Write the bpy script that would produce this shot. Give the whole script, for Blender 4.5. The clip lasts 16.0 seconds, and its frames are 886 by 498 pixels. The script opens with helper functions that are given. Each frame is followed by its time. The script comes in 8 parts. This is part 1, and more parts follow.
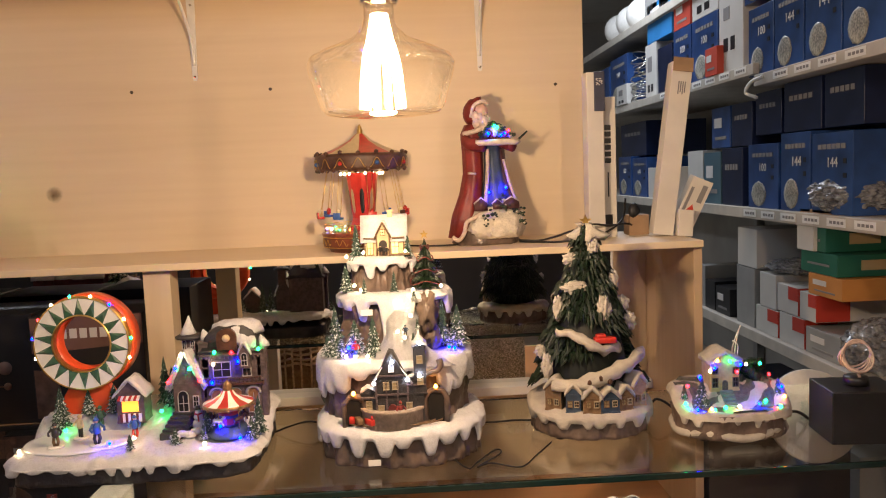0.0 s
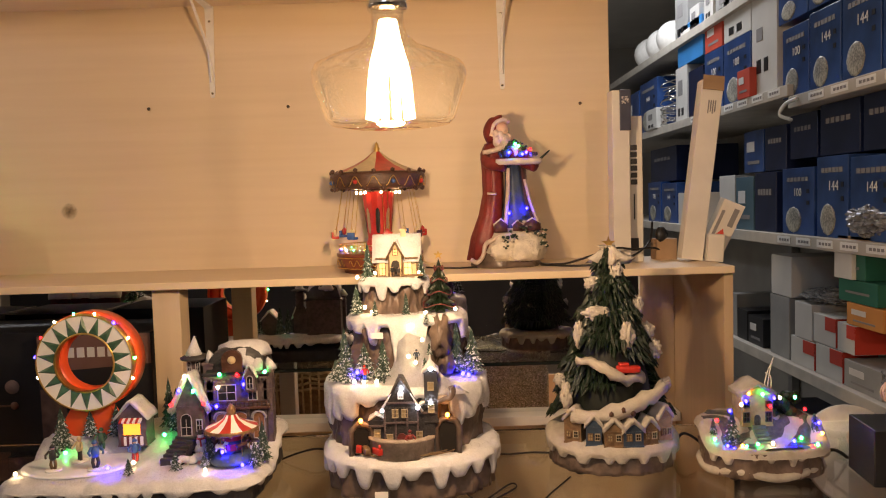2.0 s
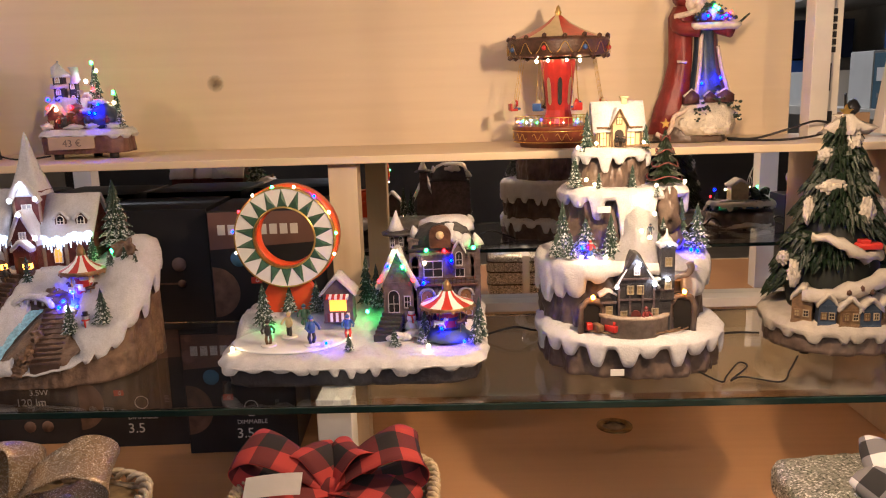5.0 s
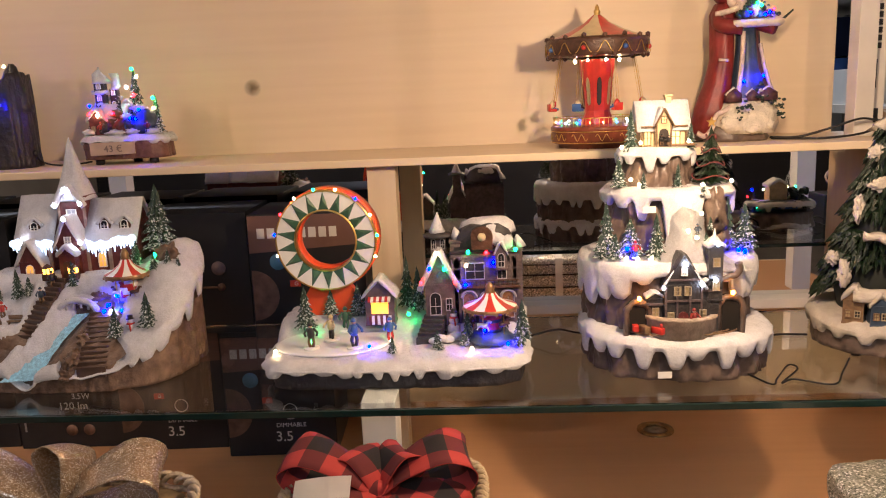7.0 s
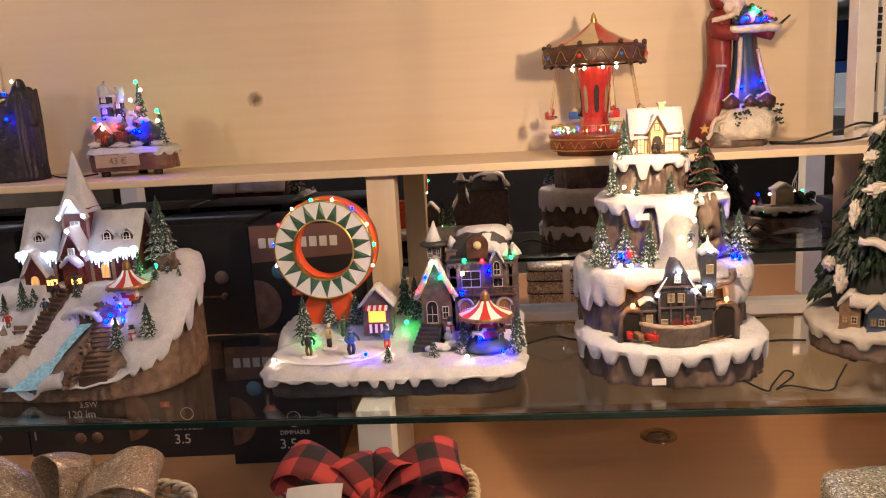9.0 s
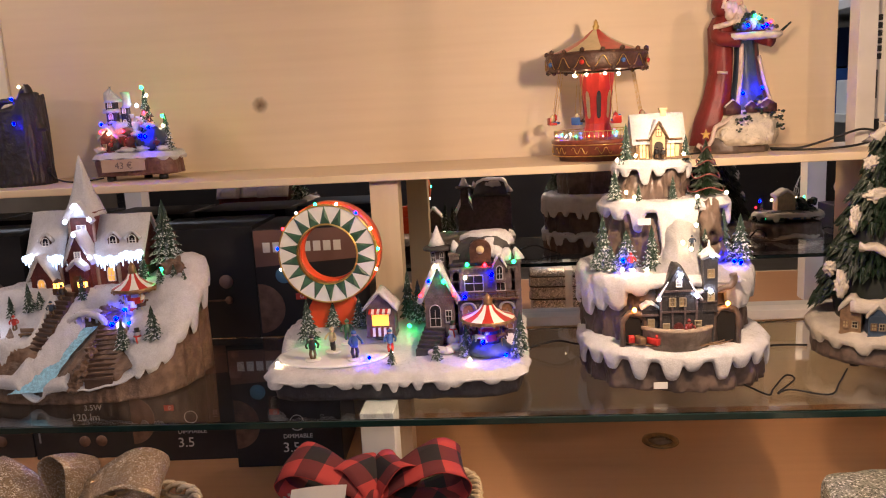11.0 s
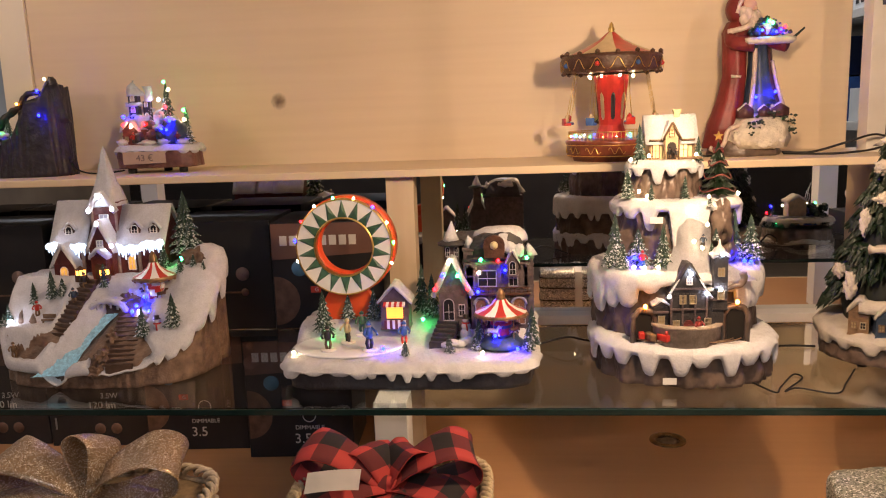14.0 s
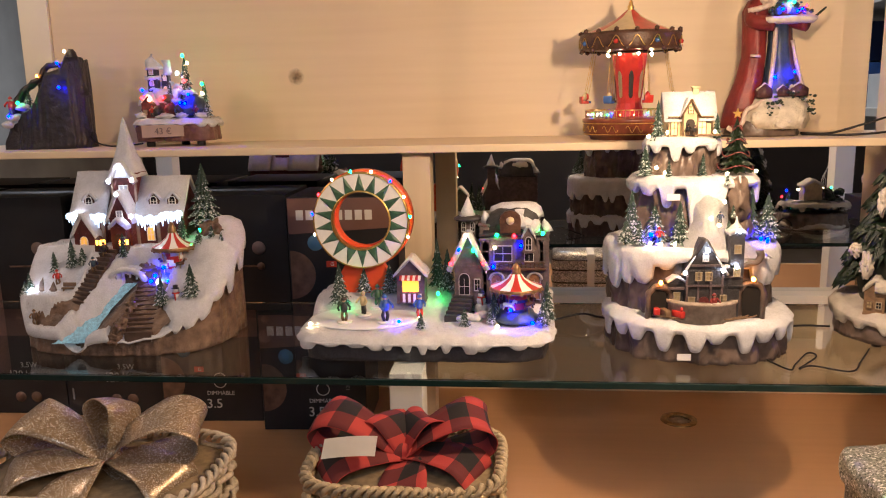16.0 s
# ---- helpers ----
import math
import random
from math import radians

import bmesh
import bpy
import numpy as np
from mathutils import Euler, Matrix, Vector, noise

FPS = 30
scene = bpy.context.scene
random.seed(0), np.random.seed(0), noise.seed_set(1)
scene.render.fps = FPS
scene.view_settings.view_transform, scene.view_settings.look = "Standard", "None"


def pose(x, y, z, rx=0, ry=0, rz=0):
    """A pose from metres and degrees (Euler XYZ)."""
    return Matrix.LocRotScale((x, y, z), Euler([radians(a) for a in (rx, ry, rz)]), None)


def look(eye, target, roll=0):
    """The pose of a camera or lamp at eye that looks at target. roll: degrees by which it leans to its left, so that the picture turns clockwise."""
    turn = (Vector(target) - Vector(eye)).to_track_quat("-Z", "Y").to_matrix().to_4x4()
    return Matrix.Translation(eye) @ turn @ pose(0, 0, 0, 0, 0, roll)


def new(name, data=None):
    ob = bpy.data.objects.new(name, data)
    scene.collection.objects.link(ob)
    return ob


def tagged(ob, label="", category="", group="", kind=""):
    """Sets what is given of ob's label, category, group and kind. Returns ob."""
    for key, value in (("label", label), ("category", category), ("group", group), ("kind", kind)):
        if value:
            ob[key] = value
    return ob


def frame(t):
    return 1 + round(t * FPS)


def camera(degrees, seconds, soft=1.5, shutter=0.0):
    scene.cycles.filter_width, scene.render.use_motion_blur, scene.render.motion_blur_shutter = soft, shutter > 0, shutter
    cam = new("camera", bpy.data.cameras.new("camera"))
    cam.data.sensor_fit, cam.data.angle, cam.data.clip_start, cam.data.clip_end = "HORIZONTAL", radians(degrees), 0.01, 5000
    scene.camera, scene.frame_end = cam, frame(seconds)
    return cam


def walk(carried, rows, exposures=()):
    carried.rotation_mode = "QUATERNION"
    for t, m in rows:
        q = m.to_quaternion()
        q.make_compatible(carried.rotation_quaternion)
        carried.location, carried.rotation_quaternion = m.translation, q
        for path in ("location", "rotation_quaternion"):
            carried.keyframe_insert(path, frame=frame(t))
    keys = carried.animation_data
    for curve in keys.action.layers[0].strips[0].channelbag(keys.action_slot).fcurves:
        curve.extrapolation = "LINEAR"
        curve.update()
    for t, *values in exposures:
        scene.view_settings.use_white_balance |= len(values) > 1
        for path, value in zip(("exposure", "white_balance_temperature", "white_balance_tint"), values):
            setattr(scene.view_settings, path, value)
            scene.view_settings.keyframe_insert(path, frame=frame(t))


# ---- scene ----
cam = camera(59.4, 16.0, soft=1.1)
PATH = [
    (0, (0.027, 0.093, 1.452), (0.106, 2.082, 1.259), -2.3),
    (0.5, (0.043, 0.102, 1.471), (0.091, 2.097, 1.338), -2.4),
    (1, (0.051, 0.121, 1.455), (0.065, 2.118, 1.356), -2.3),
    (1.5, (0.061, 0.141, 1.453), (0.059, 2.138, 1.345), -2.0),
    (2, (0.055, 0.155, 1.436), (0.061, 2.152, 1.313), -1.7),
    (2.5, (0.029, 0.148, 1.421), (0.018, 2.138, 1.22), -1.4),
    (3, (-0.016, 0.165, 1.413), (-0.063, 2.145, 1.133), -1.2),
    (3.5, (-0.125, 0.185, 1.411), (-0.193, 2.155, 1.073), -1.2),
    (4, (-0.222, 0.214, 1.407), (-0.284, 2.176, 1.028), -1.5),
    (4.2, (-0.247, 0.22, 1.406), (-0.296, 2.178, 1.016), -1.6),
    (6.3, (-0.321, 0.233, 1.4), (-0.387, 2.192, 1.002), -2.3),
    (6.5, (-0.325, 0.235, 1.4), (-0.404, 2.195, 1.007), -2.3),
    (7, (-0.332, 0.234, 1.399), (-0.441, 2.194, 1.014), -2.4),
    (7.5, (-0.327, 0.237, 1.399), (-0.45, 2.196, 1.018), -2.5),
    (8, (-0.319, 0.233, 1.402), (-0.46, 2.191, 1.018), -2.8),
    (8.5, (-0.309, 0.225, 1.401), (-0.459, 2.184, 1.028), -3.0),
    (9, (-0.294, 0.226, 1.404), (-0.446, 2.186, 1.036), -3.1),
    (11.5, (-0.295, 0.212, 1.402), (-0.457, 2.174, 1.052), -2.9),
    (12, (-0.297, 0.208, 1.403), (-0.47, 2.169, 1.051), -2.8),
    (12.5, (-0.303, 0.198, 1.404), (-0.491, 2.159, 1.059), -2.7),
    (13, (-0.303, 0.192, 1.404), (-0.508, 2.153, 1.069), -2.5),
    (13.5, (-0.301, 0.189, 1.398), (-0.499, 2.151, 1.063), -2.3),
    (14, (-0.304, 0.186, 1.392), (-0.483, 2.149, 1.05), -2.0),
    (14.5, (-0.306, 0.184, 1.388), (-0.48, 2.146, 1.04), -1.7),
    (15, (-0.302, 0.187, 1.389), (-0.48, 2.147, 1.031), -1.5),
    (15.5, (-0.3, 0.185, 1.387), (-0.483, 2.143, 1.022), -1.4),
    (16, (-0.315, 0.174, 1.373), (-0.52, 2.128, 0.996), -1.3),
]
walk(cam, [(t, look(eye, target, roll)) for t, eye, target, roll in PATH],
     exposures=[(0.0, -0.18, 6300, 14), (0.5, -0.32, 6350, 15), (1.0, -0.42, 6750, 17), (2.0, -0.42, 6900, 16), (2.5, -0.34, 6500, 15), (3.0, -0.30, 6650, 16), (3.5, -0.20, 6950, 19), (4.0, -0.09, 6750, 17), (6.5, -0.07, 6100, 17), (8.5, -0.08, 6100, 17),
                (11.5, -0.16, 6000, 20), (13.0, -0.20, 6700, 18), (15.0, -0.16, 6150, 18), (16.0, -0.06, 6150, 16)])

# ---- world and lamps ----
world = bpy.data.worlds.new("shop_dusk")
world.use_nodes = True
scene.world = world
wbg = world.node_tree.nodes["Background"]
wbg.inputs[0].default_value = (0.55, 0.65, 0.9, 1)
wbg.inputs[1].default_value = 0.02


def lamp(name, kind, power, color, place, target=None, size=0.1):
    d = bpy.data.lights.new(name, kind)
    d.energy, d.color = power, color
    if kind == "AREA":
        d.shape, d.size = "SQUARE", size
    else:
        d.shadow_soft_size = size
    ob = new(name, d)
    ob.matrix_world = look(place, target) if target else Matrix.Translation(place)
    return ob


BULB = (-0.004, 1.16, 1.595)
lamp("pendant_light", "POINT", 24.0, (1.0, 0.68, 0.38), (BULB[0], BULB[1], BULB[2] - 0.075), size=0.02)
lamp("neighbour_pendant_light", "POINT", 31.0, (1.0, 0.68, 0.41), (0.75, -0.35, 2.0), size=0.03)
# unseen fill, added to brighten the far left of the panel
lamp("left_wall_fill", "POINT", 18.0, (1.0, 0.74, 0.52), (-2.0, 1.15, 2.0), size=0.03)
lamp("aisle_ceiling_light", "AREA", 26.0, (0.86, 0.93, 1.0), (0.85, 3.5, 2.68), (0.85, 3.5, 0.0), 0.6)
lamp("far_aisle_ceiling_light", "AREA", 40.0, (0.90, 0.96, 1.0), (-2.4, 4.2, 2.68), (-2.4, 4.2, 0.0), 0.6)
# unseen cool fill from the front, added to lift and tint the dark parts
lamp("cool_front_fill", "AREA", 17.0, (0.70, 0.84, 1.0), (-0.5, -0.9, 2.66), (-0.4, 1.6, 0.9), 0.8)

# ---- materials ----
MATS = {}


def mat(name, col, rough=0.5, metal=0.0, var=0.12, scale=40.0, bump=0.0, fine=0.0, col2=None, emit=0.0, coat=0.0, trans=0.0, ior=1.45, lo=0.35, hi=0.65):
    """A procedural surface: a base colour broken by two scales of noise, with relief."""
    if name in MATS:
        return MATS[name]
    m = bpy.data.materials.new(name)
    m.use_nodes = True
    nt = m.node_tree
    b = nt.nodes["Principled BSDF"]
    b.inputs["Roughness"].default_value = rough
    b.inputs["Metallic"].default_value = metal
    b.inputs["IOR"].default_value = ior
    b.inputs["Coat Weight"].default_value = coat
    b.inputs["Transmission Weight"].default_value = trans
    b.inputs["Base Color"].default_value = (*col, 1)
    if var > 0 or col2:
        tc = nt.nodes.new("ShaderNodeTexCoord")
        n1 = nt.nodes.new("ShaderNodeTexNoise")
        n1.inputs["Scale"].default_value, n1.inputs["Detail"].default_value = scale, 5
        n2 = nt.nodes.new("ShaderNodeTexNoise")
        n2.inputs["Scale"].default_value, n2.inputs["Detail"].default_value = scale * 0.17, 3
        nt.links.new(tc.outputs["Object"], n1.inputs["Vector"])
        nt.links.new(tc.outputs["Object"], n2.inputs["Vector"])
        mid = nt.nodes.new("ShaderNodeMath")
        mid.operation = "MULTIPLY_ADD"
        mid.inputs[1].default_value, mid.inputs[2].default_value = 0.6, 0.2
        nt.links.new(n1.outputs[0], mid.inputs[0])
        both = nt.nodes.new("ShaderNodeMath")
        both.operation = "MULTIPLY_ADD"
        both.inputs[1].default_value = 0.4
        nt.links.new(n2.outputs[0], both.inputs[0])
        sub = nt.nodes.new("ShaderNodeMath")
        sub.operation = "SUBTRACT"
        sub.inputs[1].default_value = 0.2
        nt.links.new(mid.outputs[0], sub.inputs[0])
        nt.links.new(sub.outputs[0], both.inputs[2])
        ramp = nt.nodes.new("ShaderNodeValToRGB")
        ramp.color_ramp.elements[0].position, ramp.color_ramp.elements[1].position = lo, hi
        dark = col2 if col2 else tuple(c * (1 - var) for c in col)
        lite = col if col2 else tuple(min(1, c * (1 + var * 0.6)) for c in col)
        ramp.color_ramp.elements[0].color, ramp.color_ramp.elements[1].color = (*dark, 1), (*lite, 1)
        nt.links.new(both.outputs[0], ramp.inputs[0])
        nt.links.new(ramp.outputs[0], b.inputs["Base Color"])
        if bump > 0:
            n3 = nt.nodes.new("ShaderNodeTexNoise")
            n3.inputs["Scale"].default_value, n3.inputs["Detail"].default_value = fine or scale * 3, 3
            nt.links.new(tc.outputs["Object"], n3.inputs["Vector"])
            bp = nt.nodes.new("ShaderNodeBump")
            bp.inputs["Strength"].default_value, bp.inputs["Distance"].default_value = bump, 0.004
            nt.links.new(n3.outputs[0], bp.inputs["Height"])
            nt.links.new(bp.outputs[0], b.inputs["Normal"])
    if emit:
        b.inputs["Emission Color"].default_value = (*col, 1)
        b.inputs["Emission Strength"].default_value = emit
    MATS[name] = m
    return m


def wood_mat(name, light, dark, rough=0.38, along=0):
    """Wood-print melamine: streaks along one axis under a satin finish."""
    m = bpy.data.materials.new(name)
    m.use_nodes = True
    nt = m.node_tree
    b = nt.nodes["Principled BSDF"]
    tc = nt.nodes.new("ShaderNodeTexCoord")
    mp = nt.nodes.new("ShaderNodeMapping")
    sc = [55.0, 55.0, 55.0]
    sc[along] = 2.2
    mp.inputs["Scale"].default_value = sc
    n1 = nt.nodes.new("ShaderNodeTexNoise")
    n1.inputs["Scale"].default_value, n1.inputs["Detail"].default_value = 1.0, 6
    n2 = nt.nodes.new("ShaderNodeTexNoise")
    n2.inputs["Scale"].default_value, n2.inputs["Detail"].default_value = 2.3, 4
    nt.links.new(tc.outputs["Object"], mp.inputs["Vector"])
    nt.links.new(mp.outputs[0], n1.inputs["Vector"])
    nt.links.new(tc.outputs["Object"], n2.inputs["Vector"])
    mx = nt.nodes.new("ShaderNodeMath")
    mx.operation = "MULTIPLY_ADD"
    mx.inputs[1].default_value = 0.5
    nt.links.new(n2.outputs[0], mx.inputs[0])
    h = nt.nodes.new("ShaderNodeMath")
    h.operation = "MULTIPLY"
    h.inputs[1].default_value = 0.5
    nt.links.new(n1.outputs[0], h.inputs[0])
    nt.links.new(h.outputs[0], mx.inputs[2])
    ramp = nt.nodes.new("ShaderNodeValToRGB")
    ramp.color_ramp.elements[0].position, ramp.color_ramp.elements[1].position = 0.36, 0.62
    ramp.color_ramp.elements[0].color, ramp.color_ramp.elements[1].color = (*dark, 1), (*light, 1)
    nt.links.new(mx.outputs[0], ramp.inputs[0])
    nt.links.new(ramp.outputs[0], b.inputs["Base Color"])
    rr = nt.nodes.new("ShaderNodeMapRange")
    rr.inputs["To Min"].default_value, rr.inputs["To Max"].default_value = rough - 0.05, rough + 0.12
    nt.links.new(n2.outputs[0], rr.inputs["Value"])
    nt.links.new(rr.outputs[0], b.inputs["Roughness"])
    bp = nt.nodes.new("ShaderNodeBump")
    bp.inputs["Strength"].default_value, bp.inputs["Distance"].default_value = 0.12, 0.002
    nt.links.new(n1.outputs[0], bp.inputs["Height"])
    nt.links.new(bp.outputs[0], b.inputs["Normal"])
    MATS[name] = m
    return m


def fir_mat(name, green, topside, amount):
    """Needles with a second colour on the upper sides of the twigs: frosting, and on green resin a painted highlight.
    """
    m = bpy.data.materials.new(name)
    m.use_nodes = True
    nt = m.node_tree
    b = nt.nodes["Principled BSDF"]
    b.inputs["Roughness"].default_value = 0.55
    tc = nt.nodes.new("ShaderNodeTexCoord")
    n1 = nt.nodes.new("ShaderNodeTexNoise")
    n1.inputs["Scale"].default_value, n1.inputs["Detail"].default_value = 260, 4
    geo = nt.nodes.new("ShaderNodeNewGeometry")
    sep = nt.nodes.new("ShaderNodeSeparateXYZ")
    nt.links.new(tc.outputs["Object"], n1.inputs["Vector"])
    nt.links.new(geo.outputs["Normal"], sep.inputs[0])
    add = nt.nodes.new("ShaderNodeMath")
    add.operation = "MULTIPLY_ADD"
    add.inputs[1].default_value = 0.28
    nt.links.new(sep.outputs[2], add.inputs[0])
    nt.links.new(n1.outputs[0], add.inputs[2])
    ramp = nt.nodes.new("ShaderNodeValToRGB")
    ramp.color_ramp.elements[0].position, ramp.color_ramp.elements[1].position = amount, amount + 0.08
    ramp.color_ramp.elements[0].color, ramp.color_ramp.elements[1].color = (*green, 1), (*topside, 1)
    nt.links.new(add.outputs[0], ramp.inputs[0])
    nt.links.new(ramp.outputs[0], b.inputs["Base Color"])
    bp = nt.nodes.new("ShaderNodeBump")
    bp.inputs["Strength"].default_value, bp.inputs["Distance"].default_value = 0.8, 0.003
    nt.links.new(n1.outputs[0], bp.inputs["Height"])
    nt.links.new(bp.outputs[0], b.inputs["Normal"])
    MATS[name] = m
    return m


def plaid_mat(name, ground, mid, dark, nu, nv):
    """Buffalo check woven from two sets of bands, laid out on the ribbon's own length and width."""
    m = bpy.data.materials.new(name)
    m.use_nodes = True
    nt = m.node_tree
    b = nt.nodes["Principled BSDF"]
    b.inputs["Roughness"].default_value = 0.85
    uv = nt.nodes.new("ShaderNodeTexCoord")
    sep = nt.nodes.new("ShaderNodeSeparateXYZ")
    nt.links.new(uv.outputs["UV"], sep.inputs[0])
    bands = []
    for k, n in ((0, nu), (1, nv)):
        mu = nt.nodes.new("ShaderNodeMath")
        mu.operation = "MULTIPLY"
        mu.inputs[1].default_value = n
        nt.links.new(sep.outputs[k], mu.inputs[0])
        fr = nt.nodes.new("ShaderNodeMath")
        fr.operation = "FRACT"
        nt.links.new(mu.outputs[0], fr.inputs[0])
        gt = nt.nodes.new("ShaderNodeMath")
        gt.operation = "GREATER_THAN"
        gt.inputs[1].default_value = 0.5
        nt.links.new(fr.outputs[0], gt.inputs[0])
        bands.append(gt)
    su = nt.nodes.new("ShaderNodeMath")
    su.operation = "ADD"
    nt.links.new(bands[0].outputs[0], su.inputs[0])
    nt.links.new(bands[1].outputs[0], su.inputs[1])
    half = nt.nodes.new("ShaderNodeMath")
    half.operation = "MULTIPLY"
    half.inputs[1].default_value = 0.5
    nt.links.new(su.outputs[0], half.inputs[0])
    ramp = nt.nodes.new("ShaderNodeValToRGB")
    ramp.color_ramp.interpolation = "CONSTANT"
    e = ramp.color_ramp.elements
    e[0].position, e[0].color = 0.0, (*ground, 1)
    e[1].position, e[1].color = 0.75, (*dark, 1)
    x = e.new(0.25)
    x.color = (*mid, 1)
    nt.links.new(half.outputs[0], ramp.inputs[0])
    nz = nt.nodes.new("ShaderNodeTexNoise")
    nz.inputs["Scale"].default_value = 900
    oc = nt.nodes.new("ShaderNodeTexCoord")
    nt.links.new(oc.outputs["Object"], nz.inputs["Vector"])
    mixn = nt.nodes.new("ShaderNodeMix")
    mixn.data_type, mixn.blend_type = "RGBA", "MULTIPLY"
    mixn.inputs["Factor"].default_value = 0.35
    nt.links.new(ramp.outputs[0], mixn.inputs["A"])
    nt.links.new(nz.outputs["Color"], mixn.inputs["B"])
    nt.links.new(mixn.outputs["Result"], b.inputs["Base Color"])
    bp = nt.nodes.new("ShaderNodeBump")
    bp.inputs["Strength"].default_value, bp.inputs["Distance"].default_value = 0.3, 0.001
    nt.links.new(nz.outputs[0], bp.inputs["Height"])
    nt.links.new(bp.outputs[0], b.inputs["Normal"])
    MATS[name] = m
    return m


def glitter_mat(name, dark, col, spark, scale=700, metal=0.55):
    """Glitter cloth: flat flakes, each with its own tone and tilt."""
    m = bpy.data.materials.new(name)
    m.use_nodes = True
    nt = m.node_tree
    b = nt.nodes["Principled BSDF"]
    b.inputs["Roughness"].default_value, b.inputs["Metallic"].default_value = 0.30, metal
    tc, vo, sp, ramp, bp, nz, mx = (nt.nodes.new(k) for k in ("ShaderNodeTexCoord", "ShaderNodeTexVoronoi", "ShaderNodeSeparateColor", "ShaderNodeValToRGB", "ShaderNodeBump", "ShaderNodeTexNoise", "ShaderNodeMath"))
    vo.inputs["Scale"].default_value = scale
    nz.inputs["Scale"].default_value = scale * 0.08
    nt.links.new(tc.outputs["Object"], vo.inputs["Vector"])
    nt.links.new(tc.outputs["Object"], nz.inputs["Vector"])
    nt.links.new(vo.outputs["Color"], sp.inputs[0])
    mx.operation = "MULTIPLY_ADD"
    mx.inputs[1].default_value = 0.25
    nt.links.new(nz.outputs[0], mx.inputs[0])
    nt.links.new(sp.outputs[0], mx.inputs[2])
    e = ramp.color_ramp.elements
    e[0].position, e[0].color = 0.15, (*dark, 1)
    e[1].position, e[1].color = 1.0, (*spark, 1)
    k = e.new(0.62)
    k.color = (*col, 1)
    k2 = e.new(0.93)
    k2.color = (*col, 1)
    nt.links.new(mx.outputs[0], ramp.inputs[0])
    nt.links.new(ramp.outputs[0], b.inputs["Base Color"])
    bp.inputs["Strength"].default_value, bp.inputs["Distance"].default_value = 0.8, 0.002
    nt.links.new(sp.outputs[1], bp.inputs["Height"])
    nt.links.new(bp.outputs[0], b.inputs["Normal"])
    MATS[name] = m
    return m


panel_wood = wood_mat("beige_melamine", (0.74, 0.60, 0.41), (0.69, 0.55, 0.365), 0.42, 0)
post_wood = wood_mat("pale_maple_melamine", (0.70, 0.57, 0.40), (0.62, 0.49, 0.33), 0.40, 2)
floor_wood = wood_mat("brown_display_floor", (0.47, 0.25, 0.118), (0.43, 0.225, 0.104), 0.40, 0)
white_board = mat("white_laminate", (0.74, 0.73, 0.70), 0.45, var=0.08, scale=9, bump=0.05)
mirror_m = mat("mirror_silver", (0.86, 0.88, 0.88), 0.015, 1.0, var=0)
glass_m = mat("shelf_glass", (0.90, 0.96, 0.94), 0.0, trans=1.0, var=0, ior=1.5)
edge_m = mat("glass_edge_green", (0.012, 0.03, 0.028), 0.12, var=0.3, scale=20)
snow_m = mat("painted_snow", (0.56, 0.565, 0.59), 0.55, var=0.10, scale=60, bump=0.32, fine=380)
rock_m = mat("painted_rock", (0.19, 0.136, 0.11), 0.33, var=0.5, scale=42, bump=0.9, fine=48, col2=(0.055, 0.040, 0.033), lo=0.34, hi=0.68)
rock_brown = mat("brown_painted_rock", (0.22, 0.138, 0.092), 0.4, scale=60, bump=1.0, fine=85, col2=(0.055, 0.032, 0.022))
dark_base = mat("dark_painted_base", (0.032, 0.030, 0.038), 0.4, var=0.5, scale=40, bump=0.5)
black_rock = mat("near_black_rock", (0.026, 0.022, 0.026), 0.42, var=0.6, scale=50, bump=0.7, fine=90)
plastic_black = mat("black_plastic", (0.015, 0.015, 0.017), 0.35, var=0.3, scale=30)
cable_m = mat("black_cable", (0.012, 0.011, 0.011), 0.45, var=0.2, scale=60)
chrome = mat("polished_chrome", (0.80, 0.79, 0.77), 0.09, 1.0, var=0.05, scale=15)
gold = mat("gold_paint", (0.70, 0.46, 0.14), 0.28, 0.85, var=0.3, scale=120)
red_paint = mat("red_gloss_paint", (0.50, 0.035, 0.025), 0.28, var=0.25, scale=60, coat=0.3)
orange_paint = mat("orange_red_plastic", (0.72, 0.09, 0.025), 0.32, var=0.12, scale=40)
white_paint = mat("white_gloss_paint", (0.80, 0.79, 0.75), 0.35, var=0.08, scale=60)
cream_paint = mat("cream_paint", (0.60, 0.48, 0.28), 0.45, var=0.15, scale=70)
green_paint = mat("dark_green_paint", (0.05, 0.12, 0.075), 0.35, var=0.35, scale=70)
brown_rim = mat("dark_brown_gilt_rim", (0.085, 0.04, 0.025), 0.35, var=0.5, scale=90, bump=0.4)
blue_paint = mat("blue_paint", (0.05, 0.12, 0.34), 0.35, var=0.3, scale=70)
blue_robe = mat("slate_blue_paint", (0.045, 0.072, 0.12), 0.45, var=0.45, scale=40, bump=0.3)
red_robe = mat("deep_red_painted_robe", (0.21, 0.026, 0.022), 0.45, var=0.5, scale=30, bump=0.4)
skin_m = mat("painted_flesh", (0.62, 0.40, 0.30), 0.5, var=0.1, scale=60)
brick_red = mat("dark_red_painted_brick", (0.13, 0.028, 0.026), 0.45, var=0.45, scale=90, bump=0.4)
slate_wall = mat("slate_grey_painted_wall", (0.038, 0.036, 0.039), 0.45, var=0.4, scale=80, bump=0.4)
mauve_wall = mat("mauve_grey_stone_wall", (0.115, 0.085, 0.088), 0.5, var=0.45, scale=90, bump=0.5)
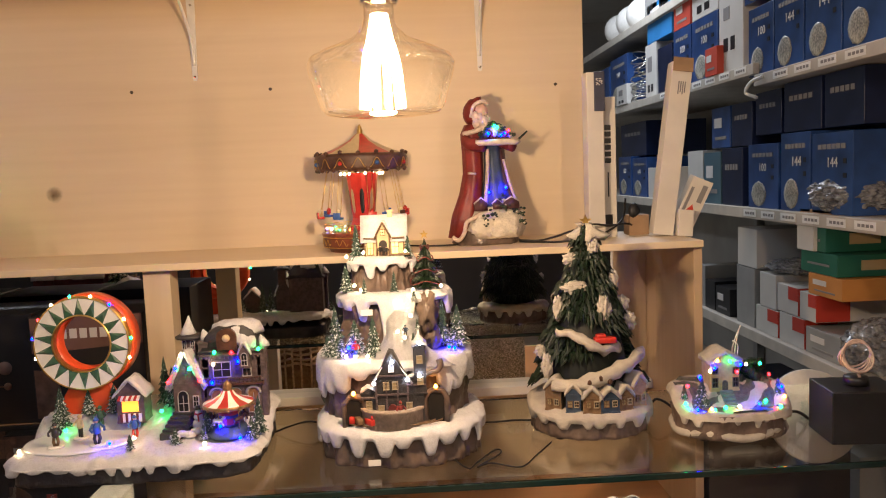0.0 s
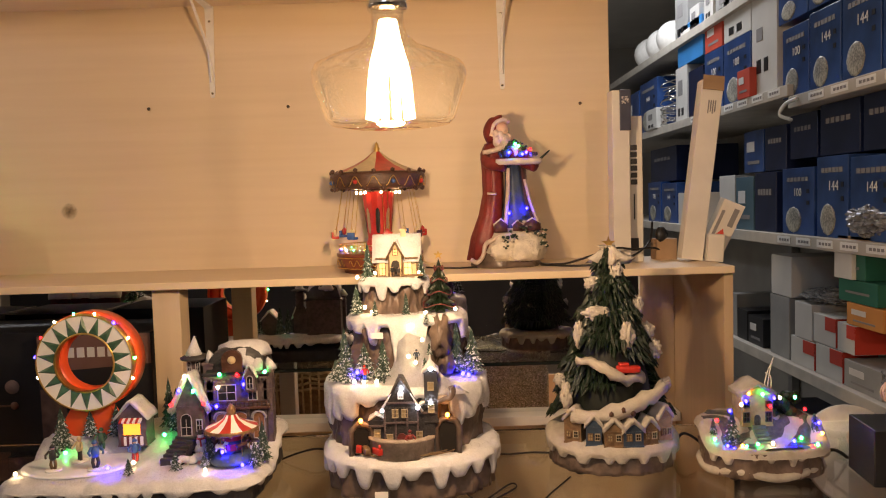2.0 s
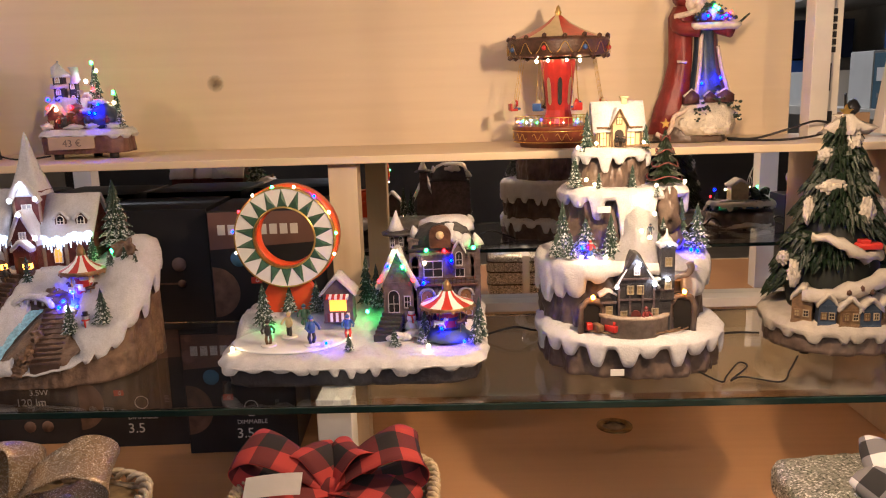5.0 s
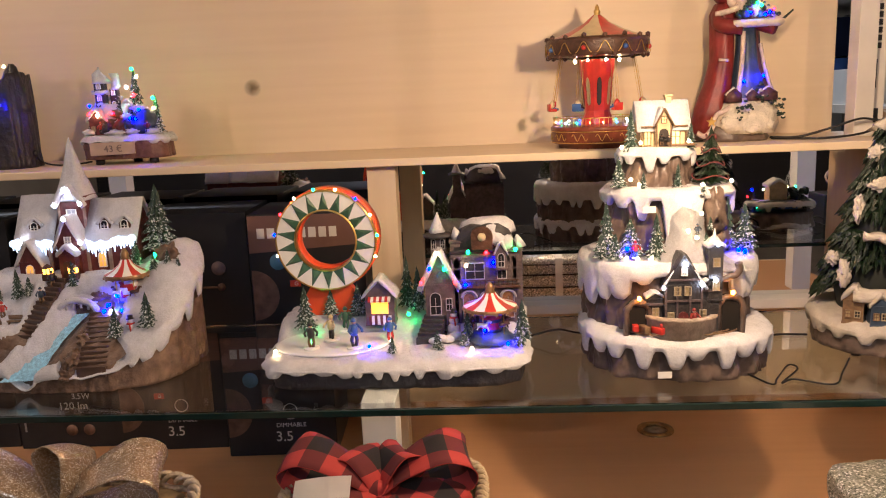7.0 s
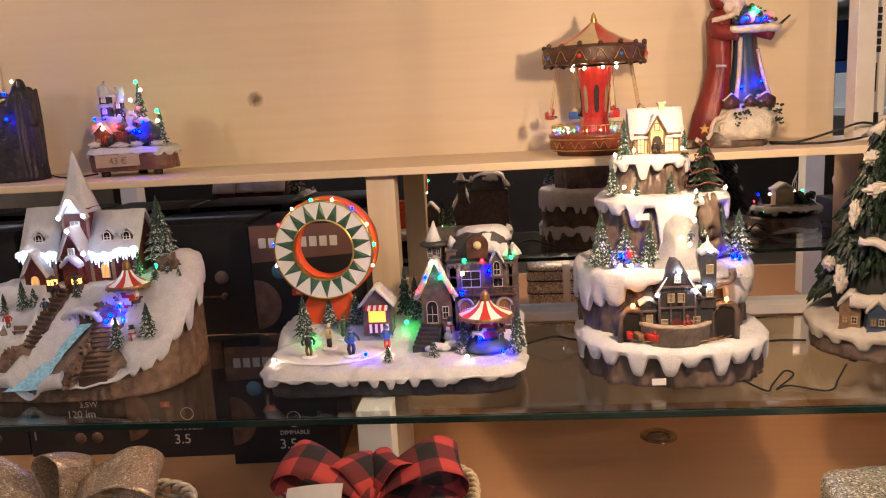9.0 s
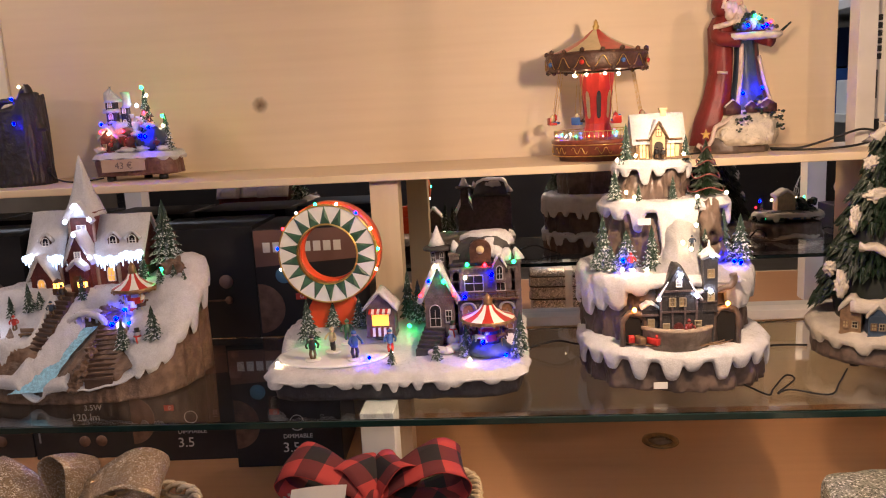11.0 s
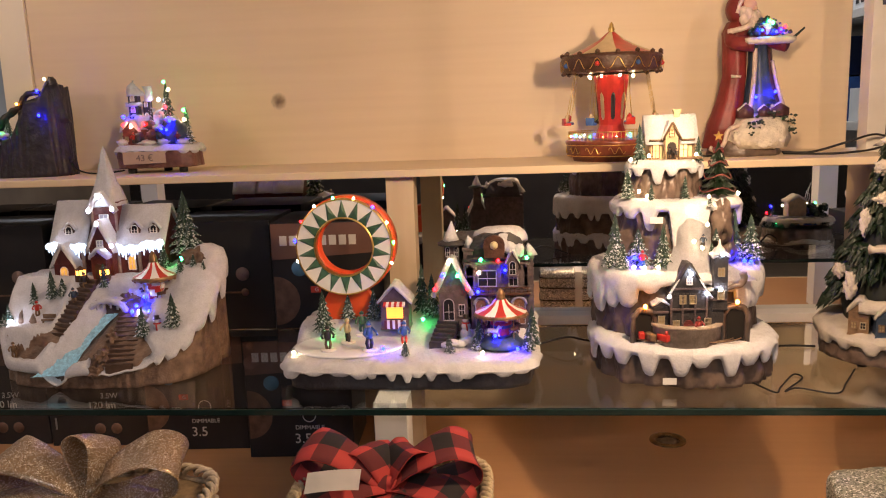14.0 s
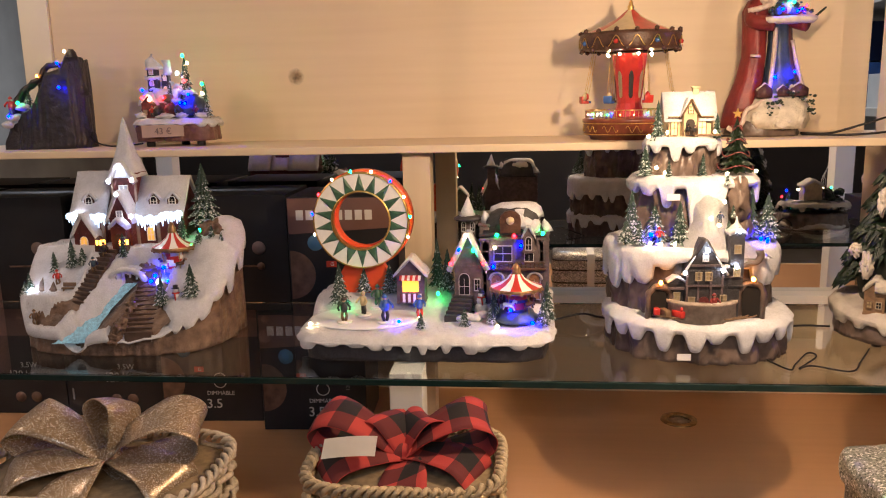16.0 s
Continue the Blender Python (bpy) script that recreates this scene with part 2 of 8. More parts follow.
brown_wall = mat("brown_timber_wall", (0.19, 0.115, 0.06), 0.5, var=0.45, scale=90, bump=0.4)
dark_glass = mat("dark_window", (0.02, 0.02, 0.025), 0.15, var=0)
# darker, warmer version of the snow, used on the tree and the small village
snow_dull = mat("darker_warm_snow", (0.42, 0.385, 0.335), 0.6, var=0.18, scale=60, bump=0.4, fine=300)
ice_m = mat("glossy_white_ice", (0.78, 0.80, 0.84), 0.22, var=0.10, scale=30)
fir_frost = fir_mat("frosted_fir_needles", (0.022, 0.05, 0.035), (0.55, 0.60, 0.62), 0.67)
fir_snowy = fir_mat("snow_laden_needles", (0.02, 0.04, 0.035), (0.62, 0.65, 0.68), 0.60)
# the lighter green is a highlight painted on upward-facing needles
fir_dark = fir_mat("green_resin_needles", (0.0045, 0.014, 0.005), (0.016, 0.030, 0.011), 0.86)
MATS["green_resin_needles"].node_tree.nodes["Principled BSDF"].inputs["Roughness"].default_value = 0.34
_nt = snow_m.node_tree
_vo, _rp, _mx, _tc = (_nt.nodes.new(k) for k in ("ShaderNodeTexVoronoi", "ShaderNodeValToRGB", "ShaderNodeMix", "ShaderNodeTexCoord"))
_vo.inputs["Scale"].default_value = 620
_sp = _nt.nodes.new("ShaderNodeSeparateColor")
_nt.links.new(_tc.outputs["Object"], _vo.inputs["Vector"])
_nt.links.new(_vo.outputs["Color"], _sp.inputs[0])
_rp.color_ramp.elements[0].color, _rp.color_ramp.elements[1].color = (0.93, 0.93, 0.94, 1), (1.10, 1.10, 1.12, 1)
_nt.links.new(_sp.outputs[0], _rp.inputs[0])
_mx.data_type, _mx.blend_type = "RGBA", "MULTIPLY"
_mx.inputs["Factor"].default_value = 1.0
_bs = _nt.nodes["Principled BSDF"]
_old = _bs.inputs["Base Color"].links[0].from_socket
_nt.links.new(_old, _mx.inputs["A"])
_nt.links.new(_rp.outputs[0], _mx.inputs["B"])
_nt.links.new(_mx.outputs["Result"], _bs.inputs["Base Color"])
_gt = _nt.nodes.new("ShaderNodeMath")
_gt.operation = "LESS_THAN"
_gt.inputs[1].default_value = 0.12
_rg = _nt.nodes.new("ShaderNodeMapRange")
_rg.inputs["To Min"].default_value, _rg.inputs["To Max"].default_value = 0.58, 0.14
_nt.links.new(_sp.outputs[1], _gt.inputs[0])
_nt.links.new(_gt.outputs[0], _rg.inputs[0])
_nt.links.new(_rg.outputs[0], _bs.inputs["Roughness"])
glow_window = mat("lit_window", (1.0, 0.50, 0.10), 0.4, var=0, emit=0.6)
glow_pale = mat("lit_pale_window", (1.0, 0.74, 0.30), 0.4, var=0, emit=0.55)
glow_orange = mat("lit_stall_opening", (1.0, 0.36, 0.03), 0.4, var=0, emit=2.4)
filament_m = mat("glowing_filament", (1.0, 0.74, 0.42), 0.4, var=0, emit=24.0)
LED = {
    "w": mat("warm_white_led", (1.0, 0.74, 0.36), var=0, emit=48.0),
    "c": mat("cold_white_led", (0.80, 0.88, 1.0), var=0, emit=90.0),
    "b": mat("blue_led", (0.0016, 0.0026, 1.0), var=0, emit=290.0),
    "g": mat("green_led", (0.001, 1.0, 0.14), var=0, emit=75.0),
    "r": mat("red_led", (1.0, 0.004, 0.004), var=0, emit=75.0),
    "o": mat("amber_led", (1.0, 0.30, 0.02), var=0, emit=60.0),
}

# ---- mesh helpers ----
TAU = 2 * math.pi


def part(name, bm, material, parent=None, label="", smooth=True):
    """Link a bmesh as one mesh object under a thing or a part."""
    me = bpy.data.meshes.new(name)
    bmesh.ops.recalc_face_normals(bm, faces=bm.faces[:])
    for f in bm.faces:
        f.smooth = smooth
    bm.to_mesh(me)
    bm.free()
    for m in material if isinstance(material, (list, tuple)) else [material]:
        me.materials.append(m)
    ob = new(name, me)
    ob.parent = parent
    if label:
        tagged(ob, label)
    return ob


def thing(name, label, category, place=(0, 0, 0), rz=0.0, group=""):
    ob = new(name)
    ob.empty_display_size = 0.02
    ob.matrix_basis = pose(*place, 0, 0, rz)
    return tagged(ob, label, category, group)


def put(name, ob_mesh, parent, m, label=""):
    """Another object on the same mesh, under parent."""
    ob = new(name, ob_mesh)
    ob.parent = parent
    ob.matrix_basis = m
    if label:
        tagged(ob, label)
    return ob


def box(bm, c, s, mi=0, rot=(0, 0, 0), bev=0.0):
    m = pose(*c, *rot) @ Matrix.Diagonal((*s, 1))
    g = bmesh.ops.create_cube(bm, size=1.0, matrix=m)
    vs = g["verts"]
    fs = {f for v in vs for f in v.link_faces}
    for f in fs:
        f.material_index = mi
    if bev > 0:
        es = list({e for v in vs for e in v.link_edges})
        r = bmesh.ops.bevel(bm, geom=es, offset=bev, segments=2, affect="EDGES", profile=0.5)
        for f in r["faces"]:
            f.material_index = mi


def lathe(bm, prof, c=(0, 0, 0), n=24, mi=0, sx=1.0, sy=1.0, wob=0.0, freq=20.0, rot=None, pick=None, cap=True):
    """Turn a profile of (radius, height) about z; wob roughens it; pick(i, j) chooses a face's material."""
    rings = []
    for r, z in prof:
        ring = []
        for i in range(n):
            a = TAU * i / n
            x, y = r * sx * math.cos(a), r * sy * math.sin(a)
            if wob:
                k = 1 + wob * noise.noise(Vector((x * freq, y * freq, z * freq * 0.6)) + Vector((c[0] * 31, c[1] * 17, 0))) / max(r, 1e-4) * 0.05
                x, y = x * k, y * k
            p = Vector((x, y, z))
            if rot:
                p = rot @ p
            ring.append(bm.verts.new(p + Vector(c)))
        rings.append(ring)
    for j in range(len(rings) - 1):
        for i in range(n):
            f = bm.faces.new((rings[j][i], rings[j][(i + 1) % n], rings[j + 1][(i + 1) % n], rings[j + 1][i]))
            f.material_index = pick(i, j) if pick else mi
    if cap:
        for ring in (rings[0], rings[-1]):
            f = bm.faces.new(ring)
            f.material_index = pick(0, 0) if pick else mi


def ball(bm, c, r, mi=0, sub=2, scale=(1, 1, 1), wob=0.0, freq=30.0):
    g = bmesh.ops.create_icosphere(bm, subdivisions=sub, radius=1.0)
    for v in g["verts"]:
        k = 1 + (wob * noise.noise(v.co * freq * r + Vector(c) * 50) if wob else 0)
        v.co = Vector((v.co.x * r * scale[0] * k, v.co.y * r * scale[1] * k, v.co.z * r * scale[2] * k)) + Vector(c)
    for f in {f for v in g["verts"] for f in v.link_faces}:
        f.material_index = mi


def tube(bm, pts, r, n=6, mi=0, taper=1.0):
    pts = [Vector(p) for p in pts]
    rings = []
    up = Vector((0.13, 0.21, 0.97))
    for k, p in enumerate(pts):
        d = (pts[min(k + 1, len(pts) - 1)] - pts[max(k - 1, 0)]).normalized()
        a = d.cross(up)
        if a.length < 0.1:
            a = d.cross(Vector((1, 0, 0)))
        a.normalize()
        b = d.cross(a)
        rr = r * (1 + (taper - 1) * k / max(1, len(pts) - 1))
        rings.append([bm.verts.new(p + rr * (math.cos(TAU * i / n) * a + math.sin(TAU * i / n) * b)) for i in range(n)])
    for j in range(len(rings) - 1):
        for i in range(n):
            f = bm.faces.new((rings[j][i], rings[j][(i + 1) % n], rings[j + 1][(i + 1) % n], rings[j + 1][i]))
            f.material_index = mi
    for ring in (rings[0], rings[-1]):
        bm.faces.new(ring).material_index = mi


def curve_pts(pts, n=6):
    """Smooth points through the given ones (Catmull-Rom)."""
    P = [Vector(p) for p in pts]
    P = [2 * P[0] - P[1]] + P + [2 * P[-1] - P[-2]]
    out = []
    for i in range(1, len(P) - 2):
        for k in range(n):
            t = k / n
            a, b, c, d = P[i - 1], P[i], P[i + 1], P[i + 2]
            out.append(0.5 * (2 * b + (c - a) * t + (2 * a - 5 * b + 4 * c - d) * t * t + (3 * b - a - 3 * c + d) * t ** 3))
    out.append(P[-2])
    return out


def prism(bm, poly, y0, y1, mi=0, m=None):
    """A polygon in x and z, drawn out from y0 to y1."""
    m = m or Matrix.Identity(4)
    a = [bm.verts.new(m @ Vector((x, y0, z))) for x, z in poly]
    b = [bm.verts.new(m @ Vector((x, y1, z))) for x, z in poly]
    fs = [bm.faces.new(a), bm.faces.new(b[::-1])]
    n = len(poly)
    for i in range(n):
        fs.append(bm.faces.new((a[i], a[(i + 1) % n], b[(i + 1) % n], b[i])))
    for f in fs:
        f.material_index = mi


def slab(name, lo, hi, material, parent=None, bev=0.0015, label=""):
    bm = bmesh.new()
    box(bm, [(a + b) / 2 for a, b in zip(lo, hi)], [b - a for a, b in zip(lo, hi)], bev=bev)
    return part(name, bm, material, parent, label, smooth=False)


def words(name, text, size, material, parent, m, label="", align="LEFT"):
    """Lettering in the built-in font, as a mesh laid on its thing."""
    cu = bpy.data.curves.new(name, "FONT")
    cu.body, cu.size, cu.align_x, cu.extrude, cu.resolution_u = text, size, align, 0.0004, 3
    tmp = bpy.data.objects.new(name, cu)
    scene.collection.objects.link(tmp)
    dg = bpy.context.evaluated_depsgraph_get()
    me = bpy.data.meshes.new_from_object(tmp.evaluated_get(dg))
    bpy.data.objects.remove(tmp)
    me.materials.clear()
    me.materials.append(material)
    return put(name, me, parent, m, label)


def rounded(a, b, e):
    """Radius of a superellipse with half axes a and b, at an angle."""
    return lambda th: 1.0 / ((abs(math.cos(th)) / a) ** e + (abs(math.sin(th)) / b) ** e) ** (1 / e)


def drips(seed, n, lo, hi, w, base):
    """How far snow hangs down at each angle: a base depth and rounded tongues."""
    rng = random.Random(seed)
    ds = [(TAU * (i + rng.uniform(-0.35, 0.35)) / n, rng.uniform(lo, hi), w * rng.uniform(0.7, 1.3)) for i in range(n)]

    def f(th):
        v = 0.0
        for a, l, ww in ds:
            d = (th - a + math.pi) % TAU - math.pi
            v = max(v, l * math.exp(-((d / ww) ** 4)))
        return base + v
    return f


def crag(bm, R, z0, z1, c=(0, 0), n=120, rows=10, amp=0.006, freq=30.0, mi=0, slope=1.0, seed=0.0, top=None):
    """A rock wall round a footprint, with upright ridges and hollows."""
    rings = []
    for j in range(rows + 1):
        t = j / rows
        z = z0 + (z1 - z0) * t
        ring = []
        for i in range(n):
            th = TAU * i / n
            r = R(th) * (1 + (slope - 1) * t)
            x, y = r * math.cos(th), r * math.sin(th)
            q = Vector((x * freq + seed, y * freq, z * freq * 0.35))
            d = noise.noise(q) * amp + abs(noise.noise(q * 2.3)) * amp * 0.8 - amp * 0.5
            k = (r + d) / r
            ring.append(bm.verts.new((c[0] + x * k, c[1] + y * k, z + (top(x, y) * t if top else 0))))
        rings.append(ring)
    for j in range(rows):
        for i in range(n):
            bm.faces.new((rings[j][i], rings[j][(i + 1) % n], rings[j + 1][(i + 1) % n], rings[j + 1][i])).material_index = mi
    bm.faces.new(rings[0]).material_index = mi
    bm.faces.new(rings[-1]).material_index = mi


def drape(bm, R, ztop, drop, c=(0, 0), n=200, out=0.006, mi=0, bumpy=0.002, top=None):
    """Snow lying on a footprint and hanging over its rim in tongues. top(x, y) raises the surface."""
    prof = [(0.02, 0), (0.35, 0), (0.65, 0), (0.85, 0), (0.95, 0)]
    rings = []
    for j in range(12):
        ring = []
        for i in range(n):
            th = TAU * i / n
            r0, dr = R(th), drop(th)
            if j < 5:
                r, z = r0 * prof[j][0], ztop
            else:
                k = (j - 5) / 6
                hang = [0.004, 0.010, 0.35, 0.62, 0.84, 0.96, 1.0][j - 5]
                r = r0 + out * [0.2, 0.75, 1.0, 1.0, 0.9, 0.6, 0.0][j - 5]
                z = ztop - (hang if j < 7 else max(0.012, hang * dr))
            x, y = r * math.cos(th), r * math.sin(th)
            nz = noise.noise(Vector((x * 45 + ztop * 9, y * 45, z * 45)))
            if top:
                z += top(x, y)
            if j < 6:
                z += bumpy * nz
            else:
                x, y = x * (1 + bumpy * nz / r0), y * (1 + bumpy * nz / r0)
            ring.append(bm.verts.new((c[0] + x, c[1] + y, z)))
        rings.append(ring)
    for j in range(11):
        for i in range(n):
            bm.faces.new((rings[j][i], rings[j][(i + 1) % n], rings[j + 1][(i + 1) % n], rings[j + 1][i])).material_index = mi
    bm.faces.new(rings[0]).material_index = mi


def clamp01(v):
    return max(0.0, min(1.0, v))


def blanket(bm, R, height, n=260, m=46):
    """A sheet over a footprint at the given height."""
    rings = [[bm.verts.new((R(TAU * i / n) * (j / m) * math.cos(TAU * i / n), R(TAU * i / n) * (j / m) * math.sin(TAU * i / n), 0)) for i in range(n)] for j in range(1, m + 1)]
    for ring in rings:
        for v in ring:
            v.co.z = height(v.co.x, v.co.y)
    for a, b in zip(rings, rings[1:]):
        for i in range(n):
            bm.faces.new((a[i], a[(i + 1) % n], b[(i + 1) % n], b[i]))
    bm.faces.new(rings[0])
    return rings


def fir(bm, c, h, r, mi=0, layers=7, n=11, seed=0):
    """A small fir: jagged skirts of twigs one above the other on a stem."""
    rng = random.Random(seed)
    cx, cy, cz = c
    for k in range(layers):
        t = k / layers
        zb = cz + h * (0.06 + 0.86 * t)
        rb = r * (1 - t) ** 0.85 + 0.0012
        zt = zb + h * (1.9 / layers)
        tip = bm.verts.new((cx, cy, min(zt, cz + h)))
        ph = rng.uniform(0, TAU)
        outer, inner = [], []
        for i in range(n * 2):
            a = ph + TAU * i / (n * 2)
            rr = rb * (rng.uniform(0.88, 1.12) if i % 2 == 0 else rng.uniform(0.55, 0.7))
            dz = -h * 0.02 if i % 2 == 0 else h * 0.015
            outer.append(bm.verts.new((cx + rr * math.cos(a), cy + rr * math.sin(a), zb + dz)))
            inner.append(bm.verts.new((cx + rr * 0.55 * math.cos(a), cy + rr * 0.55 * math.sin(a), zb + h * 0.55 / layers + (0.004 * h if i % 2 else 0.0))))
        m = n * 2
        low = bm.verts.new((cx, cy, zb + h * 0.02))
        for i in range(m):
            i2 = (i + 1) % m
            for f in (bm.faces.new((outer[i], outer[i2], inner[i2], inner[i])), bm.faces.new((inner[i], inner[i2], tip)), bm.faces.new((outer[i2], outer[i], low))):
                f.material_index = mi


def ribbon(bm, pts, side, width, mi=0, thick=0.0015, cup=0.0):
    """A strip of cloth along points, with uv along its length and width. side: vector, or one for each point."""
    uvl = bm.loops.layers.uv.verify()
    pts = [Vector(p) for p in pts]
    ln = [0.0]
    for a, b in zip(pts, pts[1:]):
        ln.append(ln[-1] + (b - a).length)
    K = 6
    grids = []
    for s in (0, 1):
        rows = []
        for k, p in enumerate(pts):
            d = (pts[min(k + 1, len(pts) - 1)] - pts[max(k - 1, 0)]).normalized()
            sv = Vector(side[k] if isinstance(side, list) else side)
            w = width[k] if isinstance(width, list) else width
            nn = d.cross(sv).normalized()
            row = []
            for q in range(K + 1):
                v = q / K - 0.5
                row.append(bm.verts.new(p + sv * (v * w) + nn * (thick * (s - 0.5) + cup * (v * v * 4 - 0.5) + 0.0012 * noise.noise(Vector((ln[k] * 40, v * 5, w))))))
            rows.append(row)
        grids.append(rows)
    for s, rows in enumerate(grids):
        for k in range(len(pts) - 1):
            for q in range(K):
                vs = [(k, q), (k + 1, q), (k + 1, q + 1), (k, q + 1)]
                f = bm.faces.new([rows[a][b] for a, b in vs])
                f.material_index = mi
                for lp, (a, b) in zip(f.loops, vs):
                    lp[uvl].uv = (ln[a], b / K * (width[a] if isinstance(width, list) else width))
    for q in (0, K):
        for k in range(len(pts) - 1):
            f = bm.faces.new((grids[0][k][q], grids[0][k + 1][q], grids[1][k + 1][q], grids[1][k][q]))
            f.material_index = mi


# one bulb mesh for each colour of the light strings
LED_MESH = {}
for key, m in LED.items():
    _bm = bmesh.new()
    bmesh.ops.create_icosphere(_bm, subdivisions=2, radius=1.0)
    _o = part("led_bulb", _bm, m)
    LED_MESH[key] = _o.data
    bpy.data.objects.remove(_o)


def led(parent, key, p, r=0.0034):
    r *= 0.88
    return put("led_bulb", LED_MESH[key], parent, Matrix.Translation(p) @ Matrix.Diagonal((r, r, r * 1.15, 1)))


# ---- the setting ----
GLASS, SHELF, FLOOR = 0.935, 1.2805, 0.600


def structure(ob, label, category=""):
    return tagged(ob, label, category, kind="structure")


# back partition: beige panel above, mirror strip below, with thickness
structure(slab("wall_back", (-1.52, 2.13, SHELF - 0.02), (0.492, 2.15, 2.60), panel_wood), "beige wood-print panel behind the upper display shelf", "wall")
structure(slab("wall_back_lower", (-2.4, 2.176, 0.0), (0.70, 2.19, SHELF - 0.0165), panel_wood), "beige panel behind the mirror and lower display", "wall")
structure(slab("trim_batten", (-1.60, 2.122, SHELF), (-1.5205, 2.15, 2.60), mat("cream_batten", (0.78, 0.72, 0.58), 0.45, var=0.06, scale=8)), "pale vertical batten at the end of the panel", "trim")
structure(slab("mirror_strip", (-2.3, 2.170, 0.876), (0.661, 2.1755, SHELF - 0.017), mirror_m), "long mirror behind the glass shelf reflecting the village backs", "mirror")
structure(slab("trim_ledge", (-2.3, 2.125, 0.852), (0.661, 2.1755, 0.8755), white_board), "white ledge under the mirror", "trim")
structure(slab("floor_display", (-2.4, 0.55, FLOOR - 0.03), (1.05, 2.1755, FLOOR), floor_wood), "brown wood display floor below the glass shelf", "floor")
structure(slab("wall_plinth", (-2.4, 0.53, 0.0), (1.05, 0.549, FLOOR), panel_wood), "front panel of the display plinth", "wall")
# panel wood in a darker tone: shade under the shelf is put into its colour
structure(slab("divider_right", (0.662, 1.815, FLOOR + 0.001), (0.682, 2.1755, SHELF - 0.0165), wood_mat("shaded_beech_panel", (0.55, 0.40, 0.25), (0.49, 0.35, 0.215), 0.42, 2)), "light brown wood side panel under the end of the upper shelf", "panel")
bm = bmesh.new()
box(bm, (-0.83, 1.965, SHELF - 0.008), (3.02, 0.33, 0.016), bev=0.002)
structure(part("shelf_upper", bm, panel_wood, smooth=False), "beige wood shelf board with a square front edge", "shelf")
structure(slab("shelf_top", (-1.60, 1.78, 1.938), (0.49, 2.129, 1.956), panel_wood), "beige wood shelf board high on the panel", "shelf")
structure(slab("post", (-0.572, 1.826, FLOOR), (-0.512, 1.884, SHELF - 0.0165), post_wood), "pale wood post between glass and upper shelf", "post")
structure(slab("post_lower", (-0.536, 1.378, FLOOR), (-0.481, 1.438, GLASS - 0.0105), mat("grey_white_laminate", (0.46, 0.46, 0.46), 0.5, var=0.08, scale=9)), "white post carrying the glass shelf", "post")
for x in (-1.82, 0.86):
    structure(slab("frame_post", (x, 1.02, FLOOR + 0.001), (x + 0.07, 1.09, 2.60), white_board), "white frame post at the side of the display", "post")
structure(slab("floor", (-4.0, -3.0, -0.05), (3.2, 7.0, 0.0), mat("grey_shop_floor_tile", (0.30, 0.29, 0.27), 0.4, var=0.2, scale=6)), "grey shop floor", "floor")
structure(slab("ceiling", (-4.0, -3.0, 2.70), (3.2, 7.0, 2.75), mat("grey_white_ceiling", (0.62, 0.60, 0.56), 0.8, var=0.1, scale=5)), "off-white shop ceiling", "ceiling")
shopwall = mat("dim_shop_wall", (0.38, 0.37, 0.35), 0.7, var=0.25, scale=3)
structure(slab("wall_north", (-4.0, 6.9, 0.0), (3.2, 7.0, 2.70), shopwall), "dim grey back wall of the shop", "wall")
# unseen wall, added near-black so that the mirror has darkness to reflect
structure(slab("wall_south", (-4.0, -3.0, 0.0), (3.2, -2.9, 2.70), mat("dark_backdrop", (0.035, 0.035, 0.042), 0.4, var=0.4, scale=2)), "unseen near-black wall behind the viewpoint, reflected in the mirror", "wall")
structure(slab("wall_west", (-4.0, -2.9, 0.0), (-3.9, 6.9, 2.70), shopwall), "dim grey side wall", "wall")
structure(slab("wall_east", (3.1, -2.9, 0.0), (3.2, 6.9, 2.70), shopwall), "dim grey side wall", "wall")

# glass shelf with its dark polished edge
glass = thing("glass_shelf", "long clear glass shelf with a dark green polished edge", "glass shelf")
o = slab("pane", (-2.3, 1.346, GLASS - 0.010), (1.02, 1.820, GLASS), glass_m, glass, 0.0)
o.visible_shadow = False
slab("front_edge", (-2.3, 1.340, GLASS - 0.0105), (1.02, 1.3455, GLASS - 0.0003), edge_m, glass, 0.001, "dark green polished glass edge")
slab("back_edge", (-2.3, 1.8205, GLASS - 0.0105), (1.02, 1.8245, GLASS - 0.0003), edge_m, glass, 0.001, "dark green polished glass edge")

# recessed spot in the display floor
spot = thing("recessed_floor_spot", "round brass recessed spotlight set in the display floor", "spotlight", (0.058, 1.985, FLOOR))
bm = bmesh.new()
lathe(bm, [(0.026, 0.001), (0.027, 0.004), (0.034, 0.006), (0.042, 0.004), (0.043, 0.0005)], n=40, cap=False)
part("trim_ring", bm, mat("worn_brass", (0.34, 0.22, 0.10), 0.25, 0.9, var=0.4, scale=90), spot, "worn brass ring")
bm = bmesh.new()
lathe(bm, [(0.0005, 0.0012), (0.012, 0.0025), (0.0255, 0.0015)], n=32)
part("lens", bm, mat("frosted_spot_lens", (0.20, 0.14, 0.09), 0.2, var=0.3, scale=80), spot)

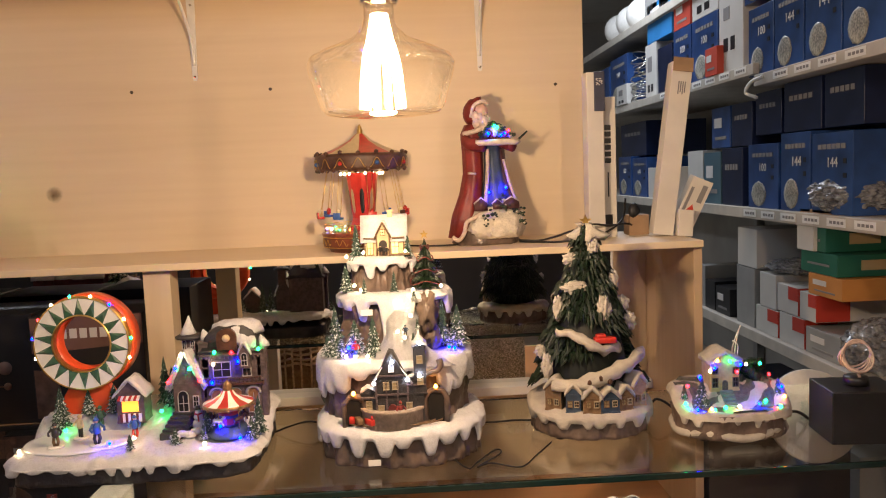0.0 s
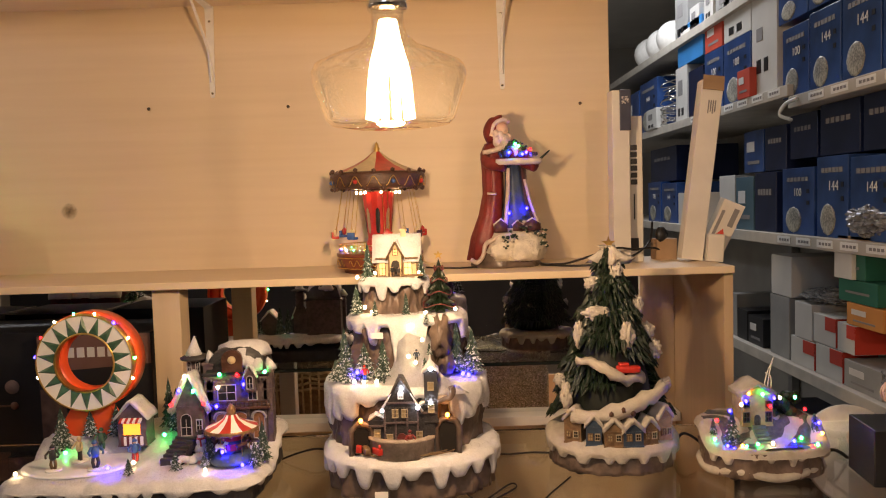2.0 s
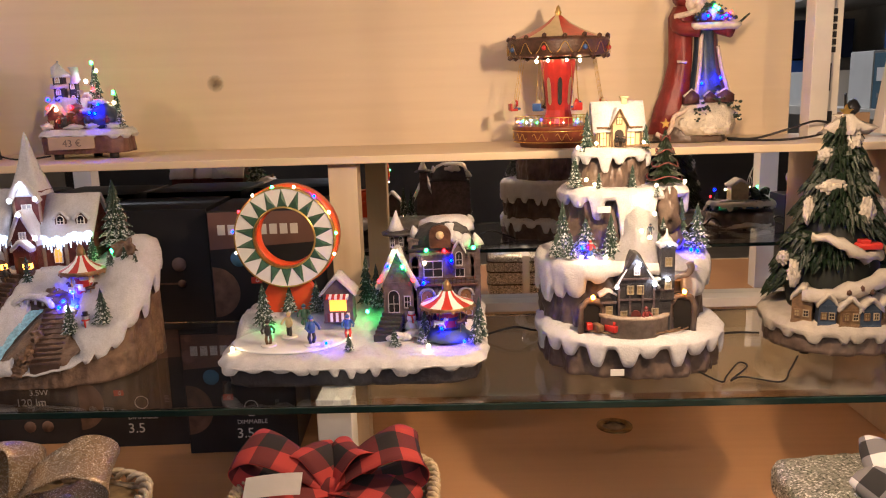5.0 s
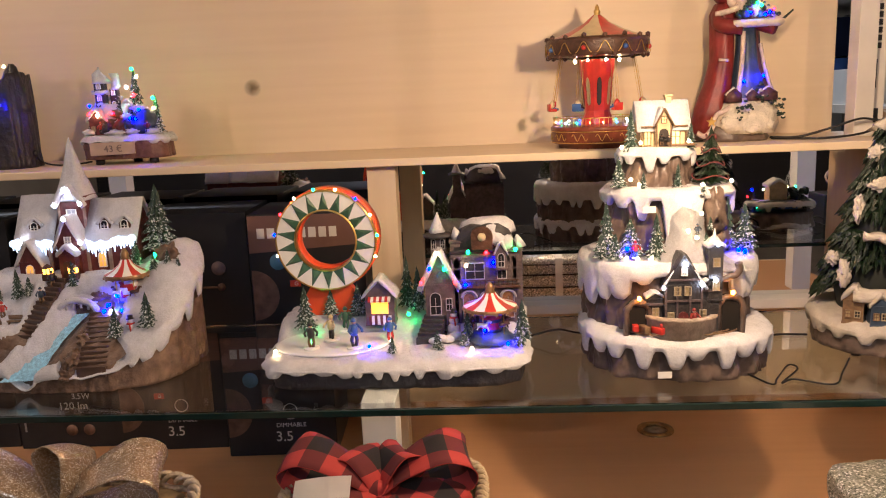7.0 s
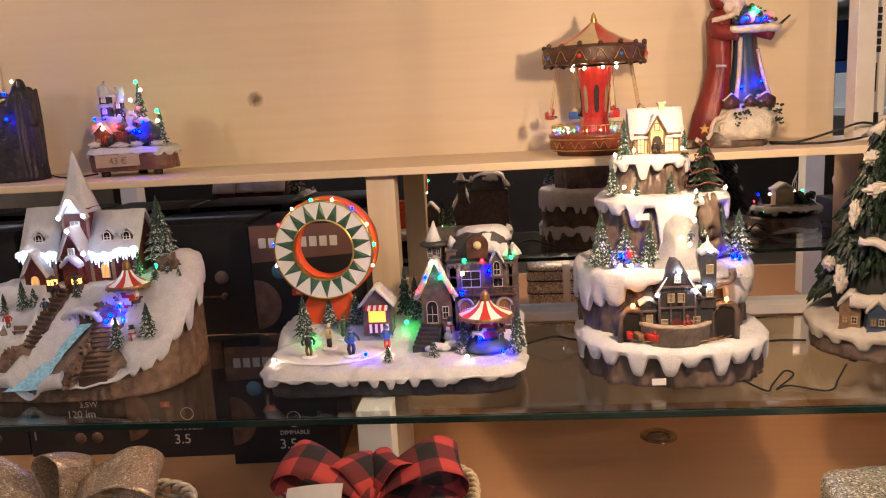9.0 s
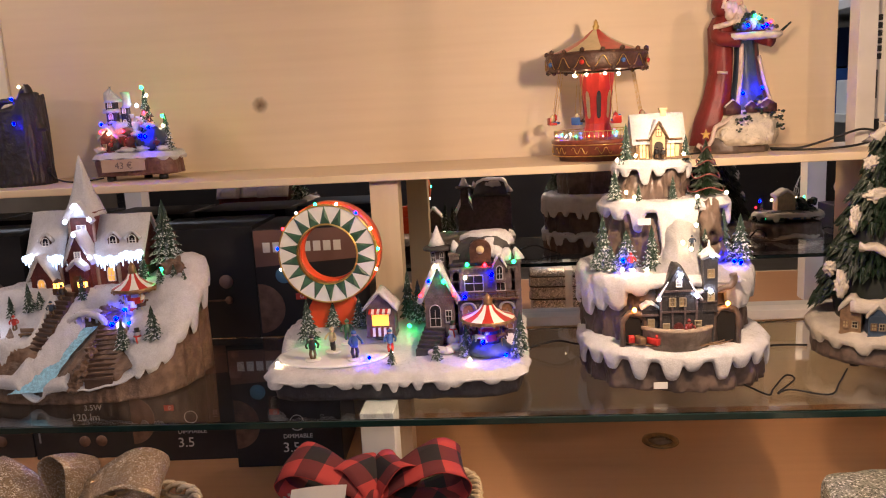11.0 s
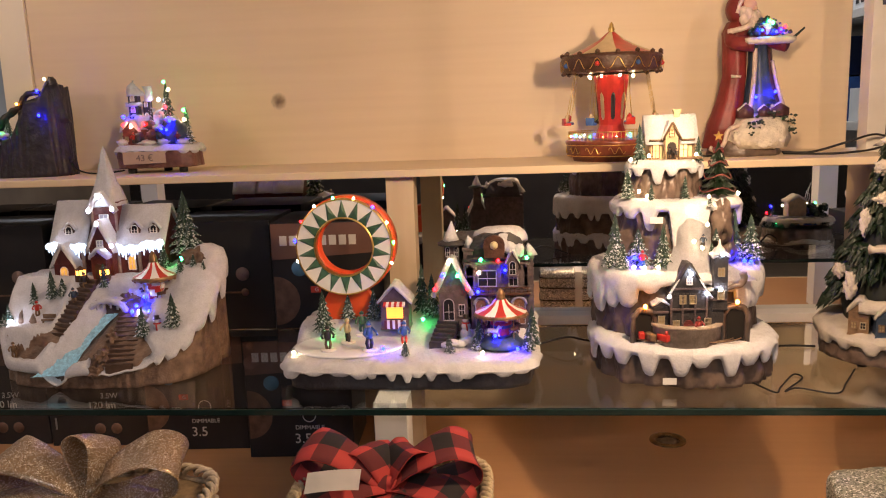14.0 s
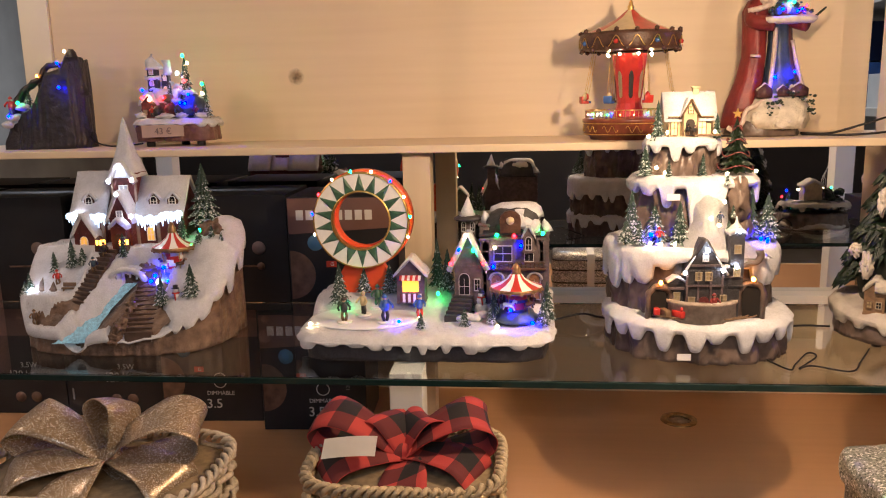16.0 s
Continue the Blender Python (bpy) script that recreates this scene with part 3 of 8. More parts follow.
# shelf brackets under the top board
for x in (-0.505, 0.222):
    br = thing("shelf_bracket", "white pressed-steel shelf bracket screwed to the panel", "bracket", (x, 2.129, 0), group="shelf brackets")
    bm = bmesh.new()
    prism(bm, [(-0.011, 1.937), (0.011, 1.937), (0.006, 1.72), (0.004, 1.712), (-0.004, 1.712), (-0.006, 1.72)], -0.004, 0)
    part("wall_leg", bm, white_paint, br, smooth=False)
    bm = bmesh.new()
    box(bm, (0, -0.11, 1.9345), (0.02, 0.22, 0.005), bev=0.001)
    part("arm", bm, white_paint, br, smooth=False)
    bm = bmesh.new()
    tube(bm, curve_pts([(0, -0.004, 1.75), (0, -0.03, 1.83), (0, -0.16, 1.926), (0, -0.20, 1.932)]), 0.004)
    part("brace", bm, white_paint, br)
    for z in (1.722, 1.90):
        bm = bmesh.new()
        lathe(bm, [(0.0035, 0), (0.003, 0.002), (0.0004, 0.0026)], (0, -0.004, z), 10, rot=Matrix.Rotation(math.pi / 2, 3, "X"))
        part("screw", bm, chrome, br)

# nails and a dark smudge on the panel
for x, z in ((-0.668, 1.689), (-0.318, 1.685), (0.417, 1.672)):
    nl = thing("nail", "small dark nail head in the beige panel", "nail", (x, 2.13, z), group="nails in the panel")
    bm = bmesh.new()
    lathe(bm, [(0.0042, -0.0005), (0.004, 0.002), (0.0006, 0.003)], n=12, rot=Matrix.Rotation(math.pi / 2, 3, "X"))
    part("head", bm, mat("dull_steel", (0.12, 0.10, 0.08), 0.4, 0.8, var=0.2), nl)
sm = thing("knot_mark", "dark knot-like smudge on the beige panel", "stain", (-0.882, 2.1295, 1.438))
bm = bmesh.new()
lathe(bm, [(0.0005, 0.0006), (0.014, 0.0006), (0.030, 0.0004)], n=30, sx=1.0, sy=0.85, rot=Matrix.Rotation(math.pi / 2, 3, "X"))
knot_m = mat("brown_knot", (0.30, 0.19, 0.10), 0.5, var=0.25, scale=120)
_nt = knot_m.node_tree
_tc, _gr, _nz, _ml, _mp = (_nt.nodes.new(k) for k in ("ShaderNodeTexCoord", "ShaderNodeVectorMath", "ShaderNodeTexNoise", "ShaderNodeMath", "ShaderNodeMapRange"))
_gr.operation, _ml.operation = "LENGTH", "MULTIPLY"
_nz.inputs["Scale"].default_value, _nz.inputs["Detail"].default_value = 130, 4
_mp.inputs["From Min"].default_value, _mp.inputs["From Max"].default_value = 0.022, 0.003
_mp.inputs["To Min"].default_value, _mp.inputs["To Max"].default_value = 0.0, 0.75
_nt.links.new(_tc.outputs["Object"], _gr.inputs[0])
_nt.links.new(_tc.outputs["Object"], _nz.inputs["Vector"])
_nt.links.new(_gr.outputs["Value"], _mp.inputs[0])
_nt.links.new(_mp.outputs[0], _ml.inputs[0])
_nt.links.new(_nz.outputs[0], _ml.inputs[1])
_nt.links.new(_ml.outputs[0], _nt.nodes["Principled BSDF"].inputs["Alpha"])
part("mark", bm, knot_m, sm)

# ---- pendant lamp ----
bulb_glass = bpy.data.materials.new("thin_clear_glass")
bulb_glass.use_nodes = True
_nt = bulb_glass.node_tree
_nt.nodes.clear()
_out, _mix, _tr, _gl, _fr = (_nt.nodes.new(k) for k in ("ShaderNodeOutputMaterial", "ShaderNodeMixShader", "ShaderNodeBsdfTransparent", "ShaderNodeBsdfGlossy", "ShaderNodeLayerWeight"))
_gl.inputs["Roughness"].default_value = 0.02
_tr.inputs["Color"].default_value = (0.97, 0.95, 0.92, 1)
_fr.inputs["Blend"].default_value = 0.22
_gl.inputs["Color"].default_value = (1.0, 0.9, 0.75, 1)
_nt.links.new(_fr.outputs["Facing"], _mix.inputs[0])
_nt.links.new(_tr.outputs[0], _mix.inputs[1])
_nt.links.new(_gl.outputs[0], _mix.inputs[2])
# small translucent share imitates the lamp's glare; the glass itself is clear
_haze, _glare_mix = _nt.nodes.new("ShaderNodeBsdfTranslucent"), _nt.nodes.new("ShaderNodeMixShader")
_haze.inputs["Color"].default_value = (1.0, 0.95, 0.85, 1)
_glare_mix.inputs[0].default_value = 0.008
_nt.links.new(_mix.outputs[0], _glare_mix.inputs[1])
_nt.links.new(_haze.outputs[0], _glare_mix.inputs[2])
_nt.links.new(_glare_mix.outputs[0], _out.inputs[0])

pend = thing("pendant_bulb", "large clear glass decorative bulb glowing in a chrome socket", "pendant lamp", BULB)
bm = bmesh.new()
lathe(bm, [(0.024, 0.085), (0.026, 0.087), (0.026, 0.092), (0.0245, 0.095), (0.0245, 0.20), (0.020, 0.206), (0.004, 0.21)], n=40)
part("socket", bm, chrome, pend, "polished chrome socket")
bm = bmesh.new()
tube(bm, [(0, 0, 0.205), (0, 0, 0.6), (0, 0, 1.10)], 0.0032, 8)
part("cord", bm, cable_m, pend)
bm = bmesh.new()
PR = [(0.0205, 0.085), (0.0205, 0.066), (0.024, 0.055), (0.040, 0.040), (0.075, 0.026), (0.095, 0.016), (0.0995, 0.006), (0.098, -0.004), (0.090, -0.03), (0.083, -0.052), (0.076, -0.059), (0.055, -0.062), (0.0005, -0.0625)]
lathe(bm, PR, n=64, cap=False)
o = part("bulb_glass", bm, bulb_glass, pend, "clear wide-shouldered glass")
o.visible_shadow = False
bm = bmesh.new()
lathe(bm, [(0.006, 0.075), (0.009, 0.06), (0.009, 0.035), (0.005, 0.02)], n=16)
part("stem", bm, bulb_glass, pend).visible_shadow = False
bm = bmesh.new()
for i in range(10):
    a = TAU * i / 10
    tube(bm, curve_pts([(0.007 * math.cos(a), 0.007 * math.sin(a), 0.072), (0.012 * math.cos(a), 0.012 * math.sin(a), 0.045), (0.022 * math.cos(a), 0.022 * math.sin(a), 0.005), (0.027 * math.cos(a), 0.027 * math.sin(a), -0.052)], 4), 0.0050, 7)
part("filament", bm, filament_m, pend, "row of glowing filaments")

# ---- miniature building blocks ----
def mini_house(parent, name, c, w, d, h, rh, wall, rz=0.0, win=glow_pale, roof=None, over=0.006, label="", t=0.005):
    """A small gabled house: walls, snowy roof, door and framed windows. The gable looks along -y."""
    roof = roof or snow_m
    M = pose(*c, 0, 0, rz)
    bm = bmesh.new()
    prism(bm, [(-w / 2, 0), (w / 2, 0), (w / 2, h), (0, h + rh), (-w / 2, h)], -d / 2, d / 2)
    for z in (0.002, h * 0.98):
        box(bm, (0, 0, z), (w + 0.002, d + 0.002, 0.003))
    ob = part(name, bm, wall, parent, label, smooth=False)
    ob.matrix_basis = M
    bm = bmesh.new()
    k = rh / (w / 2)
    o = over
    prism(bm, [(-w / 2 - o, h - o * k), (0, h + rh), (w / 2 + o, h - o * k), (w / 2 + o, h - o * k + t), (0.004, h + rh + t), (-0.004, h + rh + t), (-w / 2 - o, h - o * k + t)], -d / 2 - o, d / 2 + o)
    bmesh.ops.subdivide_edges(bm, edges=bm.edges[:], cuts=3, use_grid_fill=True)
    for v in bm.verts:
        v.co.z += 0.0022 * noise.noise(v.co * 90 + Vector(c) * 20)
    part("roof", bm, roof, ob, "snow-covered roof" if roof is snow_m else "")
    return ob


def window(parent, c, w, h, pane=glow_pale, frame_m=white_paint, arch=False, rz=0.0):
    """A framed window with glazing bars, looking along -y at c."""
    M = pose(*c, 0, 0, rz)
    bm = bmesh.new()
    pts = [(-w / 2, 0), (w / 2, 0), (w / 2, h)] + ([(w / 2 * math.cos(a), h + w / 2 * math.sin(a)) for a in (0.6, 1.2, 1.94, 2.54)] if arch else []) + [(-w / 2, h)]
    prism(bm, pts, -0.0005, 0.0015)
    ob = part("window", bm, pane, parent, smooth=False)
    ob.matrix_basis = M
    bm = bmesh.new()
    b = 0.0013
    box(bm, (0, -0.001, -b / 2), (w + 2 * b, 0.003, b))
    box(bm, (-w / 2 - b / 2, -0.001, h / 2), (b, 0.003, h))
    box(bm, (w / 2 + b / 2, -0.001, h / 2), (b, 0.003, h))
    box(bm, (0, -0.001, h / 2), (b * 0.6, 0.002, h))
    box(bm, (0, -0.001, h * 0.5), (w, 0.002, b * 0.6))
    if arch:
        tube(bm, [((w / 2 + b / 2) * math.cos(a), -0.001, h + (w / 2 + b / 2) * math.sin(a)) for a in [math.pi * i / 8 for i in range(9)]], b * 0.6, 5)
    else:
        box(bm, (0, -0.001, h + b / 2), (w + 2 * b, 0.003, b))
    part("window_frame", bm, frame_m, ob, smooth=False)
    return ob


def doorway(parent, c, w, h, material, rz=0.0):
    bm = bmesh.new()
    prism(bm, [(-w / 2, 0), (w / 2, 0), (w / 2, h)] + [(w / 2 * math.cos(a), h + w / 2 * math.sin(a)) for a in (0.6, 1.2, 1.94, 2.54)] + [(-w / 2, h)], -0.001, 0.002)
    box(bm, (0, -0.0015, h * 0.5), (w * 0.08, 0.001, h))
    ob = part("door", bm, material, parent, smooth=False)
    ob.matrix_basis = pose(*c, 0, 0, rz)
    return ob


def dormer(parent, c, s, rz=0.0):
    bm = bmesh.new()
    prism(bm, [(-s, 0), (s, 0), (s * 1.05, s), (0, s * 2.0), (-s * 1.05, s)], -0.002, 0.012)
    ob = part("dormer", bm, brown_rim, parent, smooth=False)
    ob.matrix_basis = pose(*c, 0, 0, rz)
    window(ob, (0, -0.0025, s * 0.25), s * 1.1, s * 0.8, dark_glass, white_paint, arch=True)


def little_fir(parent, c, h, r, material=None, seed=0, layers=7):
    bm = bmesh.new()
    fir(bm, c, h, r, layers=layers, seed=seed)
    tube(bm, [(c[0], c[1], c[2] - 0.002), (c[0], c[1], c[2] + h * 0.3)], r * 0.12, 6)
    return part("fir_tree", bm, material or fir_frost, parent, "", smooth=False)


def little_skater(parent, c, h, coat, legs, rz=0.0, foot=0.012):
    """A plain skating figurine on a white disc."""
    bm = bmesh.new()
    if foot:
        lathe(bm, [(foot, 0), (foot, 0.0025), (foot * 0.8, 0.0032)], n=16, mi=2)
    for s in (-1, 1):
        tube(bm, [(s * h * 0.05, 0, 0.003), (s * h * 0.09, -h * 0.02 * s, h * 0.25), (s * h * 0.05, 0, h * 0.48)], h * 0.06, 6, 1)
        tube(bm, [(s * h * 0.11, 0, h * 0.78), (s * h * 0.24, -h * 0.08, h * 0.62), (s * h * 0.20, -h * 0.2, h * 0.55)], h * 0.045, 6, 0)
    lathe(bm, [(h * 0.10, h * 0.42), (h * 0.14, h * 0.5), (h * 0.13, h * 0.72), (h * 0.05, h * 0.8)], n=10, mi=0)
    ball(bm, (0, 0, h * 0.87), h * 0.085, 3, 1)
    lathe(bm, [(h * 0.10, h * 0.89), (h * 0.09, h * 0.95), (h * 0.02, h * 1.02)], n=8, mi=0)
    ob = part("figurine", bm, [coat, legs, white_paint, skin_m], parent)
    ob.matrix_basis = pose(*c, 0, 0, rz)
    return ob


def little_snowman(parent, c, h):
    bm = bmesh.new()
    ball(bm, (0, 0, h * 0.25), h * 0.26, 0)
    ball(bm, (0, 0, h * 0.57), h * 0.19, 0)
    ball(bm, (0, 0, h * 0.80), h * 0.13, 0)
    lathe(bm, [(h * 0.16, h * 0.885), (h * 0.16, h * 0.90), (h * 0.10, h * 0.905), (h * 0.10, h * 1.03)], n=12, mi=1)
    lathe(bm, [(h * 0.15, h * 0.67), (h * 0.17, h * 0.70), (h * 0.14, h * 0.73)], n=12, mi=2)
    tube(bm, [(0.02 * h, -h * 0.15, h * 0.7), (0.05 * h, -h * 0.2, h * 0.55), (0.06 * h, -h * 0.19, h * 0.42)], h * 0.035, 5, 2)
    ob = part("snowman", bm, [snow_m, plastic_black, red_paint], parent)
    ob.matrix_basis = Matrix.Translation(c)
    return ob


def steps(parent, c, w, n, rise, run, material, rz=0.0):
    bm = bmesh.new()
    box(bm, (0, n * run * 0.5, -0.004), (w * 0.96, n * run, 0.006))
    ob = part("stairs", bm, material, parent, smooth=False)
    ob.matrix_basis = pose(*c, 0, 0, rz)
    for i in range(n):
        bm = bmesh.new()
        box(bm, (0, i * run + run * 0.5, i * rise - 0.006 + rise / 2), (w, run * 1.15, rise + 0.012), bev=0.0008)
        part("step", bm, material, ob, smooth=False)
    return ob


def mini_carousel(parent, c, r, h, base_m=blue_paint, stripes=False):
    """Small roundabout with a striped tent roof on a round plinth."""
    bm = bmesh.new()
    lathe(bm, [(r * 0.84, 0), (r * 0.88, h * 0.03), (r * 0.86, h * 0.07), (r * 0.72, h * 0.11), (r * 0.66, h * 0.17), (r * 0.30, h * 0.18)], n=28)
    ob = part("carousel", bm, base_m, parent)
    ob.matrix_basis = Matrix.Translation(c)
    bm = bmesh.new()
    lathe(bm, [(r * 0.42, h * (0.17 + 0.058 * k)) for k in range(8)], n=20, pick=lambda i, j: (0 if ((i + 3 * j) // 5) % 2 else 1) if stripes else (0 if j % 3 else 1))
    part("column", bm, [red_paint, white_paint if stripes else base_m], ob, "red and white striped column" if stripes else "")
    bm = bmesh.new()
    n = 28
    lathe(bm, [(r * 0.93, h * 0.55), (r * 1.02, h * 0.57), (r * 1.03, h * 0.60), (r * 0.99, h * 0.63)], n=n, cap=False, mi=2)
    lathe(bm, [(r * 0.93, h * 0.56), (r * 0.40, h * 0.57)], n=n, cap=False, mi=2)
    lathe(bm, [(r * 0.99, h * 0.63), (r * 0.62, h * 0.69), (r * 0.34, h * 0.77), (r * 0.20, h * 0.86)], n=n, pick=lambda i, j: (i // 2) % 2, cap=False)
    lathe(bm, [(r * 0.22, h * 0.86), (r * 0.17, h * 0.89), (r * 0.19, h * 0.94), (r * 0.12, h * 1.0), (r * 0.02, h * 1.05)], n=12, mi=2)
    for i in range(14):
        a = TAU * i / 14
        ball(bm, (r * 1.0 * math.cos(a), r * 1.0 * math.sin(a), h * 0.565), r * 0.075, 2, 1)
    part("tent_roof", bm, [red_paint, white_paint, mat("antique_gilt", (0.30, 0.17, 0.08), 0.35, 0.5, var=0.4, scale=120)], ob, "red and white striped tent roof")
    for i in range(5):
        a = TAU * i / 5 + 0.5
        bm = bmesh.new()
        tube(bm, [(r * 0.66 * math.cos(a), r * 0.66 * math.sin(a), h * 0.15), (r * 0.66 * math.cos(a), r * 0.66 * math.sin(a), h * 0.58)], 0.0008, 5, 1)
        M0 = Matrix.Translation((r * 0.66 * math.cos(a), r * 0.66 * math.sin(a), h * 0.34)) @ Matrix.Rotation(a + math.pi / 2, 4, "Z")
        q = r * 0.16
        bod = bmesh.new()
        for pts, rr in (([(-q * 1.3, 0, 0), (q * 1.1, 0, 0.1 * q)], q * 0.55), ([(q * 0.9, 0, 0.2 * q), (q * 1.5, 0, q * 1.2), (q * 2.1, 0, q * 1.0)], q * 0.34), ([(q, 0, 0), (q * 1.5, 0, -q * 1.2)], q * 0.2), ([(-q, 0, 0), (-q * 1.5, 0, -q * 1.2)], q * 0.2)):
            tube(bod, [M0 @ Vector(v) for v in pts], rr, 6)
        tmp = bpy.data.meshes.new("horse")
        bod.to_mesh(tmp)
        bod.free()
        bm.from_mesh(tmp)
        bpy.data.meshes.remove(tmp)
        part("ride_horse", bm, [white_paint if i % 2 else brown_rim, gold], ob)
    return ob


def feet(parent, spots, material=None, r=0.008, h=0.008):
    for x, y in spots:
        bm = bmesh.new()
        lathe(bm, [(r, 0), (r, h)], (x, y, 0), 12)
        part("foot", bm, material or plastic_black, parent)


# ---- the tall snowy mountain ----
mt = thing("snowy_mountain_village", "tall tiered snowy mountain ornament with lit houses on the glass shelf", "christmas village", (0.0, 1.572, GLASS))
bm = bmesh.new()
R0 = rounded(0.153, 0.146, 2.4)
crag(bm, R0, 0.0, 0.066, (-0.008, 0), n=220, rows=10, amp=0.013, freq=40, slope=0.985)
R2 = rounded(0.142, 0.126, 2.2)
crag(bm, R2, 0.05, 0.17, (-0.016, 0.022), n=220, rows=14, amp=0.012, freq=44, seed=4)
part("rock_base", bm, rock_m, mt, "brown painted rock")
bm = bmesh.new()
drape(bm, R0, 0.072, drips(3, 24, 0.012, 0.034, 0.075, 0.020), (-0.008, 0), n=320, out=0.009, bumpy=0.003)
part("snow_rim", bm, snow_m, mt, "thick painted snow hanging in tongues")
bm = bmesh.new()
Rs = rounded(0.144, 0.128, 2.2)
cut = drips(11, 22, 0.010, 0.030, 0.085, 0.052)


def d2(th):
    a = (th + math.pi / 2 + math.pi) % TAU - math.pi
    return cut(th) if a < -0.62 or a > 0.60 else 0.014 + 0.030 * abs(a) + 0.3 * (cut(th) - 0.052)


drape(bm, Rs, 0.186, d2, (-0.016, 0.022), n=320, out=0.009, bumpy=0.004)
part("snow_terrace", bm, snow_m, mt, "thick glittering painted snow")
R3 = rounded(0.106, 0.088, 2.2)
bm = bmesh.new()
crag(bm, R3, 0.17, 0.285, (-0.012, 0.035), n=220, rows=14, amp=0.013, freq=48, seed=9, slope=0.97)
part("rock_middle", bm, rock_m, mt)
bm = bmesh.new()
c3 = drips(21, 15, 0.01, 0.035, 0.11, 0.020)


def c3_run(th):
    """Deeper snow where the ski run leaves the rim."""
    a = (th + math.pi / 2 + math.pi) % TAU - math.pi
    return c3(th) + 0.090 * max(0.0, min(1.0, (0.36 - abs(a - 0.06)) / 0.12))


drape(bm, R3, 0.300, c3_run, (-0.012, 0.035), n=260, out=0.008, bumpy=0.003)
part("snow_middle", bm, snow_m, mt)
# the ski run that spills down the front
bm = bmesh.new()
rows = []
for j in range(21):
    t = j / 20
    z = 0.3015 - 0.1285 * t ** 0.85
    y = -0.050 - 0.060 * t ** 1.35 - 0.006 * math.sin(math.pi * t)
    xc = -0.006 + 0.010 * t
    hw = 0.036 + 0.004 * math.sin(t * 9) + 0.056 * max(0.0, (t - 0.50) / 0.50) ** 2
    rows.append([bm.verts.new((xc + hw * u, y + (0.036 - 0.020 * t) * abs(u) ** 2.6 + 0.0035 * noise.noise(Vector((u * 4, t * 9, 1))), z - 0.004 * abs(u))) for u in [k / 9 - 1 for k in range(19)]])
for j in range(20):
    for k in range(18):
        bm.faces.new((rows[j][k], rows[j + 1][k], rows[j + 1][k + 1], rows[j][k + 1]))
bmesh.ops.solidify(bm, geom=bm.faces[:], thickness=-0.010)
part("ski_run", bm, snow_m, mt, "snow slope running down the front")
R4 = rounded(0.062, 0.054, 2.2)
bm = bmesh.new()
crag(bm, R4, 0.29, 0.356, (-0.034, 0.03), n=160, rows=12, amp=0.012, freq=62, seed=15, slope=0.95)
part("rock_summit", bm, rock_m, mt)
bm = bmesh.new()
drape(bm, R4, 0.366, drips(31, 13, 0.008, 0.026, 0.13, 0.016), (-0.034, 0.03), n=200, out=0.006, bumpy=0.002)
part("snow_summit", bm, snow_m, mt)
# summit house
hs = mini_house(mt, "house", (-0.026, 0.028, 0.366), 0.050, 0.078, 0.034, 0.036, cream_paint, 90, label="cream house with lit windows", t=0.007)
hs2 = mini_house(mt, "house", (-0.028, 0.006, 0.366), 0.026, 0.030, 0.038, 0.024, cream_paint, 0, label="cream gabled porch", over=0.003)
glow_room = mat("bright_window", (1.0, 0.78, 0.34), var=0, emit=0.9)
window(mt, (-0.053, 0.0015, 0.369), 0.010, 0.024, glow_pale, brown_wall)
window(mt, (-0.006, 0.0015, 0.369), 0.013, 0.026, glow_room, brown_wall)
doorway(hs2, (0, -0.0160, 0.001), 0.015, 0.022, mat("dark_door", (0.03, 0.02, 0.015), 0.5, var=0.3))
for s in (-1, 1):
    bm = bmesh.new()
    box(bm, (-0.026 + s * 0.027, -0.0010, 0.399), (0.024, 0.004, 0.004))
    part("eaves_board", bm, brown_wall, mt)
    bm = bmesh.new()
    box(bm, (-0.026 + s * 0.037, 0.0006, 0.383), (0.003, 0.004, 0.034))
    part("corner_post", bm, brown_wall, mt)
    led(mt, "w", (-0.026 + s * 0.040, -0.008, 0.374), 0.003)
for x, h, cm in ((-0.033, 0.022, plastic_black), (-0.022, 0.020, slate_wall)):
    little_skater(mt, (x, -0.018, 0.366), h, cm, brown_wall, 10, 0)
bm = bmesh.new()
box(bm, (0.002, -0.018, 0.369), (0.040, 0.004, 0.004), bev=0.001)
part("door_step", bm, brown_wall, mt)
window(hs2, (0, -0.0155, 0.040), 0.007, 0.010, glow_pale, brown_wall)
for s in (-1, 1):
    bm = bmesh.new()
    tube(bm, [(0, -0.0200, 0.064), (s * 0.016, -0.0200, 0.034)], 0.0018, 5)
    part("gable_trim", bm, brown_wall, hs2)
    bm = bmesh.new()
    tube(bm, [(s * 0.012, -0.0160, 0.0), (s * 0.012, -0.0160, 0.038)], 0.0016, 5)
    part("porch_post", bm, brown_wall, hs2)
bm = bmesh.new()
box(bm, (-0.014, 0.026, 0.440), (0.010, 0.010, 0.022), bev=0.001)
box(bm, (-0.014, 0.026, 0.450), (0.014, 0.014, 0.004), bev=0.001)
part("chimney", bm, cream_paint, mt, smooth=False)
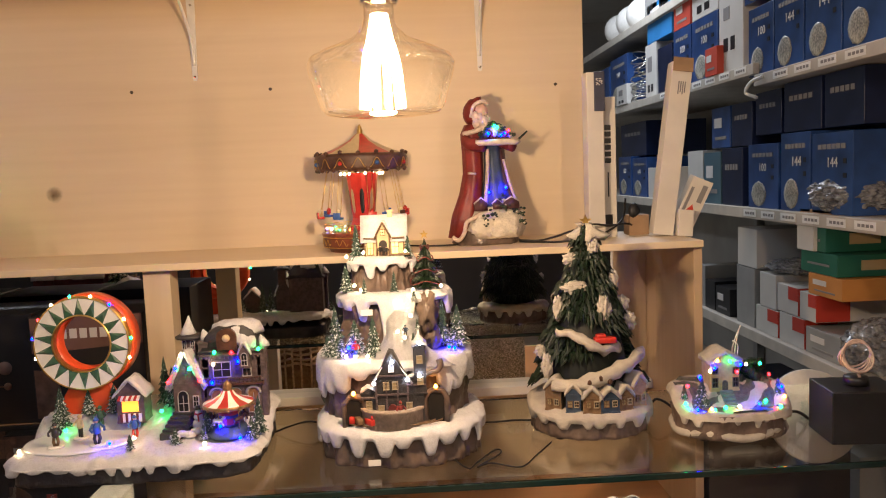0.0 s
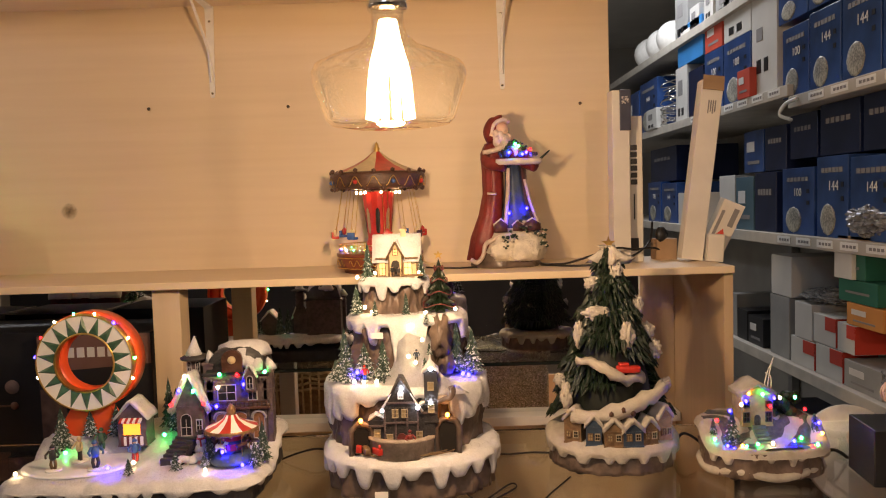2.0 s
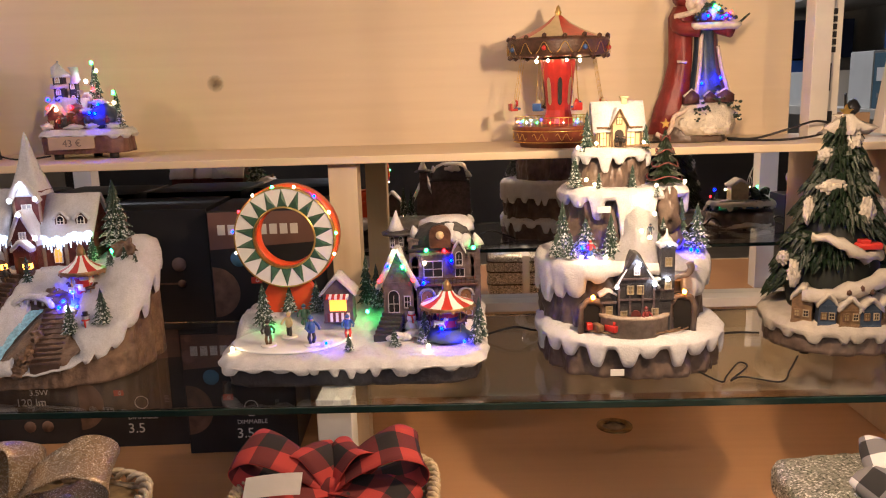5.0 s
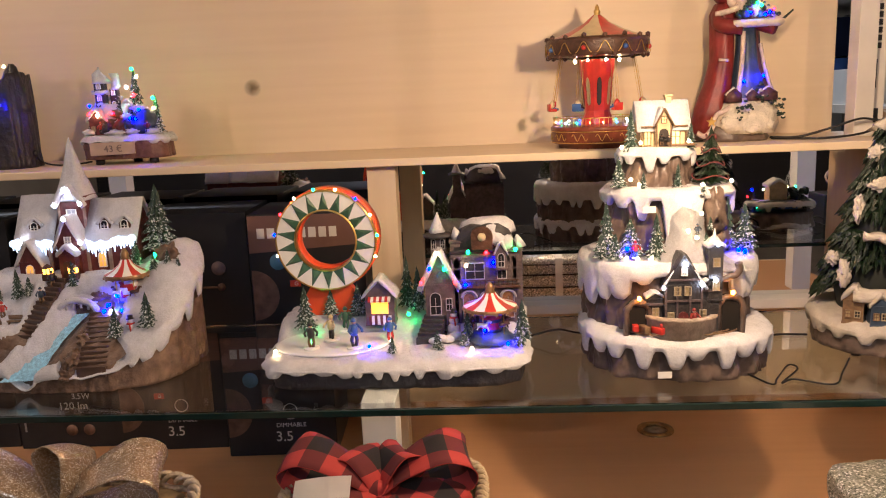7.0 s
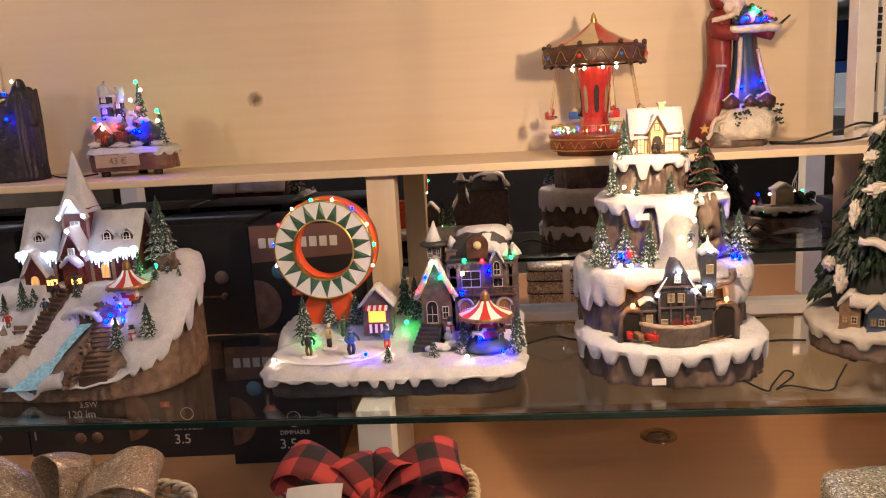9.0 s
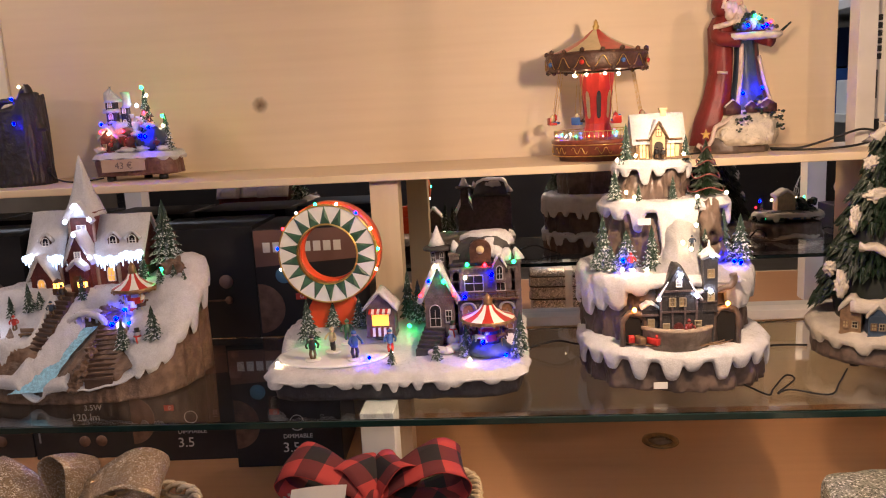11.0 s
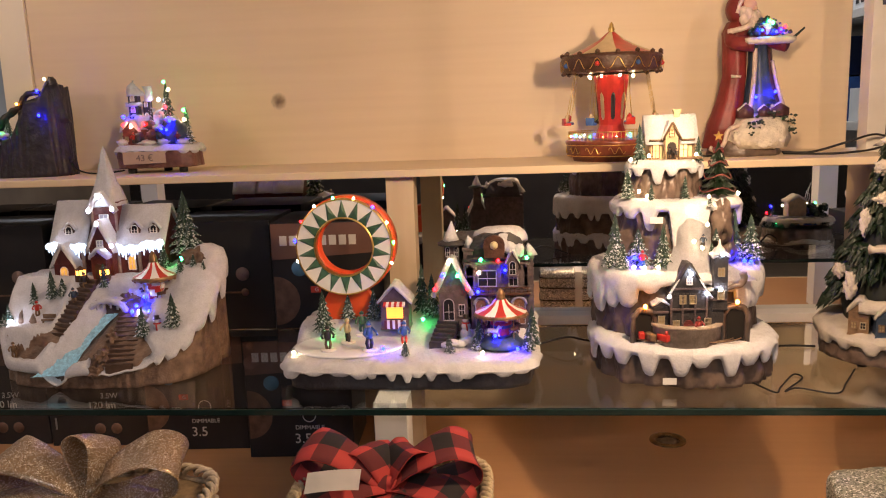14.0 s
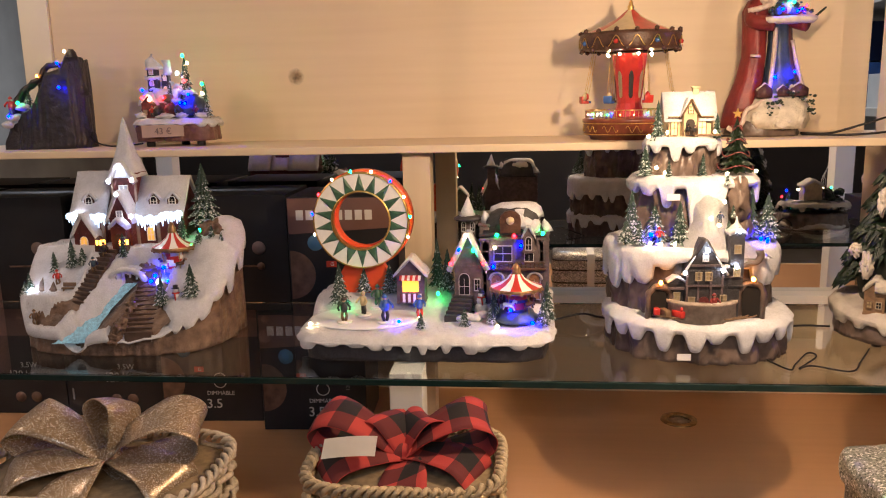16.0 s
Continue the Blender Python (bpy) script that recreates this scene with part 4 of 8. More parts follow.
for i, (x, y, z, h, r) in enumerate([(-0.080, 0.005, 0.356, 0.074, 0.014), (0.018, -0.004, 0.360, 0.046, 0.010), (-0.102, -0.005, 0.298, 0.055, 0.015), (-0.066, -0.034, 0.298, 0.030, 0.007), (-0.010, -0.036, 0.298, 0.042, 0.008),
                                     (-0.125, -0.02, 0.19, 0.088, 0.020), (-0.088, -0.038, 0.186, 0.066, 0.026), (-0.138, -0.045, 0.186, 0.04, 0.016), (-0.052, -0.072, 0.186, 0.078, 0.020), (-0.117, -0.062, 0.186, 0.045, 0.015),
                                     (0.078, -0.02, 0.19, 0.094, 0.018), (0.106, -0.02, 0.188, 0.082, 0.024), (0.026, -0.060, 0.288, 0.018, 0.006), (0.030, -0.088, 0.236, 0.022, 0.005), (0.022, -0.094, 0.216, 0.018, 0.005), (-0.072, -0.098, 0.072, 0.055, 0.012)]):
    little_fir(mt, (x, y, z), h, r, seed=i)
# decorated tree with a star
xt = (0.050, -0.01, 0.300)
bm = bmesh.new()
fir(bm, xt, 0.098, 0.034, layers=7, n=13, seed=44)
tre = part("christmas_tree", bm, fir_dark, mt, "green decorated tree with red garlands", smooth=False)
bm = bmesh.new()
for k in range(4):
    zz = 0.014 + 0.022 * k
    rr = 0.034 * (1 - zz / 0.105)
    tube(bm, [(xt[0] + rr * math.cos(a), xt[1] + rr * math.sin(a), xt[2] + zz + 0.004 * math.sin(3 * a)) for a in [TAU * i / 24 for i in range(25)]], 0.0013, 5)
part("garland", bm, brick_red, tre)


def star(parent, c, r, m=None):
    bm = bmesh.new()
    pts = []
    for i in range(10):
        a = math.pi / 2 + TAU * i / 10
        q = r if i % 2 == 0 else r * 0.42
        pts.append((q * math.cos(a), q * math.sin(a)))
    prism(bm, pts, -r * 0.18, r * 0.18)
    o = part("star", bm, m or gold, parent, "gold star", smooth=False)
    o.matrix_basis = Matrix.Translation(c)


star(tre, (xt[0], xt[1], xt[2] + 0.104), 0.009)
# station house at the foot, with its tower
st = mini_house(mt, "house", (-0.020, -0.100, 0.066), 0.058, 0.05, 0.090, 0.046, slate_wall, 0, label="slate-grey gabled station house", over=0.002, t=0.003, roof=slate_wall)
mini_house(st, "wing", (-0.042, 0.004, 0), 0.028, 0.04, 0.066, 0.008, slate_wall, 0, over=0.001, t=0.003)
mini_house(st, "wing", (0.042, 0.002, 0), 0.030, 0.044, 0.086, 0.008, slate_wall, 0, over=0.001, t=0.003)
stt = mini_house(st, "tower", (0.051, -0.008, 0.06), 0.022, 0.026, 0.088, 0.006, slate_wall, 0, over=0.003)
dim_pane = mat("dim_lit_window", (0.30, 0.23, 0.12), 0.3, var=0, emit=0.12)
dull_bars = mat("dull_cream_bars", (0.34, 0.28, 0.19), 0.5, var=0.2)
for x, y, z in [(-0.010, -0.0265, 0.074), (0.006, -0.0265, 0.074), (-0.042, -0.0175, 0.038), (-0.020, -0.0265, 0.032), (0.030, -0.0275, 0.036), (0.051, -0.0225, 0.118), (0.051, -0.0225, 0.080)]:
    window(st, (x, y, z), 0.0085, 0.012, dim_pane, dull_bars)
window(st, (0.0, -0.0265, 0.106), 0.007, 0.009, mat("cool_lit_window", (0.30, 0.34, 0.40), var=0, emit=0.3), arch=True)
doorway(st, (0.0, -0.026, 0.012), 0.016, 0.026, brick_red)
for x, z, w in ((0.0, 0.064, 0.060), (0.0, 0.098, 0.054), (-0.042, 0.058, 0.030), (0.044, 0.078, 0.034)):
    bm = bmesh.new()
    box(bm, (x, -0.0268 if abs(x) < 0.01 else -0.0210, z), (w, 0.003, 0.003))
    part("string_course", bm, mauve_wall, st, smooth=False)
for x in (-0.028, -0.010, 0.010, 0.028):
    bm = bmesh.new()
    box(bm, (x, -0.0265, 0.044), (0.003, 0.003, 0.088))
    part("pilaster", bm, mauve_wall, st, smooth=False)
for s in (-1, 1):
    bm = bmesh.new()
    tube(bm, [(s * 0.036, -0.0270, 0.082), (s * 0.016, -0.0270, 0.114)], 0.0030, 6, 0, 0.3)
    part("gable_snow", bm, snow_m, st)
bm = bmesh.new()
lathe(bm, [(0.011, 0.094), (0.008, 0.100), (0.0025, 0.106), (0.001, 0.116)], n=10)
part("lantern_cap", bm, snow_m, stt)
# tunnel mouths in the rock
for x, top in ((-0.089, 0.108), (0.058, 0.114)):
    arch_pts = [(0.019 * math.cos(a), top + 0.017 * math.sin(a)) for a in [math.pi * i / 12 for i in range(13)]]
    bm = bmesh.new()
    tube(bm, [(x + 0.019, -0.112, 0.066)] + [(x + u, -0.112, w) for u, w in arch_pts] + [(x - 0.019, -0.112, 0.066)], 0.0055, 8)
    for v in bm.verts:
        v.co += Vector((noise.noise(v.co * 110), 0, noise.noise(v.co * 110 + Vector((4, 0, 0))))) * 0.003
    part("tunnel_arch", bm, rock_m, mt)
    # solid plug in the arch, coloured black for the darkness of the hole
    bm = bmesh.new()
    prism(bm, [(x + 0.017, 0.068)] + [(x + u * 0.9, w) for u, w in arch_pts] + [(x - 0.017, 0.068)], -0.114, -0.09)
    part("tunnel_mouth", bm, mat("tunnel_black", (0.008, 0.006, 0.005), 0.8, var=0), mt, smooth=False)
    led(mt, "o", (x, -0.122, top + 0.026), 0.004)
# rails with a little train, and the low wall in front
bm = bmesh.new()
for rr in (0.078, 0.090):
    tube(bm, [(-0.016 + rr * math.cos(a), -0.098 + 0.042 * math.sin(a) * rr / 0.085, 0.077) for a in [math.pi + math.pi * i / 20 for i in range(21)]], 0.0013, 5)
part("rails", bm, brown_wall, mt)
bm = bmesh.new()
wall_rings = []
for i in range(25):
    a = math.pi + math.pi * i / 24
    q = 1 + 0.03 * noise.noise(Vector((i * 0.9, 0, 0)))
    wall_rings.append([bm.verts.new((-0.020 + (0.053 + d) * q * math.cos(a), -0.110 + (0.034 + d) * q * math.sin(a), z)) for d, z in ((0.003, 0.070), (0.003, 0.098), (0.005, 0.100), (0.005, 0.105), (-0.005, 0.105), (-0.004, 0.070))])
for a, b in zip(wall_rings, wall_rings[1:]):
    for q in range(6):
        bm.faces.new((a[q], b[q], b[(q + 1) % 6], a[(q + 1) % 6]))
bm.faces.new(wall_rings[0])
bm.faces.new(wall_rings[-1])
part("low_wall", bm, mat("grey_stone_wall", (0.34, 0.27, 0.21), 0.5, var=0.35, scale=90, bump=0.5), mt)
for i in range(3):
    bm = bmesh.new()
    a = math.pi * (1.12 + 0.10 * i)
    M0 = pose(-0.016 + 0.084 * math.cos(a), -0.098 + 0.042 * math.sin(a), 0.0845, 0, 0, math.degrees(a) + 70)
    box(bm, (0, 0, 0), (0.022, 0.010, 0.011), bev=0.0015)
    if i == 2:
        lathe(bm, [(0.0025, 0.004), (0.002, 0.012)], (0.006, 0, 0), 8)
    o = part("train_car", bm, red_paint if i != 1 else brown_wall, mt)
    o.matrix_basis = M0
little_skater(mt, (-0.006, -0.136, 0.084), 0.036, red_robe, brown_wall, 20, 0)
little_skater(mt, (-0.085, -0.068, 0.188), 0.03, red_paint, blue_paint, 10, 0.006)
little_skater(mt, (0.008, -0.094, 0.226), 0.022, blue_robe, slate_wall, 0, 0)
# rocks framing the alcove
for k, (x, y, z, sx, sz) in enumerate([(0.050, -0.046, 0.256, 0.016, 0.036), (0.056, -0.040, 0.222, 0.014, 0.030)]):
    bm = bmesh.new()
    ball(bm, (x, y, z), 1.0, 0, 3, (sx, 0.02, sz), wob=0.9, freq=2.2)
    part("outcrop", bm, rock_m, mt)
bm = bmesh.new()
tube(bm, curve_pts([(0.040, -0.116, 0.160), (0.052, -0.120, 0.166), (0.062, -0.120, 0.168), (0.068, -0.120, 0.178), (0.066, -0.120, 0.188)]), 0.004, 7, taper=1.6)
part("branch", bm, rock_m, mt)
for p in [(-0.085, -0.022, 0.314), (-0.072, -0.03, 0.306), (0.025, -0.058, 0.306), (0.078, -0.035, 0.308), (-0.004, -0.064, 0.284), (0.018, -0.080, 0.262), (-0.006, -0.092, 0.236), (0.006, -0.098, 0.226),
          (-0.102, -0.082, 0.192), (-0.062, -0.086, 0.192), (-0.085, -0.088, 0.192), (-0.098, -0.012, 0.368)]:
    led(mt, "w", p, 0.0034)
for p in [(-0.018, -0.132, 0.190), (-0.052, -0.128, 0.152), (0.008, -0.130, 0.156), (0.030, -0.126, 0.162), (0.032, -0.126, 0.220)]:
    led(mt, "c", p)
for p in [(-0.098, -0.066, 0.205), (0.088, -0.05, 0.194), (0.098, -0.052, 0.192)]:
    led(mt, "b", p, 0.004)
# price tags
for p, rx in [((-0.062, -0.062, 0.268), 0), ((-0.055, -0.1575, 0.018), 0)]:
    bm = bmesh.new()
    box(bm, p, (0.022, 0.0012, 0.011), bev=0.0003)
    part("price_tag", bm, mat("paper_white", (0.74, 0.73, 0.70), 0.7, var=0.05), mt, "blank white paper tag", smooth=False)

# ---- the skating village with the big wheel ----
vg = thing("skating_village", "snowy skating rink village with big wheel and lit houses", "christmas village", (-0.487, 1.575, GLASS))
RV = rounded(0.222, 0.152, 7)
bm = bmesh.new()
crag(bm, rounded(0.217, 0.148, 7), 0.0, 0.036, n=220, rows=5, amp=0.006, freq=40, slope=1.0)
part("base", bm, dark_base, vg, "dark painted rocky base")
bm = bmesh.new()


def vtop(x, y):
    t = max(0.0, min(1.0, (y + 0.012) / 0.055))
    return 0.030 * t * t * (3 - 2 * t)


drape(bm, RV, 0.046, drips(52, 40, 0.003, 0.016, 0.05, 0.016), n=420, out=0.007, bumpy=0.005, top=vtop)
part("snow_ground", bm, snow_m, vg, "lumpy glittering snow")
bm = bmesh.new()
lathe(bm, [(0.001, 0.0505), (0.085, 0.0505), (0.092, 0.0495), (0.094, 0.047)], (-0.118, -0.045, 0), n=64, sx=1.08, sy=0.80)
part("ice_rink", bm, ice_m, vg, "glossy white ice rink")
# wheel
wc = Vector((-0.132, 0.030, 0.218))
bm = bmesh.new()
ro, ri = 0.090, 0.056


def P(r, a, y):
    return Vector((r * math.cos(a), y, r * math.sin(a)))


for i in range(18):
    a0, a1, am = TAU * i / 18, TAU * (i + 1) / 18, TAU * (i + 0.5) / 18
    g = [bm.verts.new(P(ri, a0, -0.007)), bm.verts.new(P(ri, a1, -0.007)), bm.verts.new(P(ro, am, -0.007)), bm.verts.new(P((ri + ro) / 2, am, -0.011))]
    for f in ((0, 3, 2), (3, 1, 2), (0, 1, 3)):
        bm.faces.new([g[k] for k in f]).material_index = 1
    w = [bm.verts.new(P(ri, a1, -0.007)), bm.verts.new(P(ro, am, -0.007)), bm.verts.new(P(ro, a1, -0.007)), bm.verts.new(P(ro, am + TAU / 18, -0.007))]
    bm.faces.new((w[0], w[1], w[2])).material_index = 0
    bm.faces.new((w[0], w[2], w[3])).material_index = 0
wheel = part("big_wheel", bm, [white_paint, green_paint], vg, "white and green toothed big wheel with orange rim", smooth=False)
wheel.matrix_basis = Matrix.Translation(wc)
bm = bmesh.new()
RX = Matrix.Rotation(math.pi / 2, 3, "X")
for r0, r1 in ((ro - 0.001, ro + 0.0015), (ri - 0.002, ri + 0.0012)):
    lathe(bm, [(r0, 0.0085), (r1, 0.0085), (r1, -0.008), (r0, -0.008), (r0, 0.0085)], n=64, rot=RX, cap=False)
part("gilt_ring", bm, gold, wheel)
bm = bmesh.new()
for r0, r1, y0, y1 in ((ro - 0.002, ro + 0.004, 0.048, 0.0085), (ri - 0.003, ri + 0.002, 0.040, 0.0085)):
    lathe(bm, [(r0, -y0), (r1, -y0), (r1, -y1), (r0, -y1), (r0, -y0)], n=64, rot=RX, cap=False)
lathe(bm, [(ri, -0.036), (ro, -0.036), (ro, -0.040), (ri, -0.040), (ri, -0.036)], n=64, rot=RX, cap=False)
part("orange_drum", bm, orange_paint, wheel, "orange-red plastic drum behind the wheel")
bm = bmesh.new()
prism(bm, [(-0.052, -0.165), (0.052, -0.165), (0.056, -0.12), (0.03, -0.075), (-0.03, -0.075), (-0.056, -0.12)], 0.010, 0.03)
part("wheel_stand", bm, orange_paint, wheel, smooth=False)
for i, k in enumerate("wgwbwgwrbw"):
    a = math.radians(-20 + i * 24)
    led(wheel, k, ((ro + 0.004) * math.cos(a), -0.004, (ro + 0.004) * math.sin(a)), 0.003)
# stall
sl = mini_house(vg, "stall", (-0.036, 0.010, 0.066), 0.052, 0.040, 0.056, 0.026, mauve_wall, 0, label="little market stall glowing orange")
bm = bmesh.new()
box(bm, (0, -0.0215, 0.034), (0.030, 0.003, 0.022))
part("opening", bm, glow_orange, sl, smooth=False)
bm = bmesh.new()
for i in range(8):
    box(bm, (-0.0175 + i * 0.005, -0.026, 0.050), (0.005, 0.012, 0.003), i % 2, (28, 0, 0))
part("awning", bm, [red_paint, white_paint], sl, "red and white striped awning", smooth=False)
bm = bmesh.new()
for i in range(8):
    box(bm, (-0.0175 + i * 0.005, -0.0215, 0.011), (0.005, 0.003, 0.016), i % 2)
part("counter", bm, [brick_red, white_paint], sl, smooth=False)
# mansion with gabled wing
mn = mini_house(vg, "mansion", (0.153, 0.050, 0.060), 0.112, 0.07, 0.128, 0.004, mauve_wall, 0, label="grey stone mansion with snowy mansard roof", roof=slate_wall)
bm = bmesh.new()
prism(bm, [(-0.056, 0.128), (0.058, 0.128), (0.052, 0.150), (0.044, 0.170), (0.026, 0.180), (-0.018, 0.180), (-0.040, 0.170), (-0.051, 0.150)], -0.036, 0.034)
bmesh.ops.subdivide_edges(bm, edges=bm.edges[:], cuts=4, use_grid_fill=True)
for v in bm.verts:
    v.co += Vector((noise.noise(v.co * 70), noise.noise(v.co * 70 + Vector((7, 0, 0))), noise.noise(v.co * 55 + Vector((0, 9, 0))))) * 0.004
part("mansard", bm, slate_wall, mn, "dark slate mansard roof")
bm = bmesh.new()
lathe(bm, [(0.044, 0.158), (0.050, 0.166), (0.046, 0.178), (0.030, 0.186), (0.001, 0.188)], (0.010, 0.0, 0), n=40, sx=1.0, sy=0.78, wob=0.25, freq=60)
for x, z in ((0.026, 0.152), (0.040, 0.146), (0.012, 0.158)):
    ball(bm, (x, -0.036, z), 0.012, 0, 2, (1, 0.5, 1.2), 0.4, 60)
part("roof_snow", bm, snow_m, mn, "thick snow on the roof")
dm = bmesh.new()
prism(dm, [(-0.016, 0), (0.016, 0), (0.017, 0.022)] + [(0.017 * math.cos(a), 0.022 + 0.014 * math.sin(a)) for a in (0.5, 1.0, 1.57, 2.14, 2.64)] + [(-0.017, 0.022)], -0.04, -0.02)
o = part("clock_gable", dm, brown_rim, mn, smooth=False)
o.matrix_basis = Matrix.Translation((-0.004, 0, 0.136)) @ Matrix.Scale(1.15, 4)
bm = bmesh.new()
lathe(bm, [(0.001, 0.002), (0.0045, 0.002), (0.005, 0), (0.0062, 0.001), (0.0064, -0.001)], n=24, rot=RX)
q = part("clock", bm, cream_paint, o)
q.matrix_basis = Matrix.Translation((0, -0.041, 0.020))
for x, h in ((-0.052, 0.150), (0.058, 0.134)):
    bm = bmesh.new()
    box(bm, (0, 0, h / 2), (0.018, 0.02, h), bev=0.001)
    box(bm, (0, 0, h), (0.022, 0.024, 0.006), bev=0.001)
    for z in (0.02, 0.04, 0.06, 0.08, 0.10, 0.12):
        box(bm, (0, 0, z), (0.0195, 0.0215, 0.002))
    tw = part("turret", bm, mauve_wall, mn, smooth=False)
    tw.matrix_basis = Matrix.Translation((x, -0.025, 0))
    bm = bmesh.new()
    lathe(bm, [(0.012, 0), (0.009, 0.008), (0.005, 0.016), (0.0005, 0.022)], (0, 0, h + 0.003), n=16, wob=0.3)
    part("snow_cap", bm, snow_m, tw)
for x, z, w, h in ((-0.030, 0.010, 0.020, 0.036), (0.004, 0.014, 0.030, 0.030), (0.040, 0.010, 0.020, 0.038), (-0.018, 0.082, 0.032, 0.028), (0.030, 0.082, 0.015, 0.028)):
    window(mn, (x, -0.0365, z), w, h, mat("dim_interior", (0.26, 0.12, 0.06), 0.4, var=0.5, scale=200, emit=0.06) if z < 0.03 else dark_glass, mat("grey_window_paint", (0.42, 0.40, 0.42), 0.45, var=0.2), arch=z < 0.03)
bm = bmesh.new()
box(bm, (0, -0.038, 0.068), (0.124, 0.016, 0.005), bev=0.001)
for i in range(15):
    box(bm, (-0.056 + 0.008 * i, -0.044, 0.074), (0.0016, 0.0016, 0.010))
box(bm, (0, -0.044, 0.080), (0.118, 0.002, 0.002))
part("balcony", bm, brown_rim, mn, smooth=False)
gw = mini_house(vg, "gabled_wing", (0.072, 0.018, 0.062), 0.052, 0.05, 0.076, 0.056, mauve_wall, 0, over=0.007, label="stone chapel wing with steep snowy gable")
window(gw, (-0.008, -0.0265, 0.022), 0.018, 0.030, dark_glass, mat("grey_window_paint", (0.42, 0.40, 0.42)), arch=True)
window(gw, (0.016, -0.0265, 0.030), 0.009, 0.020, dark_glass, MATS["grey_window_paint"])
for sx in (-1, 1):
    bm = bmesh.new()
    tube(bm, [(sx * 0.036, -0.030, 0.068), (sx * 0.020, -0.031, 0.098), (sx * 0.002, -0.031, 0.138)], 0.0052, 8)
    for v in bm.verts:
        v.co.z += 0.003 * noise.noise(v.co * 100)
    part("gable_snow", bm, snow_m, gw, "thick snow along the gable")
bm = bmesh.new()
box(bm, (-0.002, 0.024, 0.130), (0.026, 0.024, 0.056), bev=0.001)
bt = part("bell_turret", bm, mauve_wall, gw, smooth=False)
for sx in (-0.010, 0.006):
    window(bt, (sx, 0.0115, 0.134), 0.006, 0.014, dark_glass, MATS["grey_window_paint"], True)
bm = bmesh.new()
lathe(bm, [(0.027, 0.154), (0.028, 0.158), (0.018, 0.163)], (-0.002, 0.024, 0), n=16)
part("hat_brim", bm, slate_wall, bt, "dark flared roof brim")
bm = bmesh.new()
lathe(bm, [(0.0185, 0.162), (0.0140, 0.172), (0.006, 0.188), (0.0008, 0.198)], (-0.002, 0.024, 0), n=14, wob=0.2)
part("hat_snow", bm, snow_m, bt, "snow on the pointed roof")
# oriel bay and cornice on the mansion front
orl = mini_house(mn, "oriel", (0.029, -0.042, 0.100), 0.020, 0.016, 0.030, 0.016, mauve_wall, 0, over=0.003, t=0.004)
window(orl, (0, -0.0085, 0.006), 0.010, 0.018, dark_glass, MATS["grey_window_paint"], True)
for z, d in ((0.074, 0.010), (0.124, 0.008)):
    bm = bmesh.new()
    box(bm, (0, -0.036, z), (0.120, d, 0.005), bev=0.001)
    for q in range(14):
        box(bm, (-0.054 + 0.0083 * q, -0.040, z - 0.004), (0.003, 0.004, 0.004))
    part("cornice", bm, mauve_wall, mn, "moulded stone cornice", smooth=False)
for x in (-0.046, -0.014, 0.020, 0.052):
    bm = bmesh.new()
    box(bm, (x, -0.0365, 0.036), (0.006, 0.004, 0.072), bev=0.0008)
    part("pilaster", bm, mauve_wall, mn, smooth=False)
for x in (-0.030, 0.040):
    bm = bmesh.new()
    tube(bm, [(x + 0.0135 * math.cos(a), -0.039, 0.047 + 0.0135 * math.sin(a)) for a in [math.pi * q / 10 for q in range(11)]], 0.0024, 6)
    part("window_arch", bm, mat("grey_white_stone", (0.36, 0.34, 0.35), 0.5, var=0.2), mn)
steps(vg, (0.050, -0.062, 0.052), 0.040, 6, 0.0050, 0.0105, slate_wall, -12)
mini_carousel(vg, (0.160, -0.055, 0.050), 0.046, 0.098, blue_robe)
little_snowman(vg, (0.096, -0.030, 0.052), 0.046)
for i, (x, y, h, r) in enumerate([(-0.176, 0.010, 0.082, 0.023), (-0.133, 0.035, 0.05, 0.017), (-0.083, 0.035, 0.06, 0.018), (-0.068, 0.042, 0.045, 0.015), (0.006, 0.070, 0.10, 0.018), (0.028, 0.045, 0.085, 0.018),
                                  (0.120, -0.060, 0.055, 0.014), (0.214, -0.055, 0.075, 0.017), (0.206, -0.085, 0.045, 0.013), (0.070, -0.092, 0.034, 0.011), (0.116, -0.075, 0.03, 0.010), (-0.005, -0.110, 0.030, 0.009)]):
    little_fir(vg, (x, y, 0.047 + vtop(x, y)), h, r, seed=60 + i)
for x, y, cm, lm, rz, h in [(-0.146, -0.085, slate_wall, brown_wall, 15, 0.046), (-0.120, -0.040, cream_paint, slate_wall, -30, 0.046), (-0.072, -0.085, blue_paint, slate_wall, 40, 0.052), (-0.103, 0.012, green_paint, green_paint, 0, 0.046), (-0.014, -0.056, blue_paint, red_paint, 10, 0.044)]:
    little_skater(vg, (x, y, 0.051), h, cm, lm, rz, 0.0 if x > -0.05 else 0.014)
bm = bmesh.new()
for i in range(6):
    ball(bm, (0.062 + 0.012 * i, -0.070 + 0.006 * i, 0.054 + 0.004 * (i % 2)), 0.010, 0, 2, (1.2, 0.8, 0.7), 0.5, 60)
part("snow_bank", bm, snow_m, vg)
